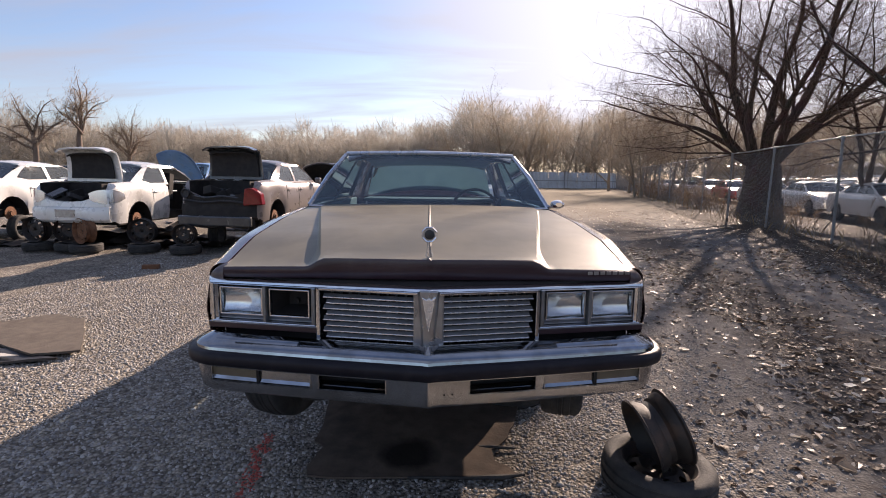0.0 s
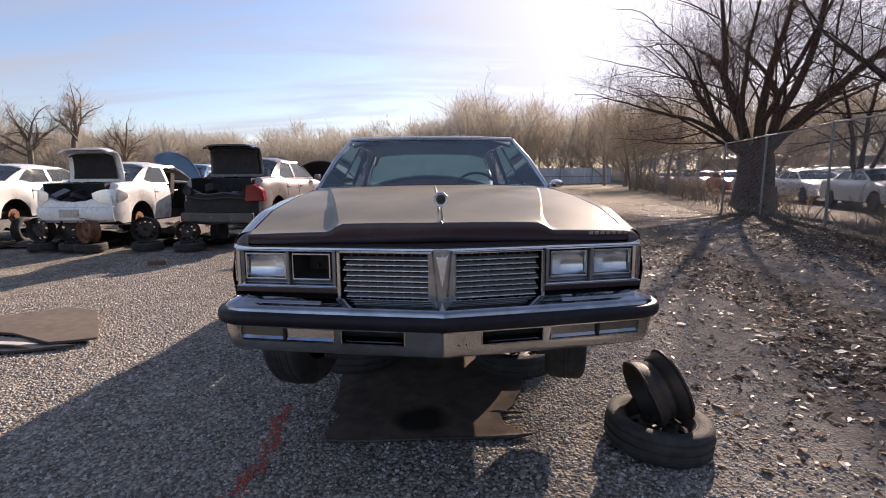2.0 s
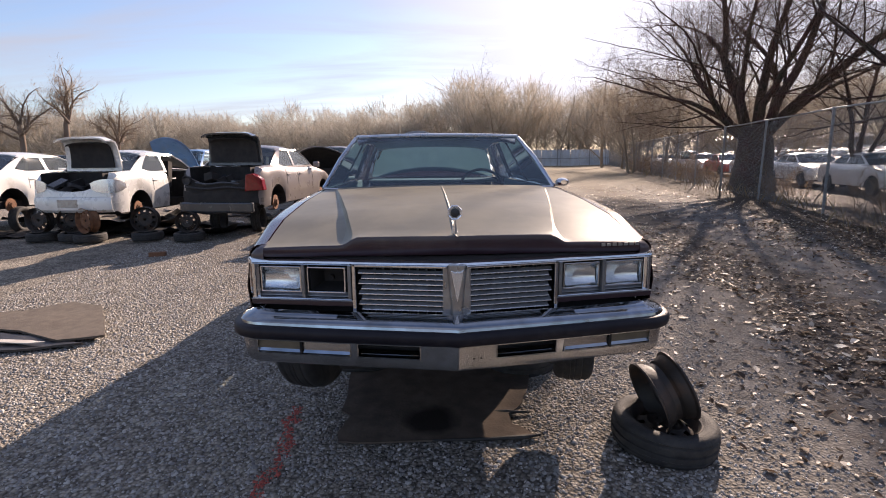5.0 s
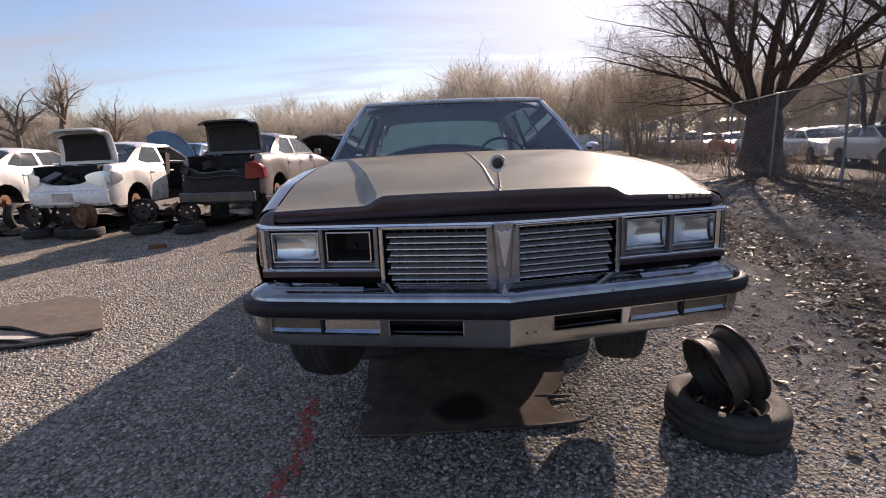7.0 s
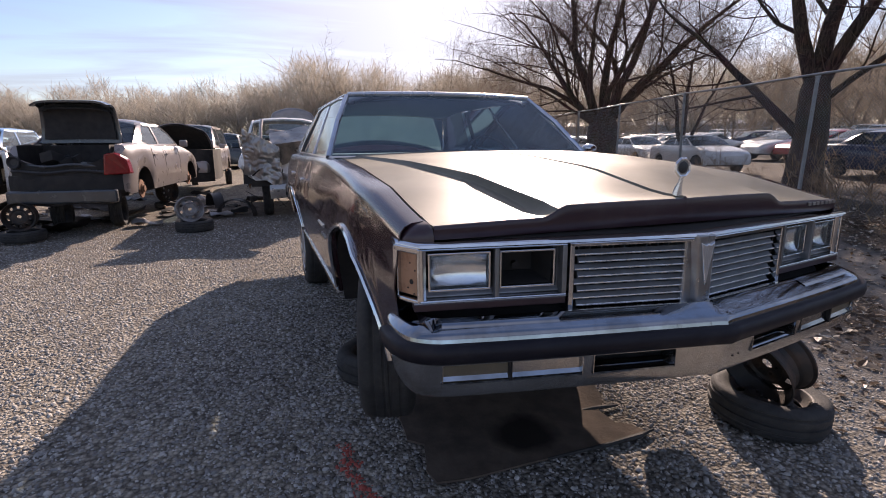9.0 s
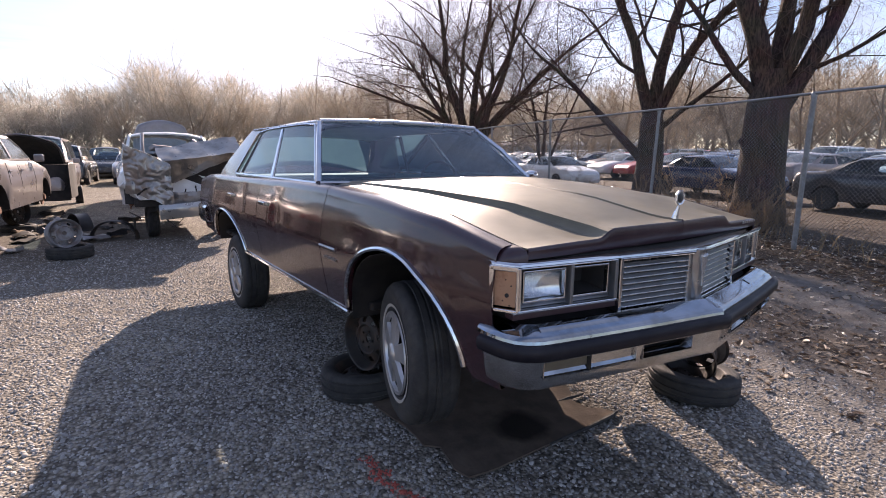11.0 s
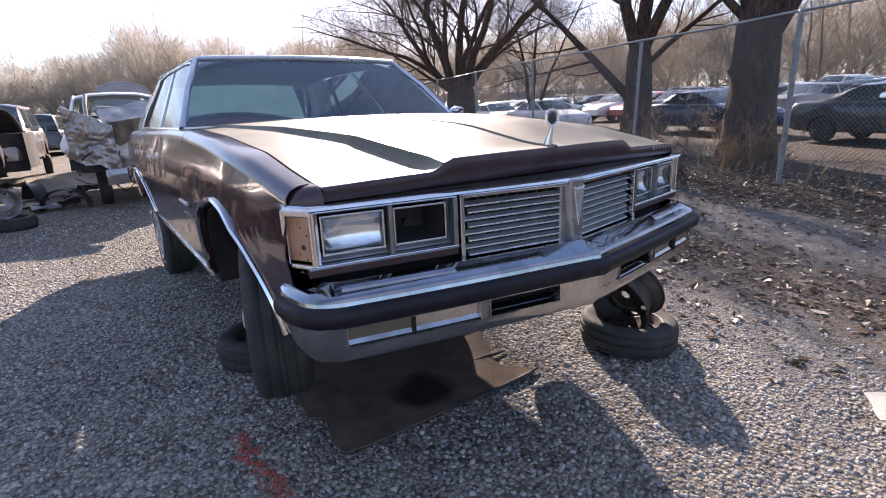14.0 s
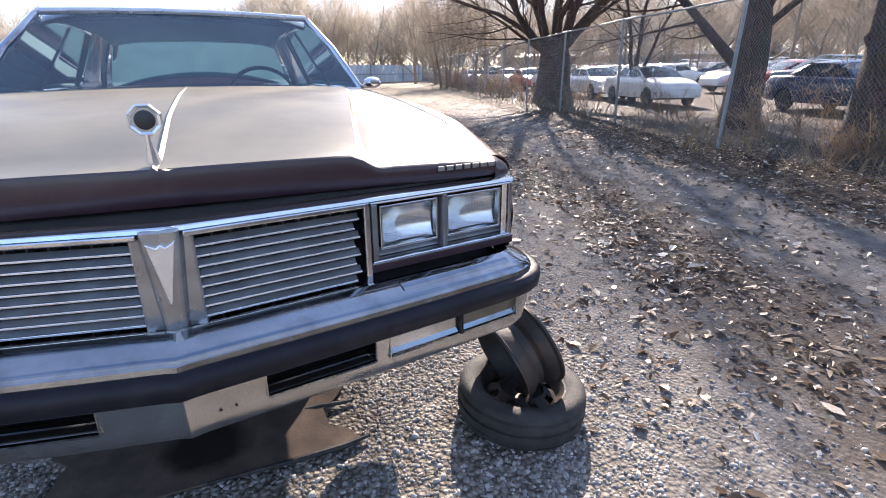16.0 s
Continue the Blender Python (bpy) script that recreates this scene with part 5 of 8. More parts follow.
def barrel_mesh(bm, r, w, m):
    """A steel wheel's rolled barrel with its flanges."""
    lathe(bm, [(r, -w / 2), (r + 0.008, -w / 2 - 0.004), (r + 0.010, -w / 2 + 0.006), (r - 0.004, -w / 2 + 0.014), (r - 0.012, -w * 0.28), (r - 0.03, -w * 0.16), (r - 0.03, w * 0.1), (r - 0.012, w * 0.25), (r - 0.004, w / 2 - 0.014), (r + 0.010, w / 2 - 0.006), (r + 0.008, w / 2 + 0.004), (r, w / 2),
               (r - 0.008, w / 2 - 0.012), (r - 0.018, w * 0.22), (r - 0.036, w * 0.08), (r - 0.036, -w * 0.14), (r - 0.018, -w * 0.26), (r - 0.008, -w / 2 + 0.014)], 40, m, closed=True)


def disc_mesh(bm, r, w, m, holes=8, face=0.25):
    """The dished face of a steel wheel, pierced by holes."""
    f = face * w
    prof = [(0.028, f - 0.006), (0.05, f), (r * 0.46, f), (r * 0.52, f + 0.012), (r * 0.60, f + 0.006), (r * 0.78, f - 0.01), (r - 0.02, f - 0.03)]
    n = holes * 5
    for off in (0, -0.005):
        rows = [[m @ Vector((h + off, rr * math.cos(2 * math.pi * i / n), rr * math.sin(2 * math.pi * i / n))) for rr, h in prof] for i in range(n)]
        grid(bm, rows, skip=lambda i, j: (i % 5 in (1, 2)) and j == 4, close=True)
    for k in range(5):
        a = 2 * math.pi * k / 5
        lathe(bm, [(0, 0.012), (0.008, 0.012), (0.009, 0.0)], 8, m @ pose(f, 0.055 * math.cos(a), 0.055 * math.sin(a)))


def loose_tyre(m, label, r=0.29, w=0.17, with_rim=True, group="", material=None):
    t = thing("tyre", label, "tyre", m, group)
    bm = bmesh.new()
    tyre_mesh(bm, r, w, r * 0.66, pose(0, 0, w * 0.52, 0, -90, 0))
    part("tyre_casing", bm, M_RUBBER, t, angle=0.8)
    if with_rim:
        bm = bmesh.new()
        barrel_mesh(bm, r * 0.65, w * 0.85, pose(0, 0, w * 0.52, 0, -90, 0))
        part("rim_barrel", bm, material or M_STEEL, t, angle=0.5)
        bm = bmesh.new()
        disc_mesh(bm, r * 0.65, w * 0.85, pose(0, 0, w * 0.52, 0, -90, 0))
        part("rim_disc", bm, material or M_STEEL, t, angle=0.5)
    return t


def loose_rim(m, label, r=0.195, w=0.17, material=None, group="", holes=8, face=0.25):
    t = thing("steel_wheel", label, "wheel", m, group)
    bm = bmesh.new()
    barrel_mesh(bm, r, w, Matrix())
    part("wheel_barrel", bm, material or M_STEEL, t, angle=0.5)
    bm = bmesh.new()
    disc_mesh(bm, r, w, Matrix(), holes, face)
    part("wheel_disc", bm, material or M_STEEL, t, angle=0.5)
    return t


STACK = "stacked tyres and steel wheels holding up cars"
loose_tyre(pose(1.205, 0.515, -0.01, 2, 3, 20), "worn black tyre with brown steel rim lying on gravel", 0.285, 0.165, True, STACK, M_STEEL)
loose_rim(Matrix.Translation((1.205, 0.54, 0.29)) @ Vector((-0.93, -0.04, -0.36)).to_track_quat("X", "Z").to_matrix().to_4x4(), "bare black steel wheel leaning on a flat tyre", 0.192, 0.18, M_STEEL, STACK, 8, 0.05)
loose_tyre(pose(-0.60, 1.78, 0.0, -2, 2, 50), "old tyre with rim lying under the sedan", 0.29, 0.165, True, STACK, M_STEEL)
loose_tyre(pose(0.60, 1.66, 0.0, 2, -1, 10), "old black tyre lying under the sedan's far side", 0.29, 0.165, True, STACK, M_STEEL)
loose_rim(Matrix.Translation((0.57, 1.66, 0.36)) @ Vector((0.98, -0.1, 0.05)).to_track_quat("X", "Z").to_matrix().to_4x4(), "black steel wheel propping up the sedan's far sill", 0.19, 0.17, M_STEEL, STACK)
loose_rim(Matrix.Translation((-0.56, 1.74, 0.355)) @ Vector((-0.96, -0.15, 0.05)).to_track_quat("X", "Z").to_matrix().to_4x4(), "black steel wheel propping up the sedan's sill", 0.19, 0.17, M_STEEL, STACK)


# ---- other wrecked cars ----
def yard_car(label, paint, m, L=4.75, W=1.82, H=1.47, group="", trunk_open=0.0, hood_open=0.0, wheels=True, tall=False, fine=True, glass_mat=None, tail=True, seen="rear", crumple=0.0, screen=True, lid_mat=None, lining=0.60, hood_len=1.05, name="wrecked_car", under=None, door_gap=False, lid_long=1.0):
    """A generic modern car; rear at y = 0, nose at y = L."""
    car = thing(name, label, "car", m, group)
    hw = W / 2
    roof0, roof1, rg, ws = (0.45, 2.75, 0.12, 3.55) if tall else (1.55, 2.55, 0.88, 3.42)
    if tall:
        H = max(H, 1.72)
    arches = (0.95, L - 0.92)
    ys = sorted(set([0.0, 0.03, 0.12, 0.25, 0.45, rg, 1.6, 2.0, 2.5, 3.0, ws, L - 0.3, L - 0.12, L] + [round(c + d, 3) for c in arches for d in (-0.40, -0.36, -0.27, -0.14, 0, 0.14, 0.27, 0.36, 0.40)]))

    def top(y):
        return ip(y, [(0, 0.86), (0.05, 0.99), (0.2, 1.03), (rg, 1.06), (2.0, 1.0), (ws, 1.0), (L - 0.7, 0.90), (L - 0.15, 0.78), (L, 0.62)])

    def wid(y):
        return hw * ip(y, [(0, 0.88), (0.06, 0.93), (0.3, 0.975), (1.0, 1.0), (L - 1.2, 1.0), (L - 0.35, 0.96), (L - 0.08, 0.86), (L, 0.78)])

    def bottom(y):
        z = 0.30 if 0.15 < y < L - 0.15 else 0.34
        for c in arches:
            t = abs(y - c) / 0.385
            if t < 1:
                z = max(z, 0.33 + 0.36 * math.sqrt(1 - t * t))
        return z

    def lip(x):
        """The boot's sill dips in the middle."""
        return 0.70 + 0.30 * (abs(x) / hw) ** 2.6

    def tuck(x):
        """The tail curves forward towards the corners."""
        return 0.17 * (abs(x) / hw) ** 3

    rows = []
    for y in ys:
        w, t, b = wid(y), top(y), bottom(y)
        half = [(w * 0.955, b), (w * 0.985, b + 0.25 * (t - b)), (w, b + 0.5 * (t - b)), (w * 0.985, b + 0.74 * (t - b)), (w * 0.95, t - 0.05), (w * 0.90, t - 0.008), (w * 0.78, t + 0.005), (w * 0.4, t + 0.02)]
        row = [Vector((-x, y, z)) for x, z in half] + [Vector((0, y, t + 0.025))] + [Vector((x, y, z)) for x, z in half[::-1]]
        if trunk_open and y < 0.13:
            for v in row[2:-2]:
                v.z = min(v.z, lip(v.x))
        if fine and seen == "rear":
            for v in row:
                v.y += tuck(v.x) * (1 - sm(y, 0.0, 0.45))
        if crumple and y > L - 1.3:
            k = crumple * sm(y, L - 1.3, L - 0.3)
            for v in row:
                v += k * Vector((0.22 * noise.noise(v * 2.1), 0.55 * noise.noise(v * 1.7 + Vector((7, 3, 1))) - 0.45, 0.25 * noise.noise(v * 2.6 + Vector((1, 9, 4)))))
        rows.append(row)

    def skip(i, j):
        y = (ys[i] + ys[i + 1]) / 2
        inner = 5 <= j <= 10
        if door_gap and 2.0 < y < 3.0 and j >= 11:
            return True
        if rg < y < ws and inner:
            return True
        if trunk_open and 0.12 < y < rg and 6 <= j <= 9:
            return True
        return bool(hood_open) and ws < y < L - 0.25 and 5 <= j <= 10

    bm = bmesh.new()
    vs = grid(bm, rows, skip)
    if fine and seen == "rear":
        tail_rows = []
        for k in range(13):
            x = wid(0) * (-1 + k / 6)
            z1 = lip(x) if trunk_open else ip(abs(x) / wid(0), [(0, 0.885), (0.4, 0.88), (0.78, 0.865), (0.9, 0.852), (0.95, 0.81), (1.0, 0.72)])
            tail_rows.append([Vector((x * (1 - 0.03 * abs(2 * q - 1) ** 3), tuck(x) - 0.02 * math.sin(math.pi * q), 0.34 + (min(z1, 0.86) - 0.34) * q)) for q in (0, 0.2, 0.4, 0.6, 0.8, 0.93, 1.0)])
        grid(bm, tail_rows)
    else:
        bm.faces.new(vs[0])
    bm.faces.new(vs[-1][::-1])
    part("body", bm, paint, car, solid=0.02 if fine else 0.0, angle=0.7)
    # roof and pillars
    rw = hw * 0.72
    bm = bmesh.new()
    rr = []
    for y, dz in ((roof0 - 0.08, -0.05), (roof0, -0.02), ((roof0 + roof1) / 2, 0.0), (roof1, -0.03), (roof1 + 0.08, -0.065)):
        rr.append([Vector((rw * u, y, H + dz - 0.05 * u * u - 0.04 * abs(u) ** 6)) for u in (-1, -0.9, -0.6, 0, 0.6, 0.9, 1)])
    grid(bm, rr)
    part("roof", bm, paint, car, solid=0.03)
    for s in (-1, 1):
        g = glass_mat or M_GLASS_SIDE
        # side of the greenhouse: a painted frame with openings, and a pane in each
        belt = [rg - 0.05, rg + 0.24, rg + 0.55, 2.03, 2.12, 2.8, ws - 0.10, ws + 0.02]
        rail = [roof0 - 0.07, roof0 + 0.10, roof0 + 0.24, 2.02, 2.09, 2.4, roof1 - 0.02, roof1 + 0.07]
        if tall:
            belt[2], rail[2] = 1.2, 1.2

        def frame_point(k, t):
            y = belt[k] + (rail[k] - belt[k]) * t
            zr = H - 0.085 - 0.05 * (0 if 0 < k < 7 else 1)
            x = hw * 0.895 + (rw - hw * 0.895) * (0.75 * t + 0.25 * t * t)
            lift = 1 - (1 - t) ** (1.35 if k in (0, 1, 6, 7) else 1.0)
            return Vector((s * (x - (0.05 if k in (0, 7) else 0.0) * (1 - 0.6 * t)), y, (1.045 if k < 2 else 1.0) + (zr - (1.045 if k < 2 else 1.0)) * lift))
        bm = bmesh.new()
        grid(bm, [[frame_point(k, t) for t in (0, 0.08, 0.5, 0.88, 1.0)] for k in range(8)], skip=lambda i, j: (j in (1, 2) and i in (1, 2, 4, 5)) or (door_gap and s > 0 and i in (4, 5) and j == 0))
        part("window_frame", bm, paint, car, solid=0.02 if fine else 0.0, angle=0.5)
        for k0 in (1,) if door_gap and s > 0 else (1, 4):
            bm = bmesh.new()
            grid(bm, [[frame_point(k, t) - Vector((s * 0.012, 0, 0)) for t in (0.08, 0.5, 0.88)] for k in (k0, k0 + 1, k0 + 2)])
            part("side_window", bm, g, car)
    if screen:
        window_quad("windscreen", [(hw * 0.86, ws - 0.01, 1.01), (-hw * 0.86, ws - 0.01, 1.01), (-rw * 0.96, roof1 + 0.07, H - 0.085), (rw * 0.96, roof1 + 0.07, H - 0.085)], M_GLASS, car, 0.04, 4)
    window_quad("rear_window", [(-hw * 0.80, rg + 0.02, 1.06), (hw * 0.80, rg + 0.02, 1.06), (rw * 0.94, roof0 - 0.07, H - 0.075), (-rw * 0.94, roof0 - 0.07, H - 0.075)], M_GLASS, car, 0.03, 4)
    # cabin and underside
    bm = bmesh.new()
    box(bm, (W * 0.80, L * 0.82, 0.16), (0, L / 2, 0.34))
    box(bm, (W * 0.78, 0.5, 0.45), (0, 1.75, 0.75))
    box(bm, (W * 0.36, 0.16, 0.55), (-W * 0.2, 2.45, 0.95), (-12, 0, 0))
    box(bm, (W * 0.36, 0.16, 0.55), (W * 0.2, 2.45, 0.95), (-12, 0, 0))
    box(bm, (W * 0.82, 0.4, 0.3), (0, ws - 0.15, 0.85))
    part("interior", bm, M_DARK, car, smooth=False)
    for s in (-1, 1):
        for c in arches:
            if not fine:
                bm = bmesh.new()
                lathe(bm, [(0.0, 0.06), (0.19, 0.09), (0.29, 0.10), (0.32, 0.06), (0.32, -0.06), (0.29, -0.10), (0.0, -0.09)], 9, pose(s * (hw - 0.13), c, 0.32, 0, 0, 0 if s > 0 else 180))
                part("wheel", bm, M_RUBBER, car)
                continue
            bm = bmesh.new()
            rows = []
            for k in range(11):
                a = math.pi * k / 10
                rows.append([Vector((s * (hw - 0.04), c - 0.385 * math.cos(a), 0.31 + 0.37 * math.sin(a))), Vector((s * (hw - 0.34), c - 0.385 * math.cos(a), 0.31 + 0.37 * math.sin(a)))])
            grid(bm, rows)
            bm.faces.new([bm.verts.new(r[1]) for r in rows])
            part("wheel_house", bm, M_DARK, car)
            w = new("wheel", None)
            w.parent, w.matrix_basis = car, pose(s * (hw - 0.13), c, 0.33, 0, 0, 0 if s > 0 else 180)
            if wheels:
                bm = bmesh.new()
                lathe(bm, [(0.20, -0.09), (0.23, -0.10), (0.29, -0.10), (0.32, -0.07), (0.325, 0), (0.32, 0.07), (0.29, 0.10), (0.23, 0.10), (0.20, 0.09)], 24)
                part("tyre", bm, M_RUBBER, w)
                bm = bmesh.new()
                lathe(bm, [(0.21, 0.08), (0.20, 0.095), (0.17, 0.07), (0.05, 0.06), (0.04, 0.075), (0.0, 0.075)], 20)
                part("rim", bm, M_STEEL_GREY, w)
            else:
                bm = bmesh.new()
                lathe(bm, [(0.0, 0.06), (0.05, 0.06), (0.055, 0.03), (0.075, 0.025), (0.08, 0.01), (0.145, 0.008), (0.145, -0.012), (0.08, -0.014), (0.07, -0.10), (0.0, -0.10)], 28)
                part("brake_disc", bm, M_RUST, w, "rusty bare brake disc")
    if door_gap:
        # added near-black panels paint the cabin's shade behind the door gap
        bm = bmesh.new()
        box(bm, (0.03, 1.5, 0.66), (-hw + 0.16, 2.5, 0.68))
        box(bm, (1.5, 0.04, 0.6), (0, 3.1, 0.70))
        part("cabin_shade_panel", bm, M_DARK, car, "black panels added for the shade inside the cabin", smooth=False)
        # the door itself, swung well forward on its hinges
        bm = bmesh.new()
        door = pose(hw * 0.985, 3.02, 0, 0, 0, 26)
        grid(bm, [[door @ Vector((0.02 * math.sin(3 * (z - 0.3)), -u, z)) for z in (0.36, 0.5, 0.7, 0.9, 1.0)] for u in (0, 0.3, 0.6, 0.9)])
        part("open_door", bm, paint, car, "front door standing open", solid=0.06, angle=0.9)
    if fine and not crumple:
        for s in (-1, 1):
            for y, f0 in ((rg + 0.50, 0.5), (2.08, 0.02), (ws - 0.36, 0.02)):
                w, t, b = wid(y), top(y), bottom(y)
                prof = [(w * 0.955, b), (w * 0.985, b + 0.25 * (t - b)), (w, b + 0.5 * (t - b)), (w * 0.985, b + 0.74 * (t - b)), (w * 0.95, t - 0.05)]
                bm = bmesh.new()
                tube(bm, [(s * (x - 0.001), y + (0.05 * (z - b) if f0 > 0.1 else 0), z) for x, z in prof if z >= b + f0 * (t - b)], 0.006, 5)
                part("door_seam", bm, M_DARK, car)
            for y in (rg + 0.62, 2.22):
                bm = bmesh.new()
                box(bm, (0.02, 0.16, 0.025), (s * (wid(y) * 0.99 + 0.008), y, 0.86))
                part("door_handle", bm, paint, car, smooth=False, bevel=0.006)
    # ends
    bm = bmesh.new()
    if not fine:
        bm.free()
        return car
    rows = [[Vector((u * wid(0) * 1.02, -0.035 + (0.15 if seen == "rear" else 0.10) * abs(u) ** 3.4 - o, z)) for o, z in ((-0.03, 0.62), (0.03, 0.60), (0.05, 0.52), (0.04, 0.38), (-0.02, 0.33))] for u in (-1, -0.8, -0.4, 0, 0.4, 0.8, 1)]
    grid(bm, rows)
    part("rear_bumper", bm, paint if tail else M_DARK, car, solid=0.01)
    if tail and fine:
        for s in (-1, 1):
            bm = bmesh.new()
            if seen == "rear":
                line = [(0.52 * hw, 0.42), (0.62 * hw, 0.75), (0.74 * hw, 0.95), (0.83 * hw, 1.0), (wid(0.02), 1.0), (wid(0.1) * 1.005, 0.95), (wid(0.25) * 1.008, 0.75), (wid(0.42) * 1.008, 0.35)]
                depth = [tuck(q[0]) - 0.022 for q in line[:4]] + [tuck(wid(0)) + 0.01, 0.22, 0.33, 0.47]
                rows = [[Vector((s * (x - 0.018 * hw * t * t), yy, 0.80 + (t - 0.5) * 0.25 * h_)) for t in (0, 0.25, 0.5, 0.75, 1)] for (x, h_), yy in zip(line, depth)]
            else:
                rows = [[Vector((s * wid(0.02) * (0.985 + 0.02 * t) - s * 0.30 * u, 0.02 - 0.05 * u + 0.20 * (1 - u) ** 3, 0.66 + 0.26 * t - 0.03 * u)) for t in (0, 0.5, 1)] for u in (0, 0.2, 0.5, 0.8, 1)]
            grid(bm, rows)
            part("tail_lamp", bm, M_RED if seen == "rear" and tail != "clear" else M_LENS, car, solid=0.02)
    if fine and seen == "rear" and tail:
        bm = bmesh.new()
        box(bm, (0.42, 0.02, 0.14), (0, -0.075, 0.50))
        part("number_plate_recess", bm, M_ALLOY, car, smooth=False, bevel=0.004)
    if seen == "front" and "stripped" not in label:
        for s in (-1, 1):
            bm = bmesh.new()
            rows = [[Vector((s * wid(L - 0.1) * (1.0 - 0.45 * u), L - 0.16 + 0.14 * u, 0.62 + 0.13 * t)) for t in (0, 1)] for u in (0, 0.4, 1)]
            grid(bm, rows)
            part("headlamp", bm, M_LENS, car, solid=0.02)
        bm = bmesh.new()
        box(bm, (W * 0.5, 0.05, 0.14), (0, L + 0.005, 0.48))
        part("front_grille", bm, M_BLACK, car, smooth=False, bevel=0.01)
    if trunk_open:
        bm = bmesh.new()
        rows = [[Vector((hw * 0.72 * x, y, z)) for x, z in ((-1, 1.03), (-1, 0.62), (1, 0.62), (1, 1.03))] for y in (0.13, 0.5, rg)]
        grid(bm, rows)
        bm.faces.new([bm.verts.new((hw * 0.72 * x, rg, z)) for x, z in ((-1, 1.03), (-1, 0.62), (1, 0.62), (1, 1.03))])
        bm.faces.new([bm.verts.new((hw * 0.72 * x, 0.13, z)) for x, z in ((-1, 0.70), (-1, 0.60), (1, 0.60), (1, 0.70))])
        part("boot_well", bm, M_DARK, car, "dark empty boot", smooth=False)
        rng = random.Random(label)
        for k in range(9):
            bm = bmesh.new()
            box(bm, (rng.uniform(0.1, 0.4), rng.uniform(0.06, 0.2), rng.uniform(0.04, 0.16)), (rng.uniform(-0.45, 0.45), rng.uniform(0.2, 0.7), rng.uniform(0.66, 0.84)), (rng.uniform(-25, 25), rng.uniform(-25, 25), rng.uniform(0, 90)))
            part("torn_trim", bm, rng.choice((M_BLACK, M_DARK, M_DKGREY)), car, "torn trim in the boot", smooth=False, bevel=0.01)
        hinge = pose(0, rg - 0.02, 1.055, -trunk_open, 0, 0) @ Matrix.Diagonal((1, lid_long, 1, 1))
        rows_o, rows_i = [], []
        for i in range(-6, 7):
            u = i / 6
            edge = 1 - 0.10 * abs(u) ** 6
            ro, ri = [], []
            for v, z in ((0.0, 0.0), (0.15, 0.03), (0.40, 0.045), (0.62, 0.035), (0.72, 0.0), (0.77, -0.10), (0.775, -0.28)):
                ro.append(hinge @ Vector((hw * 0.68 * u * (1 - 0.10 * v), -v * edge, z - 0.03 * u * u)))
                ri.append(hinge @ Vector((hw * lining * u * (1 - 0.10 * v), -0.08 - min(v, 0.70) * edge * 0.80, z - 0.045 - 0.03 * u * u)))
            rows_o.append(ro)
            rows_i.append(ri[:-1])
        bm = bmesh.new()
        grid(bm, rows_o)
        lid = part("boot_lid", bm, lid_mat or paint, car, "open boot lid", solid=0.03)
        bm = bmesh.new()
        grid(bm, rows_i)
        part("lid_lining", bm, M_DARK, lid, solid=0.02)
    if hood_open:
        bm = bmesh.new()
        for _k, (sx, sy, sz, cx, cy, cz) in enumerate(((0.7, 0.6, 0.35, 0.05, L - 0.75, 0.62), (0.35, 0.3, 0.2, -0.45, L - 0.6, 0.68), (0.3, 0.35, 0.22, 0.5, L - 0.9, 0.7), (W * 0.8, 0.06, 0.45, 0, L - 0.18, 0.5), (W * 0.85, 1.2, 0.1, 0, L - 0.8, 0.42))):
            box(bm, (sx, sy, sz), (cx, cy, cz))
        tube(bm, [(-0.5, L - 0.5, 0.8), (-0.1, L - 0.7, 0.86), (0.4, L - 0.6, 0.82)], 0.03, 6)
        part("engine_bay", bm, M_DARK, car, smooth=False, bevel=0.02)
        hinge = pose(0, ws + 0.02, 1.0, hood_open, 0, 0)
        bm = bmesh.new()
        grid(bm, [[hinge @ Vector((hw * 0.86 * u * (1 - 0.10 * v - 0.16 * v ** 5), v * hood_len * (1 - 0.10 * u * u), 0.05 * math.sin(2.6 * v) - 0.09 * u * u - 0.14 * v ** 3)) for v in (0, 0.2, 0.4, 0.6, 0.8, 0.92, 1.0)] for u in (-1, -0.85, -0.6, -0.3, 0, 0.3, 0.6, 0.85, 1)])
        hd = part("hood", bm, paint, car, "raised hood", solid=0.02)
        bm = bmesh.new()
        grid(bm, [[hinge @ Vector((hw * 0.80 * u * (1 - 0.10 * v - 0.16 * v ** 5), 0.04 + v * (hood_len - 0.08) * (1 - 0.10 * u * u), 0.05 * math.sin(2.6 * v) - 0.09 * u * u - 0.14 * v ** 3 - 0.035)) for v in (0, 0.25, 0.5, 0.75, 1.0)] for u in (-1, -0.7, -0.35, 0, 0.35, 0.7, 1)])
        part("hood_lining", bm, under or M_DARK, hd, solid=0.01)
    for s in (-1, 1) if fine and not crumple else ():
        bm = bmesh.new()
        box(bm, (0.16, 0.10, 0.13), (s * (hw + 0.06), ws - 0.22, 1.04), (0, 0, s * -12))
        part("door_mirror", bm, paint if fine else M_BLACK, car, smooth=False, bevel=0.03 if fine else 0.0)
    return car


ROW = "wrecked cars parked in a row"
# the whole row is laid out once and then drawn in towards the sedan
YARD = Matrix.Translation((-0.9, -1.5, 1.5)) @ Matrix.Scale(0.89, 4) @ Matrix.Translation((0.9, 1.5, -1.5))


def yard_spot(x, y):
    p = YARD @ Vector((x, y, 0))
    return p.x, p.y, gz(p.x, p.y)


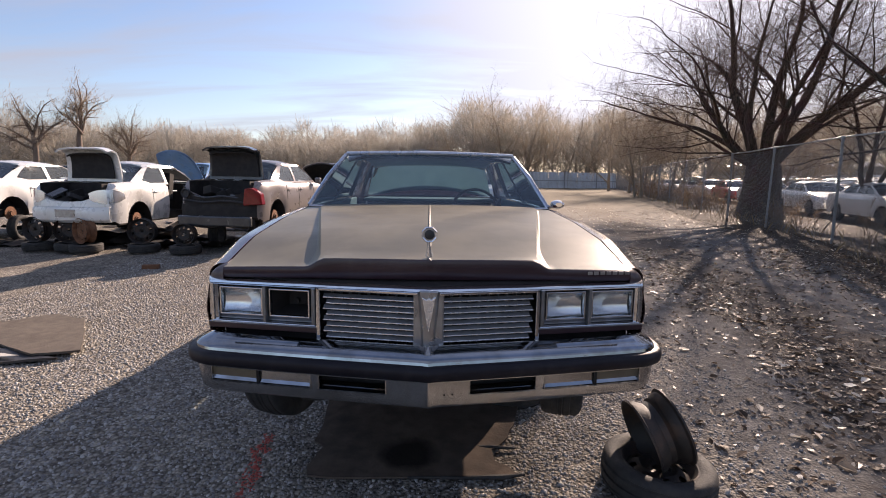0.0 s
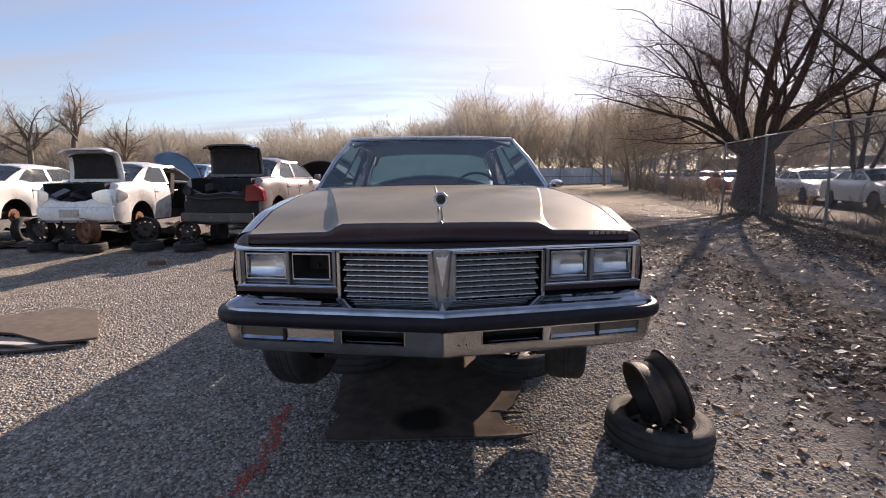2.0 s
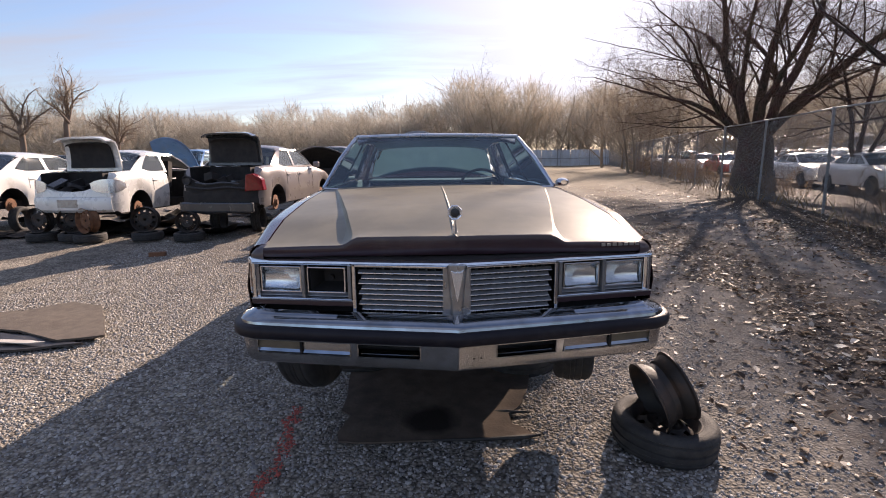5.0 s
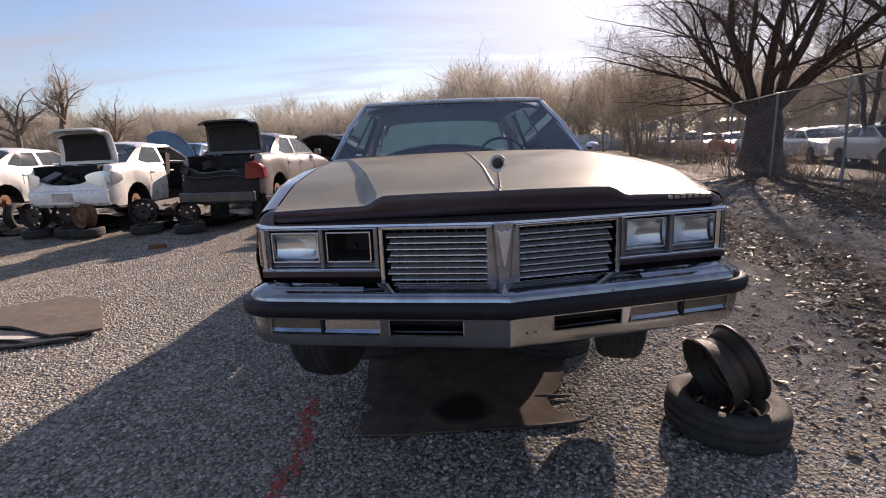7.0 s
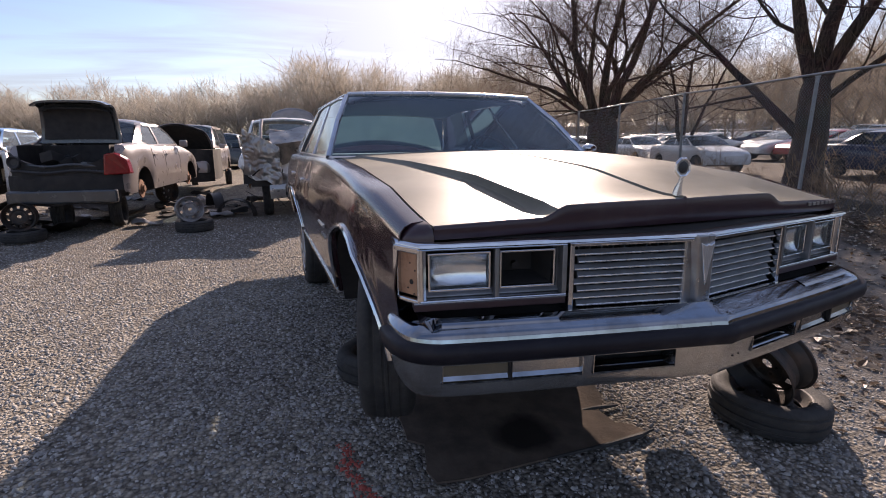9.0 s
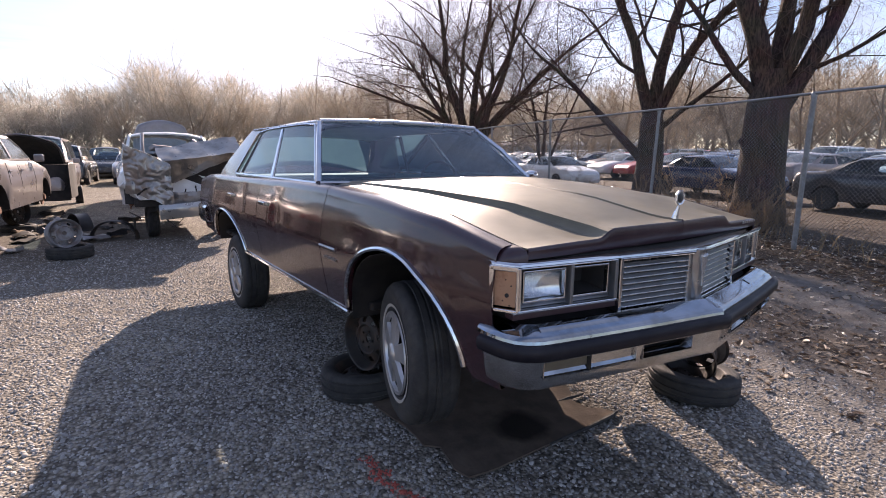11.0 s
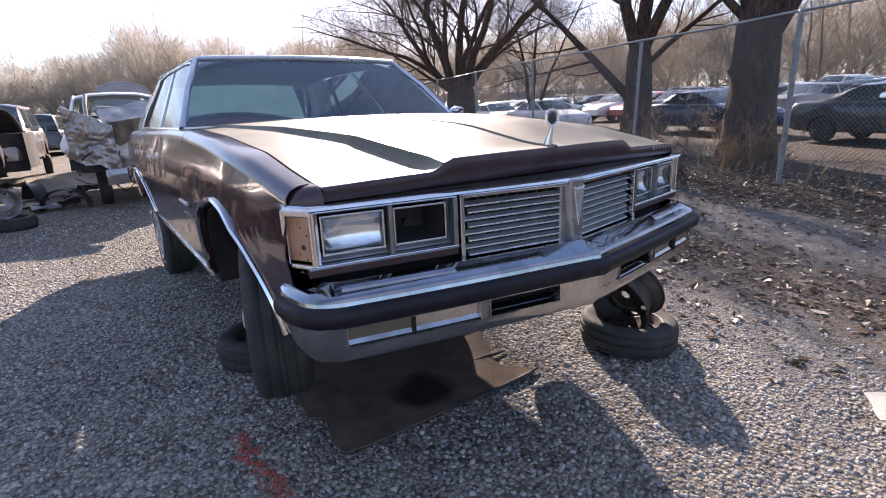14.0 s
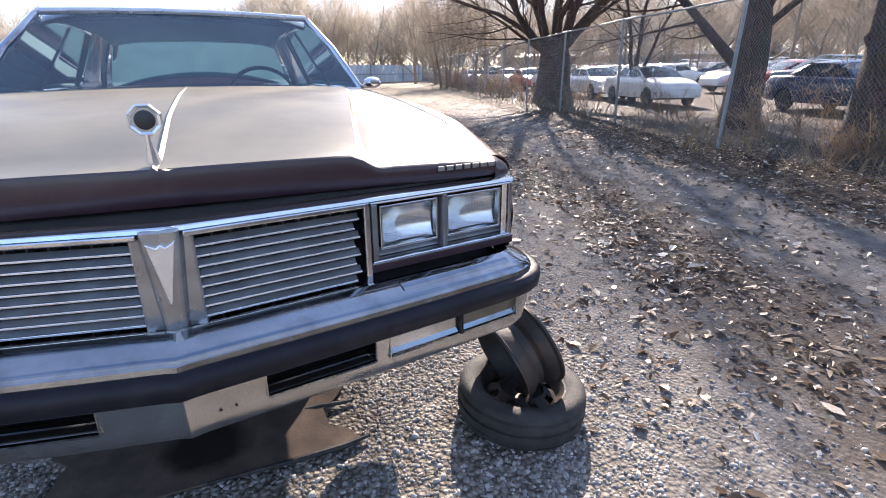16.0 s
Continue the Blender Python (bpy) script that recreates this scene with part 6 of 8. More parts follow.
yard_car("white sedan without wheels raised on stands", M_WHITE, YARD @ pose(-10.25, 8.9, 0.28, 0, 0, -5) @ Matrix.Diagonal((1, 1, 1.08, 1)), group=ROW, wheels=False, H=1.45)
silver = yard_car("silver-white sedan without wheels, boot lid and front door open", M_SILVER, YARD @ pose(-7.18, 8.45, 0.20, 0, 0, -5) @ Matrix.Diagonal((1, 1, 1.13, 1)), group=ROW, trunk_open=82, lid_long=0.86, wheels=False, tail="clear", L=4.8, lining=0.53, door_gap=True)
beige = yard_car("dusty beige sedan, boot open, rear bumper missing", M_TAN, YARD @ pose(-4.22, 8.50, 0.30, 0, 0, -8) @ Matrix.Diagonal((1, 1, 1.12, 1)), group=ROW, trunk_open=84, lid_long=0.84, wheels=False, L=4.9, tail=False, lid_mat=M_DKGREY)
# its stripped tail: dark panel, bare beam, one red lamp left
bm = bmesh.new()
grid(bm, [[Vector((0.76 * u, -0.06 + 0.14 * abs(u) ** 4 - 0.02 * noise.noise((u * 3, z * 4, 2)), z)) for z in (0.20, 0.32, 0.44, 0.55, 0.66, 0.74 + 0.2 * abs(u) ** 3)] for u in [-1 + k / 8 for k in range(17)]])
part("bare_tail_panel", bm, M_DARK, beige, "dark stripped tail panel", solid=0.02, angle=0.5)
for z, w, mt in ((0.745, 1.10, M_DKGREY), (0.66, 1.44, M_BLACK), (0.21, 1.30, M_DARK)):
    bm = bmesh.new()
    tube(bm, [(w * u / 2, -0.085 + 0.10 * abs(u) ** 3, z + 0.015 * math.sin(5 * u)) for u in [-1 + k / 5 for k in range(11)]], 0.022, 6)
    part("tail_ledge", bm, mt, beige)
bm = bmesh.new()
box(bm, (1.56, 0.11, 0.19), (0, -0.10, 0.31))
part("bumper_beam", bm, M_DKGREY, beige, "bare dark grey bumper beam", smooth=False, bevel=0.03)
bm = bmesh.new()
prism(bm, [(0.59, 0.60), (0.95, 0.61), (0.92, 0.82), (0.77, 0.92), (0.63, 0.90)], "y", -0.07, 0.10)
for v in bm.verts:
    v.co.y += 0.9 * max(0, v.co.x - 0.70) ** 1.5
part("tail_lamp", bm, M_RED, beige, "red tail lamp", smooth=False, bevel=0.02)
bm = bmesh.new()
lathe(bm, [(0.0, 0.0), (0.05, 0.0), (0.075, 0.03), (0.09, 0.03), (0.09, -0.04)], 16, pose(-0.64, -0.045, 0.80, 0, 0, -90))
part("lamp_socket", bm, M_BLACK, beige, "empty black lamp socket", smooth=False, bevel=0.02)
stripped = yard_car("dull grey-beige car with raised black-lined hood and stripped nose", M_TAN, YARD @ pose(-3.05, 18.9, 0.34, 0, 0, 177), group=ROW, hood_open=37, wheels=False, tall=True, seen="front", hood_len=1.25)
bm = bmesh.new()
grid(bm, [[Vector((0.86 * u, 4.80 - 0.16 * u * u + 0.06 * noise.noise((u * 4, z * 5, 1)), z)) for z in (0.10, 0.28, 0.44, 0.58, 0.70, 0.84, 0.96)] for u in [-1 + k / 9 for k in range(19)]])
part("bare_front", bm, M_DARK, stripped, "dark bare radiator support", solid=0.03, angle=0.4)
for s in (-1, 1):
    bm = bmesh.new()
    grid(bm, [[Vector((s * (0.945 - 0.06 * sm(y, 4.3, 4.8)), y, z)) for z in (0.16, 0.4, 0.64, 0.84, 0.97)] for y in (3.55, 3.8, 4.0, 4.2, 4.45, 4.65, 4.8)])
    part("bare_wing", bm, M_DARK, stripped, "dark inner wing", solid=0.02)
yard_car("light blue car with raised hood", M_BLUE, YARD @ pose(-9.6, 22.5, 0.34, 0, 0, 178), group=ROW, hood_open=52, tall=True, wheels=False, seen="front", hood_len=1.5, under=M_BLUE)
yard_car("pale grey-blue car with hood raised high", M_PALEBLUE, YARD @ pose(0.15, 20.2, 0.34, 0, 0, 176), group=ROW, hood_open=66, tall=True, wheels=False, seen="front", hood_len=1.35, under=M_PALEBLUE)
yard_car("dark sedan in the second row", M_NAVY, YARD @ pose(-6.3, 18.5, -0.01, 0, 0, -4), group=ROW)
yard_car("silver van far along the row", M_SILVER, YARD @ pose(-3.6, 30.5, -0.01, 0, 0, 174), group=ROW, tall=True, seen="front")
yard_car("white sedan far along the row", M_WHITE, YARD @ pose(-13.0, 21.0, -0.01, 0, 0, -4), group=ROW)


loose_tyre(pose(-2.26, 7.47, gz(-2.26, 7.47) - 0.005), "worn tyre lying flat on gravel", 0.28, 0.16, False, STACK)
loose_rim(Matrix.Translation((-2.31, 7.44, gz(-2.31, 7.44) + 0.338)) @ Vector((0.30, -0.95, 0.10)).to_track_quat("X", "Z").to_matrix().to_4x4(), "dull grey steel wheel standing on a flat tyre", 0.187, 0.177, M_STEEL_GREY, STACK)


def plastic_liner(x, y, seed):
    """A torn, warped dark sheet, lying or leaning; stands in for shade and debris."""
    rl = random.Random(seed)
    a, b = rl.uniform(0.35, 0.7), rl.uniform(0.25, 0.45)
    bm = bmesh.new()
    rows = []
    for i in range(9):
        u = -1 + i / 4
        row = []
        for j in range(7):
            v = -1 + j / 3
            q = noise.noise((u * 1.6 + seed, v * 1.6, 4.0))
            row.append(Vector((a * u * (1 + 0.2 * q), b * v * (1 + 0.3 * noise.noise((u * 2, v + seed, 9.0))), 0.03 + 0.16 * abs(q) + 0.13 * max(0, u) ** 2)))
        rows.append(row)
    grid(bm, rows)
    low = min(v.co.z for v in bm.verts)
    for v in bm.verts:
        v.co.z -= low
    t = thing("plastic_liner", "torn dark sheet added for shade and debris under the wrecks", "car part", pose(*yard_spot(x, y), 0, 0, rl.uniform(0, 360)) @ pose(0, 0, 0.012), "loose parts under the wrecks")
    part("underlay_sheet", bm, M_DARK, t, solid=0.006, angle=0.6)


# added dark sheets blacken the bright ground beneath the wrecks
for k, (x, y) in enumerate(((-10.6, 9.2), (-9.4, 9.5), (-8.6, 9.3), (-7.9, 10.4), (-7.2, 9.6), (-6.6, 10.6), (-7.0, 12.0), (-5.9, 9.4), (-5.3, 10.2), (-4.7, 9.3), (-4.1, 10.2), (-4.6, 12.0), (-5.5, 12.6), (-8.2, 12.6), (-9.0, 11.2), (-10.2, 11.6), (-11.2, 10.4))):
    plastic_liner(x, y, 20 + k)


# the crushed white van behind the sedan stands nearest
VAN_AT = Matrix.Translation((-0.9, -1.5, 1.5)) @ Matrix.Scale(0.965, 4) @ Matrix.Translation((0.9, 1.5, -1.5)) @ YARD @ pose(-0.58, 13.95, 0.33, 0, 0, 178)
van = yard_car("crushed white van with broken windscreen and folded hood", M_WHITE, VAN_AT, group=ROW, tall=True, L=4.6, W=1.86, H=1.70, wheels=False, seen="field", crumple=1.0, screen=False)
VAN_IN = pose(-0.58, 13.95, 0.33, 0, 0, 178).inverted()


def van_sheet(name, mat, label, corner, nu, nv, amp, freq, seed, angle=0.3, solid=0.012):
    """A buckled panel; corner(u, v) gives the smooth shape in the yard."""
    bm = bmesh.new()
    rows = []
    for i in range(nu + 1):
        row = []
        for j in range(nv + 1):
            p = Vector(corner(i / nu, j / nv))
            k = noise.noise((p.x * freq, p.z * freq, seed)) + 0.6 * abs(noise.noise((p.x * freq * 2.3, p.z * freq * 2.3, seed + 4)))
            row.append(VAN_IN @ (p + Vector((0.4 * amp * noise.noise((p.z * freq, p.x * freq, seed + 9)), -amp * k, 0.35 * amp * noise.noise((p.x * freq * 1.7, seed, p.z * freq))))))
        rows.append(row)
    grid(bm, rows)
    return part(name, bm, mat, van, label, solid=solid, angle=angle)


def hood_shape(u, v):
    x = -1.05 + 1.43 * u
    top, fold, low = 1.66 + 0.27 * u, 1.42 + 0.20 * u, 1.02 + 0.54 * min(1, max(0, u - 0.12) / 0.88) + 0.25 * max(0, 0.12 - u) / 0.12
    if v < 0.6:
        return x, 9.95 - 0.55 * (v / 0.6) + 0.05 * math.sin(3 * u), top + (fold - top) * v / 0.6
    w = (v - 0.6) / 0.4
    return x + 0.05 * w, 9.40 + 0.28 * w, fold + (low - fold) * w


van_sheet("folded_hood", M_CRUSHED, "pale folded hood panel rising to one side", hood_shape, 26, 18, 0.07, 2.6, 4, 0.2)
van_sheet("crumpled_fender", M_CRUSHED, "crumpled bare metal fender", lambda u, v: (-1.58 + 0.68 * u, 9.95 - 0.62 * math.sin(1.6 * u), 1.74 - 0.36 * u - (0.88 - 0.12 * u) * v), 40, 36, 0.10, 4.2, 7, 0.15)
van_sheet("bent_bumper", M_DULLSILVER, "bent pale front bumper", lambda u, v: (-1.12 + 1.45 * u, 9.26 + 0.10 * (2 * u - 1) ** 2 + 0.10 * abs(v - 0.4), 0.64 + 0.10 * u - 0.27 * v), 18, 6, 0.05, 3.0, 3, 0.4, 0.02)
van_sheet("grille_panel", M_STEEL_GREY, "buckled grey grille panel", lambda u, v: (-0.95 + 1.25 * u, 9.38 + 0.06 * u, 0.86 + 0.06 * u - 0.24 * v), 16, 6, 0.08, 4.0, 5, 0.3)
van_sheet("torn_nose", M_DARK, "dark torn radiator support", lambda u, v: (-1.25 + 1.65 * u, 9.86, 1.42 + 0.1 * u - 0.95 * v), 14, 8, 0.14, 3.0, 6)
bm = bmesh.new()
tube(bm, [VAN_IN @ Vector(p) for p in ((-1.22, 10.35, 1.50), (-1.20, 10.55, 1.75), (-1.16, 10.8, 1.95))], 0.035, 6)
part("bare_pillar", bm, M_TAN, van, "bent tan windscreen pillar")
rng = random.Random(5)
for k in range(12):
    bm = bmesh.new()
    x = rng.uniform(-0.95, 0.2)
    box(bm, (rng.uniform(0.1, 0.45), rng.uniform(0.05, 0.2), rng.uniform(0.03, 0.14)), VAN_IN @ Vector((x, rng.uniform(10.3, 10.9), rng.uniform(1.5, 1.78))), (rng.uniform(-40, 40), rng.uniform(-40, 40), rng.uniform(0, 90)))
    part("torn_trim", bm, M_STEEL_GREY, van, "grey torn trim behind the broken screen", smooth=False, bevel=0.01)
for k in range(22):
    bm = bmesh.new()
    p = Vector((rng.uniform(-1.6, 0.3), rng.uniform(9.5, 9.9), rng.uniform(0.35, 0.95)))
    q = p + Vector((rng.uniform(-0.35, 0.35), rng.uniform(-0.25, 0.05), rng.uniform(-0.25, 0.25)))
    tube(bm, [VAN_IN @ p, VAN_IN @ (p.lerp(q, 0.5) + Vector((0, 0, rng.uniform(-0.08, 0.08)))), VAN_IN @ q], rng.uniform(0.006, 0.02), 5)
    part("torn_hose", bm, M_DARK, van)

# loose pieces lying between the wrecks
rng = random.Random(12)
SCRAP = "scrap lying between the wrecks"
for k in range(42):
    x, y = rng.uniform(-9.5, -1.6), rng.uniform(9.0, 15.5)
    if k < 16:
        x, y = rng.uniform(-3.2, -1.0), rng.uniform(9.6, 13.5)
    bm = bmesh.new()
    w, d, h = rng.uniform(0.12, 0.55), rng.uniform(0.08, 0.3), rng.uniform(0.02, 0.14)
    rows = [[Vector((w * (u - 0.5), d * (v - 0.5), h * (0.5 + 0.9 * noise.noise((u * 2 + k, v * 2, k)) + 0.4 * math.sin(3 * v)))) for v in (0, 0.25, 0.5, 0.75, 1)] for u in (0, 0.2, 0.4, 0.6, 0.8, 1)]
    lo = min(p.z for r in rows for p in r)
    for r in rows:
        for p in r:
            p.z -= lo - 0.012
    grid(bm, rows)
    mt, col = rng.choice(((M_BLACK, "black plastic"), (M_DARK, "grimy black metal"), (M_BLACK, "black plastic"), (M_DARK, "grimy black metal"), (M_BLACK, "black plastic"), (M_RUST, "rusty steel"), (M_STEEL_GREY, "dull grey metal"), (M_CARDBOARD, "brown soiled")))
    ob = part("car_scrap", bm, mt, None, solid=0.01)
    ob.matrix_basis = pose(*yard_spot(x, y), 0, 0, rng.uniform(0, 360)) @ pose(0, 0, -0.004)
    tagged(ob, "bent " + col + " car scrap lying on gravel", "scrap", SCRAP)

for x, y, a, r in ((-1.78, 9.95, 70, 0.34), (-2.3, 11.6, 20, 0.32)):
    bm = bmesh.new()
    grid(bm, [[Vector((0.11 * s * (1 - 0.1 * abs(s)), -r * math.cos(t), r * 0.9 * math.sin(t) + 0.02 * s * s)) for s in (-1, -0.5, 0, 0.5, 1)] for t in [math.pi * k / 14 for k in range(15)]])
    ob = part("wheel_arch_liner", bm, M_BLACK, None, solid=0.008)
    ob.matrix_basis = pose(*yard_spot(x, y), 0, 0, a)
    tagged(ob, "black plastic wheel arch liner standing on gravel", "car part", SCRAP)

# ---- chain-link fence ----
def build_fence():
    f = thing("chain_link_fence", "tall galvanised chain-link fence with top rail", "fence", kind="structure")
    top_h = 2.44
    at = lambda s: FENCE_A + FENCE_D * s
    posts = [-9.3, -5.2, -1.2, 2.9, 6.2, 10.5] + [14.6 + 4.1 * k for k in range(17)]
    for k, (s0, s1) in enumerate(zip(posts, posts[1:])):
        p, q = at(s0), at(s1)
        z, zq = gz(p.x, p.y), gz(q.x, q.y)
        bm = bmesh.new()
        lean = 0.02 * math.sin(k * 2.3) + (0.05 if k == 4 else 0)
        tube(bm, [(p.x - lean, p.y, z - 0.1), (p.x, p.y, z + 1.2), (p.x + lean, p.y, z + top_h - 0.02)], 0.040 if k % 4 == 3 else 0.032, 10)
        lathe(bm, [(0.0, 0.03), (0.03, 0.025), (0.043, 0.0), (0.043, -0.05)], 10, pose(p.x + lean, p.y, z + top_h, 0, -90, 0))
        part("post", bm, M_GALV, f)
        bm = bmesh.new()
        tube(bm, [(p.x, p.y, z + top_h), ((p.x + q.x) / 2, (p.y + q.y) / 2, (z + zq) / 2 + top_h - 0.02), (q.x, q.y, zq + top_h)], 0.022, 8)
        part("top_rail", bm, M_GALV, f)
    # the wire fabric: bent strands that cross one another
    verts, faces = [], []

    def strand(s, d, cell, r):
        rows = int((top_h - 0.08) / cell)
        prev = None
        for i in range(rows + 1):
            ss = s + d * cell * 0.5 * (1 if i % 2 else -1)
            p = at(ss)
            h = gz(p.x, p.y) + 0.05 + i * cell
            off = 0.04 + 0.004 * (1 if i % 2 else -1) * d
            c = Vector((p.x - off, p.y, h))
            base = len(verts)
            for a in range(3):
                t = 2 * math.pi * a / 3
                verts.append((c.x + r * math.cos(t), c.y + r * math.sin(t), c.z))
            if prev is not None:
                for a in range(3):
                    faces.append((prev + a, prev + (a + 1) % 3, base + (a + 1) % 3, base + a))
            prev = base

    s = -7.0
    while s < 70:
        cell, r = (0.065, 0.0026) if s < 14 else (0.11, 0.003) if s < 30 else (0.18, 0.0045)
        strand(s, 1, cell, r)
        strand(s + cell * 0.0, -1, cell, r)
        s += cell
    fab = raw("wire_fabric", verts, faces, M_WIRE, f, "diamond wire mesh")
    fab["kind"] = "stuff"


build_fence()

# white sheet-metal fence closing the far end of the lane
end_wall = thing("sheet_metal_fence", "white corrugated sheet-metal fence with rails", "fence", kind="structure")
for k in range(12):
    x0 = 10.5 + k * 1.42
    y0 = 73.5 - (x0 - 10.5) * 0.05
    bm = bmesh.new()
    cols = []
    for i in range(29):
        x = x0 + 1.40 * i / 28
        cols.append([Vector((x, y0 + (0.03 if i % 4 < 2 else 0.0), z)) for z in (0.0, 2.55)])
    grid(bm, cols)
    part("panel", bm, M_PANEL, end_wall, smooth=False, solid=0.01)
for x in (10.4, 15.1, 19.9, 24.6, 27.6):
    bm = bmesh.new()
    box(bm, (0.12, 0.12, 2.7), (x, 73.3 - (x - 10.5) * 0.05, 1.35))
    part("post", bm, M_GALV, end_wall, smooth=False, bevel=0.01)
bm = bmesh.new()
box(bm, (17.1, 0.05, 0.1), (18.9, 72.98, 1.3), (0, 0, -2.9))
part("rail", bm, M_GALV, end_wall, smooth=False)

# long low warehouse far behind the field
shed = thing("warehouse", "long low warehouse with pale blue-grey metal roof", "building", pose(88, 92, 0, 0, 0, -42))
bm = bmesh.new()
prism(bm, [(-8, 0), (8, 0), (8, 4.4), (0, 5.4), (-8, 4.4)], "x", -32, 32)
part("wall", bm, M_PANEL, shed, smooth=False)
for s in (-1, 1):
    bm = bmesh.new()
    prism(bm, [(s * 8.4, 4.42), (s * 8.4, 4.6), (0, 5.66), (0, 5.48)], "x", -32.5, 32.5)
    part("roof", bm, M_PALEBLUE, shed, smooth=False)

# ---- the field of scrapped cars beyond the fence ----
FIELD = "rows of scrapped cars round the yard"
rng = random.Random(5)
kinds = []
for lab, paint, tall in (("scrapped white sedan in the field", M_WHITE, False), ("scrapped silver sedan in the field", M_SILVER, False), ("scrapped charcoal sedan in the field", M_DKGREY, False),
                         ("scrapped navy sedan in the field", M_NAVY, False), ("scrapped beige sedan in the field", M_TAN, False), ("scrapped white van in the field", M_WHITE, True), ("scrapped red car in the field", M_REDPAINT, False), ("scrapped grey van in the field", M_DKGREY, True)):
    kinds.append(yard_car(lab, paint, Matrix(), fine=False, tall=tall, group=FIELD, tail="clear", seen="field", name="scrapped_car"))
spots = []
for row in range(1, 14):
    d = 7.6 + row * 5.2
    s = -22 + rng.uniform(0, 1) + row * 1.5
    while s < 60 + row * 4:
        p = FENCE_A + FENCE_D * s + Vector((FENCE_D.y, -FENCE_D.x)) * (d + rng.uniform(-0.5, 0.5))
        if rng.random() > 0.06:
            spots.append((p, row))
        s += rng.uniform(2.15, 2.6) * (1 if row < 4 else 1.3 if row < 7 else 1.8)
spots = [q for q in spots if 12 < math.degrees(math.atan2(q[0].x, q[0].y + 1.5)) < 92]
# the row nearest the fence stands along it, nose to tail
for k, x, y, a in ((0, 16.3, 17.3, 164), (1, 17.8, 22.5, 165), (3, 17.3, 10.6, 163), (2, 15.5, 4.9, 166), (2, 15.0, 0.9, 164), (0, 19.4, 28.2, 163), (6, 20.6, 33.2, 165), (0, 22.0, 38.3, 164), (5, 23.4, 43.6, 165), (1, 25.0, 49.0, 164), (0, 26.5, 54.4, 165)):
    src, m = kinds[k], pose(x, y, gz(x, y) - 0.01, 0, 0, a)
    if not src.get("used"):
        src.matrix_basis = m
        src["used"] = 1
    else:
        copy_thing(src, m)
for i, (p, row) in enumerate(spots):
    k = rng.choices(range(8), (3.5, 4, 3.5, 3.5, 3, 1.0, 0.6, 1.5))[0]
    a = 74.4 + (180 if i % 3 == 0 else 0) + rng.uniform(-7, 7)
    src = kinds[k]
    m = pose(p.x, p.y, gz(p.x, p.y) - 0.01, 0, 0, a) @ pose(0, -2.3, 0)
    if not src.get("used"):
        src.matrix_basis = m
        src["used"] = 1
    else:
        copy_thing(src, m)
# more of them in rows far behind the wrecks
for row in range(4):
    x = -36.0 + row
    while x < 3.5 - row:
        y = 27.5 + 6.5 * row + rng.uniform(-0.6, 0.6)
        copy_thing(kinds[rng.choice((0, 1, 2, 3, 4, 5, 7))], pose(x, y, gz(x, y) - 0.01, 0, 0, rng.choice((-4, 176)) + rng.uniform(-6, 6)) @ pose(0, -2.3, 0))
        x += rng.uniform(2.4, 3.4)
for src in kinds:
    if "used" in src:
        del src["used"]

# ---- trees ----
class Twigs:
    """Collects tapered branches as plain tubes, by thickness."""
    def __init__(self):
        self.parts = {0: ([], []), 1: ([], []), 2: ([], [])}

    def add(self, pts, rad, sides, bucket):
        verts, faces = self.parts[bucket]
        prev = None
        for i, p in enumerate(pts):
            d = (pts[min(i + 1, len(pts) - 1)] - pts[max(i - 1, 0)])
            s = d.cross(Vector((0.31, 0.17, 0.93)))
            if s.length < 1e-6:
                s = Vector((1, 0, 0))
            s.normalize()
            t = s.cross(d).normalized()
            base = len(verts)
            for k in range(sides if sides > 2 else 2):
                a = 2 * math.pi * k / sides
                verts.append(p + rad[i] * (math.cos(a) * s + math.sin(a) * t))
            if prev is not None:
                for k in range(sides if sides > 2 else 1):
                    faces.append((prev + k, prev + (k + 1) % sides, base + (k + 1) % sides, base + k))
            prev = base


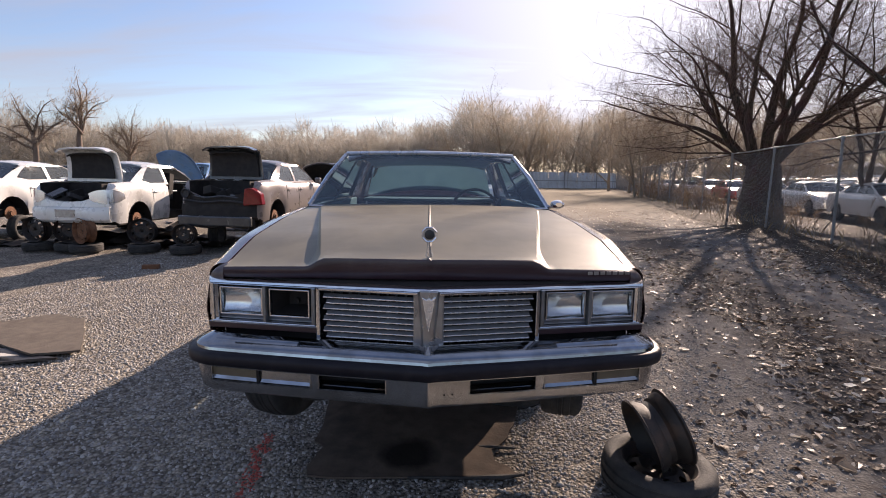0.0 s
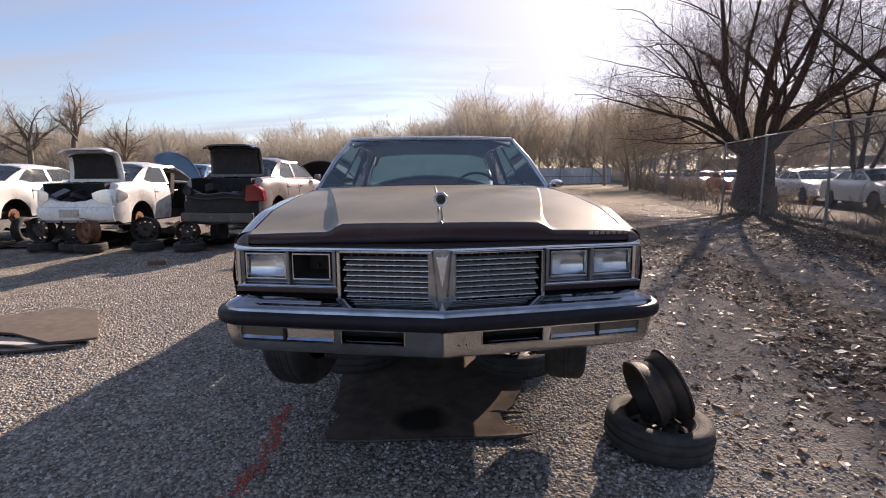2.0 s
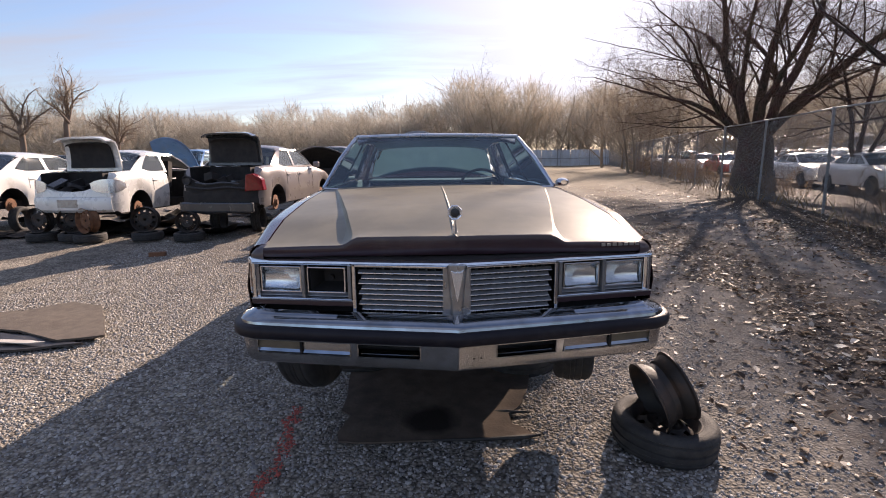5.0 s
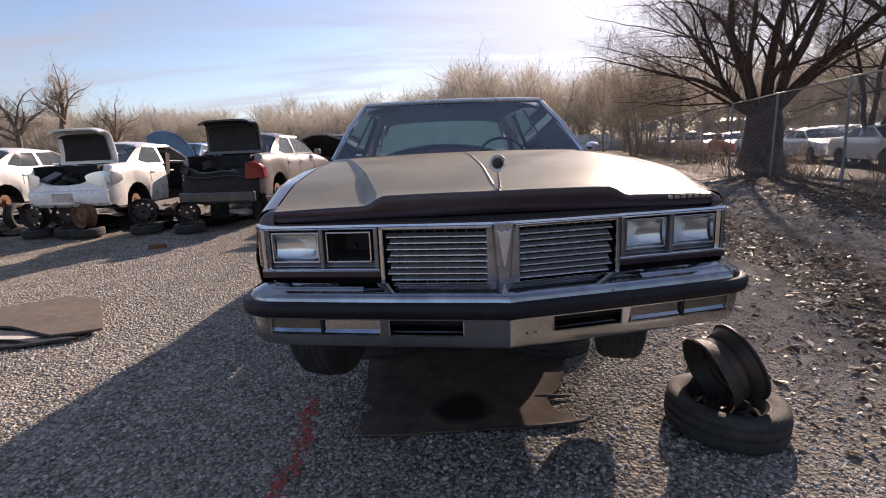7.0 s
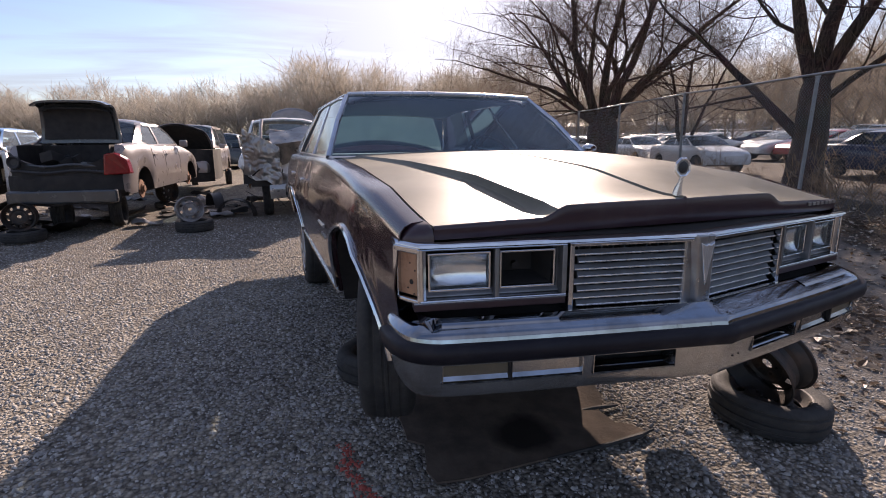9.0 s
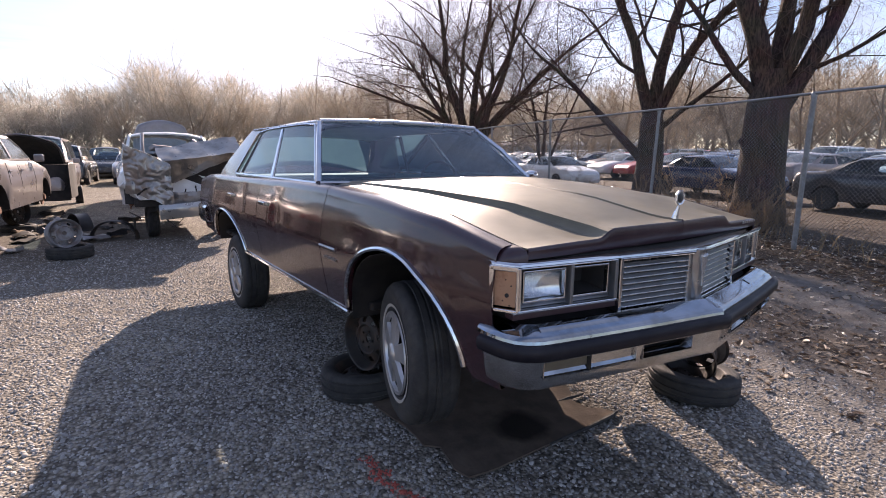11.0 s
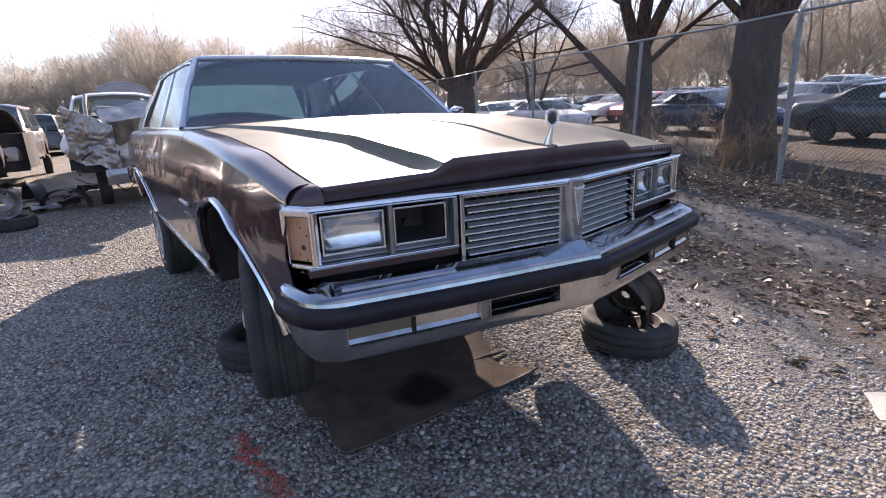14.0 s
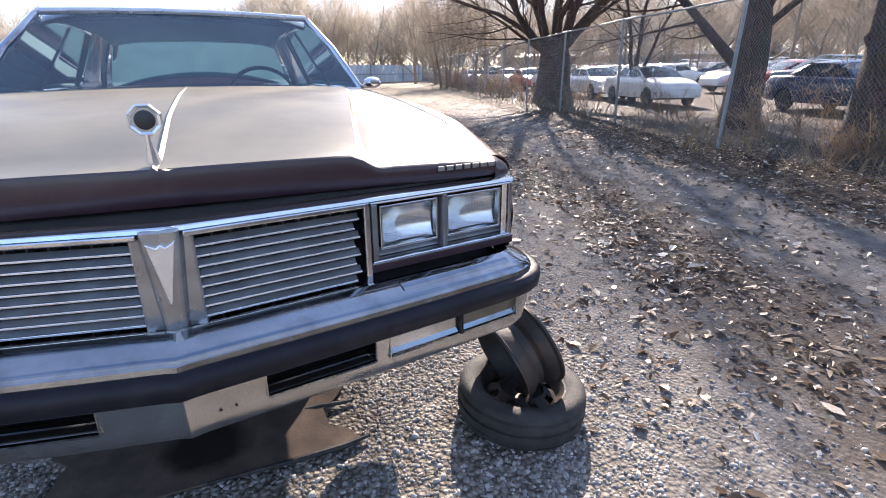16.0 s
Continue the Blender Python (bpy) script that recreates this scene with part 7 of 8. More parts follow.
def grow(tw, rng, p, d, length, r, level, spec):
    """One branch and all that springs from it."""
    last = level >= spec["levels"]
    n = 6 if level == 0 else 4 if level < 3 else spec.get("tip", 2) if last else 3
    pts, rad = [p.copy()], [r]
    d = d.normalized()
    end = r * (0.34 if level == 0 else 0.45 if level < 2 else 0.35 if not last else 0.4)
    for i in range(1, n + 1):
        d = (d + Vector((rng.gauss(0, 1), rng.gauss(0, 1), rng.gauss(0, 0.7))) * spec["bend"] * (1.7 if level > 1 else 1.0) + Vector((0, 0, spec["up"])) + Vector((d.x, d.y, 0)) * (spec.get("arch", 0) if level < 3 else 0)).normalized()
        p = p + d * (length / n)
        pts.append(p.copy())
        rad.append(r + (end - r) * i / n)
    sides = (10, 7, 5, 3, 3, 3, 3)[level] if not (level >= spec['flat']) else 2
    tw.add(pts, rad, sides, 0 if level == 0 else 1 if level <= 2 else 2)
    if last:
        return
    kids = spec["kids"][level]
    for k in range(kids):
        t = spec["from"][level] + (1 - spec["from"][level]) * (k + rng.uniform(0.1, 0.9)) / kids
        i = min(n - 1, int(t * n))
        q = pts[i].lerp(pts[i + 1], t * n - i)
        axis = (pts[i + 1] - pts[i]).normalized()
        side = axis.cross(Vector((rng.gauss(0, 1), rng.gauss(0, 1), rng.gauss(0, 1)))).normalized()
        a = radians(rng.uniform(*spec["angle"]) * (1.5 if level > 1 else 1.0))
        dd = axis * math.cos(a) + side * math.sin(a)
        lo, hi = spec["ratio"]
        grow(tw, rng, q, dd, length * rng.uniform(lo, hi) * (1.15 - 0.45 * t), max(spec["min_r"], (rad[i] * 0.75 + rad[i + 1] * 0.25) * rng.uniform(*(spec["thick"] if "thick" in spec and level == 0 else spec.get("thin", (0.36, 0.52))))), level + 1, spec)
    # the branch goes on past its own end
    grow(tw, rng, pts[-1], d, length * 0.6, end, level + 1, spec)


def tree_thing(name, label, m, tw, mats, group="", category="tree"):
    t = thing(name, label, category, m, group)
    for b, nm in ((0, "trunk"), (1, "branchwork"), (2, "crown")):
        v, f = tw.parts[b]
        if f:
            ob = raw(nm, v, f, mats[b], t, smooth=True)
            if b == 2:
                ob["kind"] = "stuff"
    return t


BIG = dict(levels=4, bend=0.12, up=0.012, arch=0.07, kids=[8, 8, 8, 5], angle=(22, 56), ratio=(0.44, 0.70), min_r=0.0022, flat=3, thin=(0.30, 0.42), thick=(0.20, 0.40))
BIG["from"] = [0.16, 0.2, 0.2, 0.2, 0.2]


def big_tree(label, x, y, seed, stems, flare, height):
    """A stout stock that parts into several limbs, which arch outwards as they rise."""
    rng = random.Random(seed)
    tw = Twigs()
    for (ang, tilt, length, r, lift) in stems:
        out = Vector((math.sin(radians(ang)), math.cos(radians(ang)), 0))
        knee = out * max(0.0, flare * 0.8 - r) + Vector((0, 0, lift))
        d = out * math.sin(radians(tilt)) + Vector((0, 0, math.cos(radians(tilt))))
        tw.add([out * flare * 0.3 + Vector((0, 0, lift * 0.35)), knee - d * lift * 0.3, knee], [r * 1.35, r * 1.2, r], 10, 0)
        grow(tw, rng, knee, d, length, r, 0, BIG)
        # thin shoots on the limb
        for k in range(7):
            q = knee + d * rng.uniform(-0.6, 1.6)
            e = Vector((rng.gauss(0, 1), rng.gauss(0, 1), rng.uniform(0.0, 1.0)))
            grow(tw, rng, q, e, rng.uniform(0.7, 1.7), 0.014, 3, BIG)
    n = 6
    tw.add([Vector((0.06 * noise.noise((z, seed, 1)), 0.06 * noise.noise((z, seed, 5)), z)) for z in [-0.2 + (height + 0.2) * k / n for k in range(n + 1)]],
           [flare * k for k in (1.45, 1.16, 1.02, 0.96, 0.93, 0.86, 0.5)], 16, 0)
    ob = tree_thing("tree", label, pose(x, y, gz(x, y)), tw, (M_BARK, M_BARK, M_TWIG))
    ob["group"] = YARD_TREES


YARD_TREES = "big bare trees behind the fence"
# stems: heading, tilt, length, radius, height of the fork
big_tree("big bare many-stemmed tree with spreading crown", 13.0, 17.7, 3, [(-57, 34, 5.0, 0.17, 2.0), (-45, 16, 6.0, 0.21, 2.3), (33, 9, 6.2, 0.20, 2.5), (123, 34, 5.6, 0.23, 2.2), (135, 17, 6.0, 0.19, 2.5), (-95, 46, 4.6, 0.12, 1.9), (205, 26, 5.2, 0.14, 2.4), (80, 28, 5.6, 0.16, 2.2), (-20, 24, 5.4, 0.14, 2.5), (-60, 50, 4.6, 0.12, 2.3), (-50, 62, 4.2, 0.08, 2.0), (-75, 26, 5.4, 0.13, 2.5), (120, 52, 4.6, 0.09, 2.4)], 0.70, 2.4)
big_tree("big bare forked tree leaning over the fence", 11.3, 7.5, 8, [(-33, 36, 5.0, 0.13, 1.3), (-40, 14, 5.8, 0.17, 2.7), (57, 6, 6.2, 0.19, 2.9), (147, 17, 5.6, 0.16, 2.7), (150, 40, 3.6, 0.08, 2.2)], 0.37, 2.9)
big_tree("thick bare tree with a high fork by the fence", 10.2, 4.05, 12, [(-23, 7, 6.0, 0.24, 3.0), (67, 11, 6.0, 0.20, 3.1), (157, 36, 5.4, 0.20, 2.4), (150, 15, 5.4, 0.18, 3.2), (-40, 38, 4.0, 0.09, 2.8)], 0.46, 3.3)
big_tree("bare slender tree beyond the fence", 15.2, 15.4, 31, [(40, 10, 4.6, 0.11, 1.0), (-80, 22, 4.2, 0.09, 1.0), (160, 26, 3.8, 0.08, 0.9)], 0.16, 1.1)

MID = dict(levels=4, bend=0.09, up=0.03, kids=[8, 6, 5, 4], angle=(25, 66), ratio=(0.46, 0.70), min_r=0.009, flat=3, tip=1)
MID["from"] = [0.14, 0.15, 0.15, 0.15]
WOODS = "bare winter trees along the yard's edge"
kinds = []
for k, (h, r, n) in enumerate(((6.0, 0.17, 1), (5.2, 0.13, 1), (4.6, 0.10, 2), (5.6, 0.14, 1))):
    rng = random.Random(40 + k)
    tw = Twigs()
    for j in range(n):
        a = rng.uniform(0, 6.28)
        grow(tw, rng, Vector((0.2 * math.cos(a), 0.2 * math.sin(a), -0.2)), Vector((0.16 * math.cos(a) * (n > 1), 0.16 * math.sin(a) * (n > 1), 1)), h, r, 0, MID)
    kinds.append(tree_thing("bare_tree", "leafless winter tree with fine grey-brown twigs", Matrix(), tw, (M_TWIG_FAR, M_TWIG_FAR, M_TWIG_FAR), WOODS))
for k in range(3):
    rng = random.Random(70 + k)
    tw = Twigs()
    for j in range(24):
        a, rr = rng.uniform(0, 6.28), rng.uniform(0, 2.2)
        d = Vector((rng.gauss(0, 0.35), rng.gauss(0, 0.35), 1))
        p = Vector((rr * math.cos(a), rr * math.sin(a), -0.1))
        ln = rng.uniform(0.9, 3.2) * (1.2 - rr / 4)
        tw.add([p, p + d * ln * 0.5, p + d * ln + Vector((rng.gauss(0, 0.3), rng.gauss(0, 0.3), 0))], [0.02, 0.015, 0.008], 2, 2)
        for q in range(16):
            t = rng.uniform(0.15, 1)
            s = p + d * ln * t
            e = s + Vector((rng.gauss(0, 0.38), rng.gauss(0, 0.38), rng.uniform(-0.1, 0.6)))
            tw.add([s, e], [0.014, 0.008], 2, 2)
            for w in range(2):
                s2 = s.lerp(e, rng.uniform(0.3, 0.9))
                tw.add([s2, s2 + Vector((rng.gauss(0, 0.22), rng.gauss(0, 0.22), rng.uniform(-0.05, 0.35)))], [0.011, 0.007], 2, 2)
    kinds.append(tree_thing("brush", "tangle of dry leafless brush", Matrix(), tw, (M_BRUSH, M_BRUSH, M_BRUSH), WOODS, "shrub"))

rng = random.Random(9)
placed = [False] * len(kinds)


def plant(k, x, y, s):
    m = pose(x, y, gz(x, y) if abs(x) < 60 else 0, 0, 0, rng.uniform(0, 360)) @ Matrix.Diagonal((s, s, s * rng.uniform(0.9, 1.1), 1))
    src = kinds[k]
    ob = src if not placed[k] else copy_thing(src, Matrix())
    placed[k] = True
    ob.matrix_basis = m


def polar(deg, r):
    a = radians(deg)
    return r * math.sin(a), r * math.cos(a) - 1.9


for deg, r, k, s in ((6.5, 82, 2, 1.35), (8.5, 78, 1, 1.5), (10.5, 80, 2, 1.6), (12.5, 82, 3, 1.35), (15, 81, 1, 1.3), (17, 84, 2, 1.4), (19.5, 62, 3, 1.3), (21.5, 56, 1, 1.3), (23.5, 50, 2, 1.25), (25.5, 46, 1, 1.15), (27, 52, 3, 1.3), (22.5, 44, 2, 1.05), (29, 48, 0, 1.2), (3, 76, 2, 1.15), (0, 80, 1, 1.0), (31.5, 60, 2, 1.4), (35, 66, 1, 1.4)):
    plant(k, *polar(deg, r), s)
for deg, r, k, s in ((33, 52, 1, 1.0), (37, 60, 2, 1.1), (41, 55, 3, 0.95), (45, 62, 1, 1.1), (49, 56, 2, 1.35), (51, 62, 1, 1.6), (53, 64, 0, 1.5), (55, 57, 3, 1.45), (57, 58, 2, 1.6), (59, 66, 0, 1.65), (61, 62, 1, 1.6), (63, 57, 2, 1.5), (65, 58, 3, 1.55), (67, 64, 1, 1.7), (69, 60, 2, 1.6), (71.5, 66, 0, 1.7), (74, 60, 1, 1.6), (79, 66, 2, 1.6), (35, 40, 2, 0.8), (47, 42, 2, 0.75), (59, 44, 2, 0.8)):
    plant(k, *polar(deg, r), s)


def ribbons(a, b, wa, wb, side):
    """Flat tapering strips from points a to points b."""
    v = np.stack([a - side * wa[:, None], a + side * wa[:, None], b + side * wb[:, None], b - side * wb[:, None]], 1)
    return v.reshape(-1, 3), np.arange(len(a) * 4).reshape(-1, 4)


def crown_shape(rs, twigs):
    """A bare rounded crown one unit high: stem, limbs that fan out, and a haze of fine twigs near its outline."""
    rx, rz, zc = rs.uniform(0.27, 0.36), rs.uniform(0.33, 0.40), rs.uniform(0.58, 0.64)
    n = 46
    th, up = rs.uniform(0, 6.283, n), rs.uniform(-0.35, 1.0, n)
    rr = np.sqrt(np.clip(1 - up * up, 0, 1)) * rs.uniform(0.55, 0.95, n)
    tip = np.stack([rx * rr * np.cos(th), rx * rr * np.sin(th), zc + rz * up * rs.uniform(0.75, 0.98, n)], 1)
    foot = np.zeros((n, 3))
    foot[:, 2] = np.clip(tip[:, 2] * rs.uniform(0.3, 0.62, n), 0.1, 0.7)
    knee = foot * 0.45 + tip * 0.55 + np.stack([np.zeros(n), np.zeros(n), rs.uniform(-0.05, 0.01, n)], 1)
    side = np.stack([-np.sin(th + 0.8), np.cos(th + 0.8), rs.uniform(-0.3, 0.3, n)], 1)
    stem = (np.array([[0, 0, -0.02], [0, 0, 0.3]]), np.array([[0, 0, 0.3], [0.01, 0, 0.8]]))
    sets = [ribbons(stem[0], stem[1], np.array([0.016, 0.011]), np.array([0.011, 0.003]), np.array([[1, 0, 0], [0.7, 0.7, 0]])),
            ribbons(foot, knee, np.full(n, 0.0052), np.full(n, 0.0034), side), ribbons(knee, tip, np.full(n, 0.0034), np.full(n, 0.0012), side)]
    for count, reach, w in ((twigs // 4, 0.17, 0.0017), (twigs - twigs // 4, 0.085, 0.00115)):
        k = rs.randint(n, size=count)
        t = rs.uniform(0.25, 1.0, count)[:, None]
        a = knee[k] * (1 - t) + tip[k] * t + rs.randn(count, 3) * 0.026 * (1 if reach < 0.1 else 0.3)
        d = (a - np.array([0, 0, zc - 0.18])) * np.array([0.8, 0.8, 1]) + rs.randn(count, 3) * 0.17 + np.array([0, 0, 0.03])
        d *= (reach * rs.uniform(0.5, 1.15, count) / np.sqrt((d * d).sum(1)))[:, None]
        sd = np.cross(d, rs.randn(count, 3))
        sd /= np.sqrt((sd * sd).sum(1))[:, None]
        sets.append(ribbons(a, a + d, np.full(count, w), np.full(count, w * 0.6), sd))
    vs, fs, base = [], [], 0
    for v, f in sets:
        vs.append(v); fs.append(f + base); base += len(v)
    return np.concatenate(vs), np.concatenate(fs)


def distant_woods():
    """Far woods as one mass: rounded bare crowns in several rows over a tangle of undergrowth."""
    rs = np.random.RandomState(21)
    TOP = ([-70, -42, -34, -28, -24, -10, -6, 2, 4, 8, 12, 16, 24, 30, 45, 100], [11, 10.5, 10.5, 10.5, 11, 11.5, 12.5, 15, 17, 18, 16.5, 15.5, 16, 16, 18, 18])
    shapes = [crown_shape(rs, 1150) for _k in range(7)]
    verts, faces, count = [], [], 0

    def put(v, f):
        nonlocal count
        verts.append(v)
        faces.append(f + count)
        count += len(v)

    for row, (r0, step, size) in enumerate(((92, 2.3, 0.86), (104, 2.6, 0.98), (118, 3.0, 1.12))):
        d = -54.0
        while d < 82:
            v, f = shapes[rs.randint(7)]
            r = (r0 + rs.uniform(-4, 4)) * (1.15 if d > 28 else 1.0)
            h = np.interp(d, *TOP) * size * rs.uniform(0.74, 1.08)
            turn, wide = rs.uniform(0, 6.28), h * rs.uniform(1.15, 1.7)
            c, sn = math.cos(turn), math.sin(turn)
            cx, cy = polar(d, r)
            put(np.stack([cx + wide * (c * v[:, 0] - sn * v[:, 1]), cy + wide * (sn * v[:, 0] + c * v[:, 1]), h * v[:, 2] - 0.2], 1), f)
            d += step * rs.uniform(0.7, 1.3) * (0.72 if d < -8 else 1.0)
    # undergrowth and lower twigs between the stems
    n = 84000
    deg = np.where(rs.rand(n) < 0.28, rs.uniform(-55, -5, n), rs.uniform(-55, 83, n))
    r = rs.uniform(86, 120, n) * np.where(deg > 28, 1.15, 1.0)
    lump = np.array([noise.noise((q * 0.7, w_ * 0.08, 3.0)) for q, w_ in zip(deg, r)])
    u = rs.rand(n) ** 1.25 * 0.66
    z = np.interp(deg, *TOP) * u * (1 + 0.35 * lump)
    ang = np.radians(deg)
    x, y = r * np.sin(ang), r * np.cos(ang) - 1.9
    dx, dy, dz = rs.randn(n) * 0.7, rs.randn(n) * 0.7, rs.uniform(0.1, 0.9, n)
    k = rs.uniform(0.6, 1.9, n) / np.sqrt(dx * dx + dy * dy + dz * dz)
    w = rs.uniform(0.02, 0.07, n) * (1.25 - u)
    cx, cy = np.cos(ang), -np.sin(ang)
    ex, ey, ez = x + dx * k, y + dy * k, z + dz * k
    v = np.stack([np.stack([x - cx * w, y - cy * w, z], 1), np.stack([x + cx * w, y + cy * w, z + np.abs(dx) * w], 1), np.stack([ex + cx * w * 0.4, ey + cy * w * 0.4, ez + 0.02], 1), np.stack([ex - cx * w * 0.4, ey - cy * w * 0.4, ez], 1)], 1)
    put(v.reshape(-1, 3), np.arange(n * 4).reshape(n, 4))
    v, f = np.concatenate(verts), np.concatenate(faces)
    n = len(f)
    me = bpy.data.meshes.new("distant_woods")
    me.vertices.add(len(v))
    me.vertices.foreach_set("co", v.reshape(-1))
    me.loops.add(n * 4)
    me.loops.foreach_set("vertex_index", f.reshape(-1))
    me.polygons.add(n)
    me.polygons.foreach_set("loop_start", np.arange(0, n * 4, 4))
    me.update(calc_edges=True)
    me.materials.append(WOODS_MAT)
    tagged(new("distant_woods", me), "bare brown winter woods round the yard, paled for haze", "woods", kind="stuff")


# broad old crowns that stand above the woods
OAK = dict(levels=4, bend=0.15, up=0.02, kids=[6, 7, 6, 5], angle=(30, 72), ratio=(0.48, 0.74), min_r=0.013, flat=3, tip=2, thin=(0.42, 0.6))
OAK["from"] = [0.3, 0.22, 0.2, 0.2]
for seed, deg_, r_, stock, limb, wide in ((61, -37.0, 60, 4.6, 2.7, 62), (64, -33.5, 60, 6.2, 2.6, 52), (67, -30.0, 66, 4.2, 2.5, 60), (70, -41.5, 64, 4.2, 2.6, 62)):
    rng_ = random.Random(seed)
    tw_ = Twigs()
    tw_.add([Vector((0.25 * math.sin(0.9 * z + seed), 0.1 * math.sin(z), z)) for z in [-0.2 + (stock + 0.2) * k / 5 for k in range(6)]], [0.36, 0.29, 0.26, 0.24, 0.22, 0.19], 8, 0)
    top_ = Vector((0.25 * math.sin(0.9 * stock + seed), 0.1 * math.sin(stock), stock))
    for k in range(8):
        a_, tilt = 2.4 * k + rng_.uniform(-0.4, 0.4), radians(wide * (0.15 + 0.85 * ((k + 0.5) / 8) ** 0.7))
        grow(tw_, rng_, top_ - Vector((0, 0, 0.16 * k)), Vector((math.cos(a_) * math.sin(tilt), math.sin(a_) * math.sin(tilt), math.cos(tilt))), limb * rng_.uniform(0.85, 1.15), 0.12, 1, OAK)
    x_, y_ = polar(deg_, r_)
    tree_thing("bare_tree", "tall leafless tree with a broad rounded crown", pose(x_, y_, 0), tw_, (M_LIMB_FAR, M_LIMB_FAR, M_TWIG_FAR), WOODS)

# woods' brown is paled and greyed to hold distance haze
WOODS_MAT = island_material("hazed_winter_woods", [(0.0, (0.262, 0.242, 0.205)), (0.4, (0.365, 0.338, 0.288)), (0.75, (0.465, 0.432, 0.375)), (1.0, (0.545, 0.51, 0.445))], 0.95, 0.5)
distant_woods()
# brush along the fence
for k in range(30):
    s = rng.uniform(-6, 55)
    p = FENCE_A + FENCE_D * s + Vector((0.98, -0.2)) * rng.uniform(0.5, 2.2)
    plant(4 + rng.randrange(3), p.x, p.y, rng.uniform(0.28, 0.55))

# ---- rubbish on the ground ----
def mat_material():
    """Grey-brown felted board, frayed in tone, with one dark oil stain."""
    m = surf("felted_mat", (0.085, 0.066, 0.053), (0.125, 0.098, 0.077), 9, 0.9, bump=0.25, bump_scale=45, stain=(0.05, 0.042, 0.036), stain_scale=3.0, stain_amt=0.7, spec=0.15)
    n, l = m.node_tree.nodes, m.node_tree.links
    p = n["Principled BSDF"]
    was = p.inputs["Base Color"].links[0].from_socket
    tc, ds, nz, ad, mr, mx = n.new("ShaderNodeTexCoord"), n.new("ShaderNodeVectorMath"), n.new("ShaderNodeTexNoise"), n.new("ShaderNodeMath"), n.new("ShaderNodeMapRange"), n.new("ShaderNodeMix")
    ds.operation = "DISTANCE"
    ds.inputs[1].default_value = (-0.10, 0.80, 0.02)
    nz.inputs["Scale"].default_value, nz.inputs["Detail"].default_value = 6, 5
    ad.operation = "MULTIPLY_ADD"
    ad.inputs[1].default_value = 0.16
    l.new(tc.outputs["Object"], ds.inputs[0]); l.new(tc.outputs["Object"], nz.inputs["Vector"])
    l.new(nz.outputs["Fac"], ad.inputs[0]); l.new(ds.outputs["Value"], ad.inputs[2])
    mr.inputs["From Min"].default_value, mr.inputs["From Max"].default_value = 0.19, 0.27
    mr.inputs["To Min"].default_value, mr.inputs["To Max"].default_value = 0.9, 0.0
    mx.data_type = "RGBA"
    mx.inputs[7].default_value = (0.012, 0.010, 0.009, 1)
    l.new(ad.outputs[0], mr.inputs[0]); l.new(mr.outputs[0], mx.inputs[0]); l.new(was, mx.inputs[6]); l.new(mx.outputs[2], p.inputs["Base Color"])
    return m


def sheet(name, label, category, outline, z, mat, thick=0.012, wave=0.015, seed=0, lift=None):
    """A limp flat piece cut to an outline, lying on the ground."""
    xs_, ys_ = [p[0] for p in outline], [p[1] for p in outline]
    bm = bmesh.new()
    f = bm.faces.new([bm.verts.new((x, y, 0)) for x, y in outline])
    bmesh.ops.triangulate(bm, faces=[f])
    bmesh.ops.subdivide_edges(bm, edges=bm.edges[:], cuts=4, use_grid_fill=True)
    for v in bm.verts:
        v.co.z = z + gz(v.co.x, v.co.y) + wave * (0.6 + noise.noise((v.co.x * 3.1 + seed, v.co.y * 3.1, seed))) + (lift(v.co) if lift else 0)
        v.co.x += 0.012 * noise.noise((v.co.x * 9, v.co.y * 9, seed))
        v.co.y += 0.012 * noise.noise((v.co.y * 9, v.co.x * 9, seed + 5))
    ob = part(name, bm, mat, None, solid=thick)
    return tagged(ob, label, category)


sheet("ground_mat", "dusty grey-brown mat with a dark oil stain under the sedan", "mat", [(-0.64, 0.60), (-0.45, 0.58), (-0.2, 0.585), (0.22, 0.580), (0.40, 0.585), (0.50, 0.60), (0.46, 0.67), (0.39, 0.72), (0.38, 0.84), (0.44, 0.90), (0.50, 0.99), (0.55, 1.12), (0.63, 1.40), (0.72, 1.56), (0.70, 1.95), (-0.68, 1.95), (-0.69, 1.45), (-0.66, 1.15), (-0.67, 0.95), (-0.60, 0.88), (-0.63, 0.78), (-0.66, 0.70)], 0.016, mat_material(), 0.010, 0.010, 2)
bm = bmesh.new()
tube(bm, [(0.30, 0.885, 0.012), (0.37, 0.875, 0.020), (0.45, 0.865, 0.018), (0.52, 0.868, 0.012)], [0.010, 0.011, 0.010, 0.006], 6)
tagged(part("rubber_strip", bm, M_RUBBER, None), "short black rubber strip lying on the mat's edge", "scrap")
bm = bmesh.new()
tube(bm, [(-0.1, 0.577, 0.012), (0.2, 0.572, 0.013), (0.42, 0.575, 0.016), (0.53, 0.60, 0.014)], [0.006, 0.010, 0.014, 0.006], 6)
tagged(part("rubber_strip", bm, M_RUBBER, None), "black rubber edging lying along the mat", "scrap")
sheet("carpet_piece", "grey-brown stiff carpet piece lying on gravel", "carpet", [(-2.96, 2.315), (-3.22, 2.76), (-3.53, 3.22), (-3.925, 3.38), (-4.24, 3.10), (-5.2, 3.0), (-5.2, 2.85), (-3.83, 2.50), (-3.32, 2.235)], 0.05, M_LINER, 0.02, 0.012, 7)
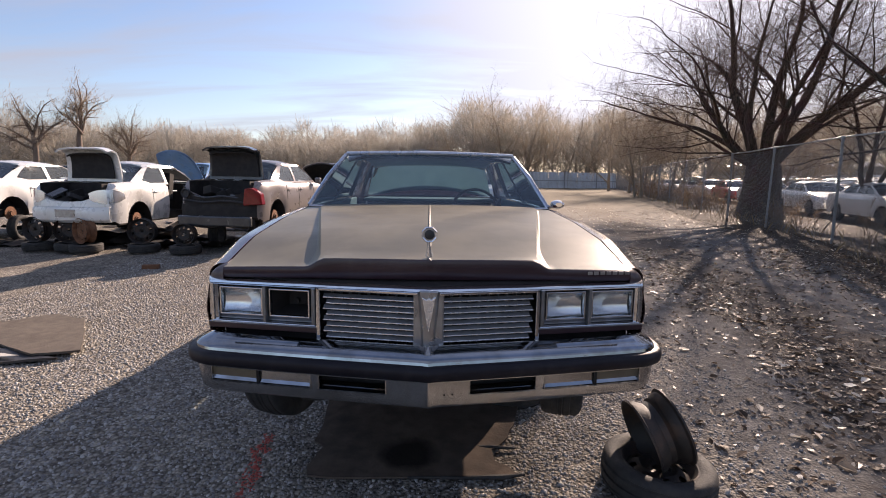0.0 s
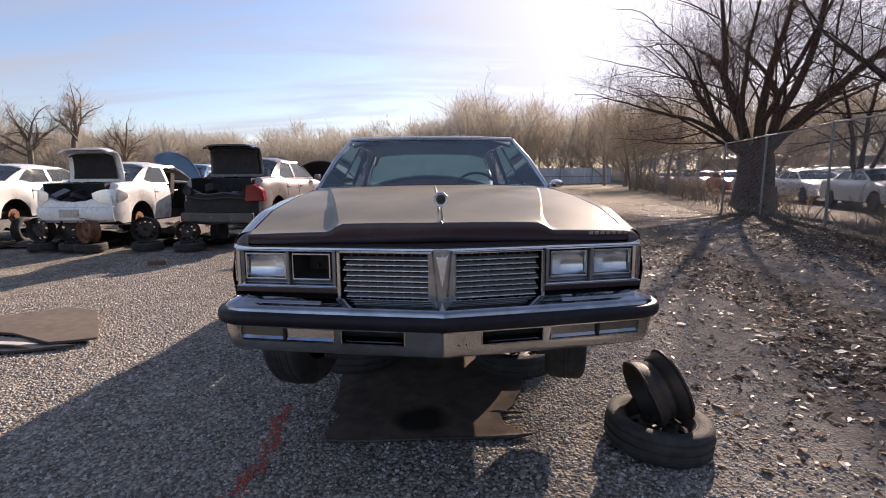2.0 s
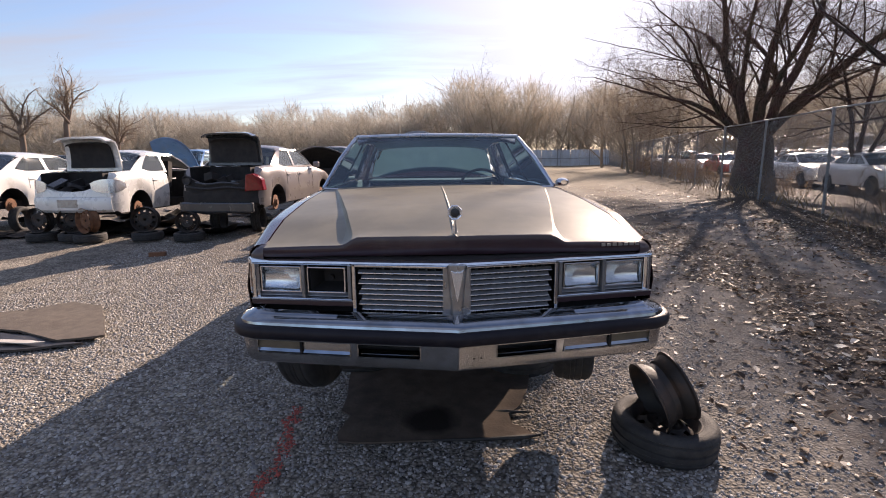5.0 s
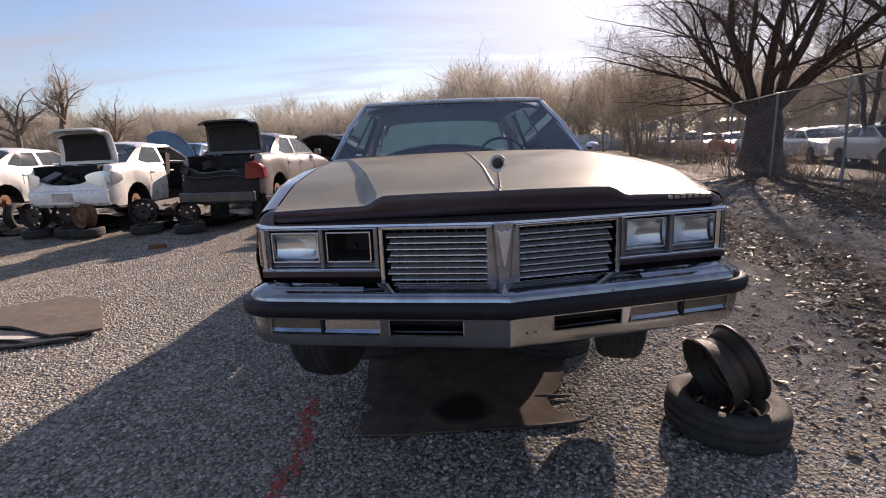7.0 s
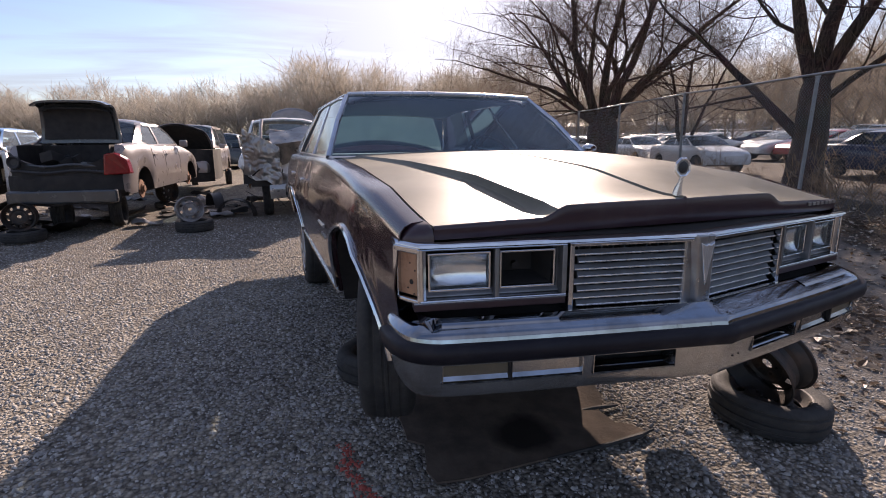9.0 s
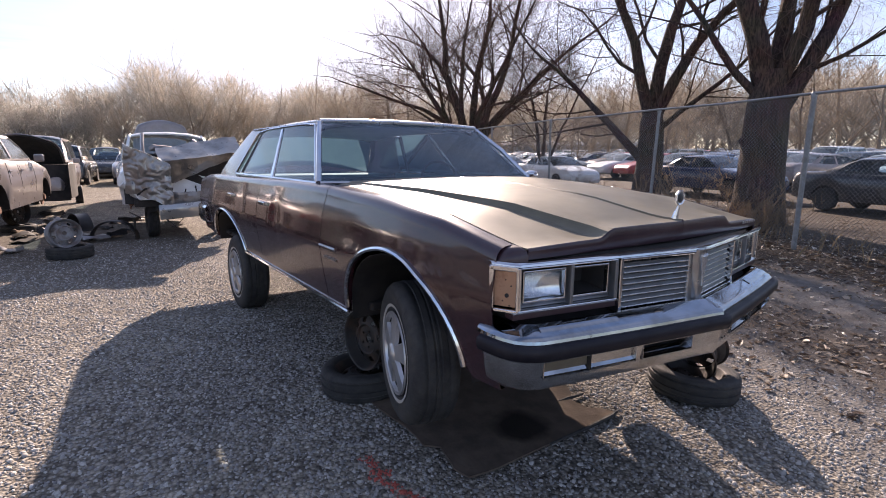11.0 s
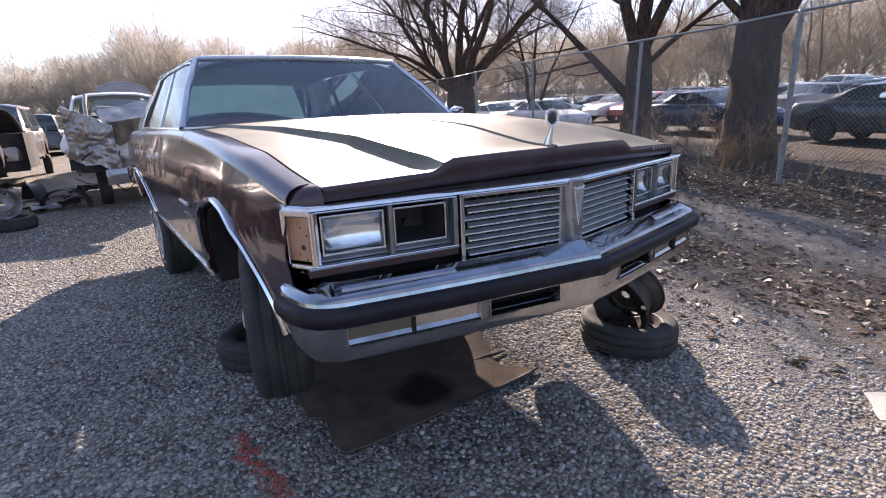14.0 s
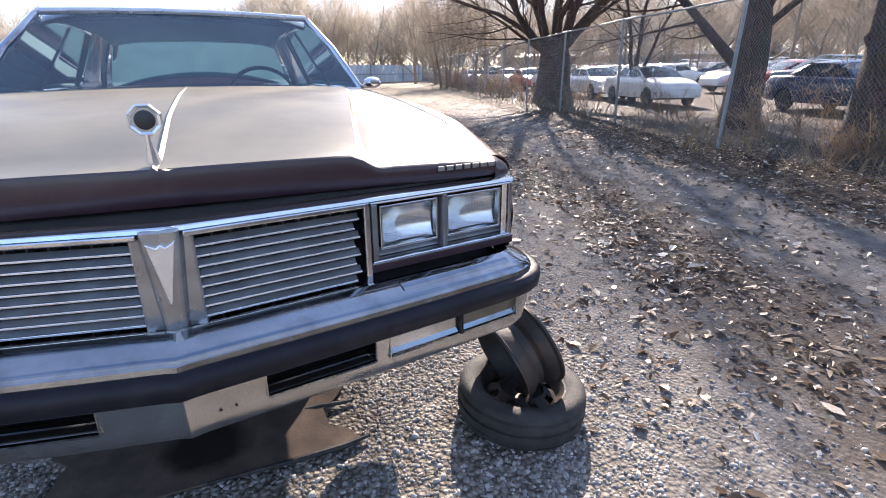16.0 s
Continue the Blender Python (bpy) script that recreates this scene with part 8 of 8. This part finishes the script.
# black trim, drawn out to paint the raised carpet's shadow along its edge
sheet("trim_and_shadow_panel", "black trim panel and painted shadow under the edge of the carpet piece", "car part", [(-5.0, 2.12), (-3.55, 2.07), (-3.08, 2.20), (-3.35, 2.27), (-3.83, 2.46), (-5.0, 2.72)], 0.005, M_BLACK, 0.02, 0.02, 9)
sheet("white_trim_strip", "thin white plastic strip lying on the trim panel", "car part", [(-4.9, 2.26), (-3.50, 2.155), (-3.38, 2.19), (-3.52, 2.225), (-4.95, 2.36)], 0.05, M_PLASTIC, 0.008, 0.012, 9)
sheet("plastic_sheet", "crumpled white plastic panel lying on gravel", "plastic panel", [(1.44, -0.59), (1.58, -0.69), (1.50, -0.75), (1.45, -0.70), (1.37, -0.74), (1.58, -0.99), (1.55, -1.12), (1.10, -1.08), (1.06, -1.01), (1.13, -0.93), (1.11, -0.83), (1.30, -0.76), (1.26, -0.70), (1.36, -0.64)], 0.03, M_PLASTIC, 0.006, 0.05, 12)
bm = bmesh.new()
box(bm, (0.24, 0.10, 0.065), (0, 0, 0.03))
brick = part("brick", bm, M_RUST, None, smooth=False, bevel=0.006)
brick.matrix_basis = pose(*yard_spot(-4.75, 6.9), 0, 0, 15)
tagged(brick, "single red-brown brick lying on gravel", "brick")

STANDS = "bare wheels and tyres under the wrecks"
for x, y, a, lab, mat in ((-7.95, 8.62, 80, "rusty black steel wheel standing under a wreck", M_STEEL), (-7.25, 8.55, 110, "rusty black steel wheel standing under a wreck", M_STEEL), (-6.85, 8.4, 62, "rust-brown steel wheel under a wreck", M_RUST), (-5.75, 8.5, 100, "black spoked wheel standing by a wreck", M_STEEL), (-4.83, 8.35, 95, "small black pierced steel wheel by a wreck", M_STEEL), (-3.3, 11.9, 150, "black steel wheel under the beige car", M_STEEL)):
    r = 0.21 if x == -4.83 else 0.25
    loose_rim(YARD @ Matrix.Translation((x, y, r + 0.165)) @ pose(0, 0, 0, 0, 0, a - 180), lab, r, 0.19, mat, STANDS, 10)
    loose_tyre(YARD @ pose(x, y + 0.02, -0.01), "flat tyre lying under a wheel", 0.30, 0.16, False, STANDS)
for x, y in ((-4.55, 9.25), (-3.75, 9.45), (-10.6, 9.6), (-9.3, 9.9), (-1.15, 9.95), (0.15, 10.0), (-3.4, 18.6), (-2.3, 18.6), (-10.1, 18.6), (-9.0, 18.6), (-0.1, 16.8), (0.9, 16.8)):
    t = thing("tyre", "upright black tyre holding up a wreck", "tyre", YARD @ pose(x, y, 0.30), STANDS)
    bm = bmesh.new()
    tyre_mesh(bm, 0.30, 0.19, 0.2, Matrix())
    part("tyre_casing", bm, M_RUBBER, t, angle=0.8)


# ---- gravel, leaves, weeds ----
def stones(name, label, pos, sizes, mat, seed):
    """Angular stones, each a squashed and twisted block."""
    rs = np.random.RandomState(seed)
    n = len(pos)
    cube = np.array([(x, y, z) for z in (-1, 1) for y in (-1, 1) for x in (-1, 1)], float)
    v = cube[None] * (0.5 + 0.35 * rs.rand(n, 8, 3)) * (sizes[:, None, None] * np.stack([0.8 + 0.6 * rs.rand(n), 0.6 + 0.4 * rs.rand(n), 0.35 + 0.3 * rs.rand(n)], 1)[:, None, :])
    top = (v[:, :, 2] > 0)
    v[:, :, :2] *= np.where(top, 0.72, 1.0)[:, :, None]
    a = rs.rand(n) * 6.283
    tx, ty = rs.randn(n) * 0.3, rs.randn(n) * 0.3
    ca, sa = np.cos(a)[:, None], np.sin(a)[:, None]
    x, y, z = v[:, :, 0], v[:, :, 1], v[:, :, 2]
    z = z + tx[:, None] * x + ty[:, None] * y
    out = np.stack([x * ca - y * sa, x * sa + y * ca, z], 2) + pos[:, None, :]
    quads = np.array([(4, 5, 7, 6), (0, 1, 5, 4), (2, 6, 7, 3), (0, 4, 6, 2), (1, 3, 7, 5)])
    f = (quads[None] + 8 * np.arange(n)[:, None, None]).reshape(-1, 4)
    me = bpy.data.meshes.new(name)
    me.vertices.add(n * 8)
    me.vertices.foreach_set("co", out.reshape(-1))
    me.loops.add(f.size)
    me.loops.foreach_set("vertex_index", f.reshape(-1))
    me.polygons.add(len(f))
    me.polygons.foreach_set("loop_start", np.arange(0, f.size, 4))
    me.update(calc_edges=True)
    me.materials.append(mat)
    return tagged(new(name, me), label, "gravel", kind="stuff")


rs = np.random.RandomState(4)
GRAVEL = island_material("gravel_stones", [(0.0, (0.175, 0.171, 0.169)), (0.3, (0.272, 0.264, 0.255)), (0.65, (0.37, 0.357, 0.335)), (0.9, (0.47, 0.454, 0.424)), (1.0, (0.56, 0.542, 0.51))])
n_try = 190000
gx, gy = rs.uniform(-5.0, 4.2, n_try), rs.uniform(-1.3, 8.5, n_try)
dist = np.hypot(gx + 0.6, (gy + 0.6) * 0.8)
keep = rs.rand(n_try) < np.clip(1.35 - dist / 6.5, 0.10, 1.0) * np.clip(1.2 - (gx - 0.9) / 1.5, 0.06, 1.0)
keep &= ~((gx > -0.64) & (gx < 0.50) & (gy > 0.59) & (gy < 2.0) & (rs.rand(n_try) < 0.985))
gx, gy = gx[keep], gy[keep]
gzs = np.array([gz(a, b) for a, b in zip(gx, gy)])
size = np.clip(rs.lognormal(math.log(0.0080), 0.36, len(gx)), 0.0045, 0.019)
pos = np.stack([gx, gy, gzs + size * 0.15], 1)
red = (np.abs(gx + 0.955 + 0.02 * np.sin(gy * 9)) < 0.042 + 0.018 * np.sin(gy * 23)) & (gy > 0.02) & (gy < 1.06) & (rs.rand(len(gx)) < 0.85)
stones("gravel", "loose pale limestone gravel", pos[~red], size[~red], GRAVEL, 6)
ey = rs.uniform(0.02, 1.06, 170)
ex = -0.955 - 0.02 * np.sin(ey * 9) + rs.randn(170) * 0.022
extra = np.stack([ex, ey, [gz(a, b) + 0.001 for a, b in zip(ex, ey)]], 1)
stones("painted_gravel", "line of gravel sprayed with red paint", np.concatenate([pos[red], extra]), np.concatenate([size[red] * 1.05, rs.uniform(0.005, 0.011, 170)]), M_SPRAY, 7)


def leaves(name, label, pos, sizes, mat, seed):
    """Dry curled leaves, each folded along its rib."""
    rs_ = np.random.RandomState(seed)
    verts, faces = [], []
    for p, s in zip(pos, sizes):
        a, c, w = rs_.rand() * 6.283, rs_.uniform(-0.1, 0.5), rs_.uniform(0.55, 0.9)
        t1, t2 = rs_.randn() * 0.22, rs_.randn() * 0.22
        b = len(verts)
        for u, v in ((-0.5, 0), (-0.1, 0.42), (0.32, 0.28), (0.6, 0.0), (0.32, -0.28), (-0.1, -0.42), (0.1, 0.0)):
            x, y = u * s, v * s * w
            z = abs(v) * c * s + t1 * x + t2 * y + 0.15 * s * abs(t1)
            verts.append((p[0] + x * math.cos(a) - y * math.sin(a), p[1] + x * math.sin(a) + y * math.cos(a), p[2] + z + 0.008))
        faces += [(b, b + 1, b + 6), (b + 1, b + 2, b + 6), (b + 2, b + 3, b + 6), (b + 3, b + 4, b + 6), (b + 4, b + 5, b + 6), (b + 5, b, b + 6)]
    return tagged(raw(name, verts, faces, mat), label, "leaves", kind="stuff")


# the palest stops paint sun glints on dry leaves
LEAVES = island_material("dry_leaves", [(0.0, (0.05, 0.033, 0.022)), (0.45, (0.12, 0.08, 0.05)), (0.70, (0.23, 0.16, 0.10)), (0.88, (0.42, 0.34, 0.25)), (1.0, (0.74, 0.69, 0.60))], 0.40, 0.35)
n_try = 115000
lx, ly = rs.uniform(0.9, 16.5, n_try), rs.uniform(-5, 24, n_try)
lx[65000:], ly[65000:] = rs.uniform(1.6, 8.6, n_try - 65000), rs.uniform(-2.5, 9, n_try - 65000)
clump = np.array([0.5 + 0.9 * noise.noise((a * 1.5, b * 1.1, 8)) for a, b in zip(lx, ly)])
band = lx - 0.23 * np.minimum(ly, 4.0) + (clump - 0.5) * 0.9
prob = np.interp(band, [0.7, 1.4, 2.3, 2.6, 3.4, 3.9, 5.0, 5.5, 20], [0.01, 0.10, 0.25, 0.8, 0.8, 0.2, 0.2, 0.9, 0.9]) * np.clip(clump + 0.25, 0.12, 1) * np.clip(1.25 - np.hypot(lx, ly) / 26, 0.25, 1)
kp = rs.rand(n_try) < prob
lx, ly = lx[kp], ly[kp]
lz = np.array([gz(a, b) for a, b in zip(lx, ly)])
leaves("fallen_leaves", "dry brown leaves scattered along the fence", np.stack([lx, ly, lz], 1), np.clip(rs.lognormal(math.log(0.037), 0.38, len(lx)), 0.02, 0.095), LEAVES, 3)
# larger pale leaves, with the sun's glint put into their colour
PALE = island_material("pale_glint_leaves", [(0.0, (0.42, 0.34, 0.25)), (0.5, (0.62, 0.55, 0.45)), (1.0, (0.78, 0.74, 0.66))], 0.45, 0.3)
qx, qy = rs.uniform(1.3, 9.5, 1500), rs.uniform(-3, 17, 1500)
leaves("pale_glint_leaves", "large pale leaves lying on the lane, sun glint in their colour", np.stack([qx, qy, [gz(a, b) + 0.008 for a, b in zip(qx, qy)]], 1), np.clip(rs.lognormal(math.log(0.055), 0.4, 1500), 0.03, 0.12), PALE, 5)

verts, faces = [], []
for k in range(1500):
    s = rs.uniform(-6, 50)
    p = FENCE_A + FENCE_D * s + Vector((0.98, -0.2)) * (rs.randn() * 0.55 + 0.3)
    z, h, r = gz(p.x, p.y), rs.uniform(0.08, 0.42), 0.003
    dx, dy = rs.randn() * 0.12 * h, rs.randn() * 0.12 * h
    b = len(verts)
    verts += [(p.x - r, p.y, z), (p.x + r, p.y, z), (p.x, p.y + r, z), (p.x + dx, p.y + dy, z + h * 0.6), (p.x + dx * 2.6, p.y + dy * 2.6, z + h)]
    faces += [(b, b + 1, b + 3), (b + 1, b + 2, b + 3), (b + 2, b, b + 3), (b + 3, b, b + 4), (b + 3, b + 1, b + 4)]
tagged(raw("dead_weeds", verts, faces, M_WEED), "dead weed stalks along the fence", "weeds", kind="stuff")
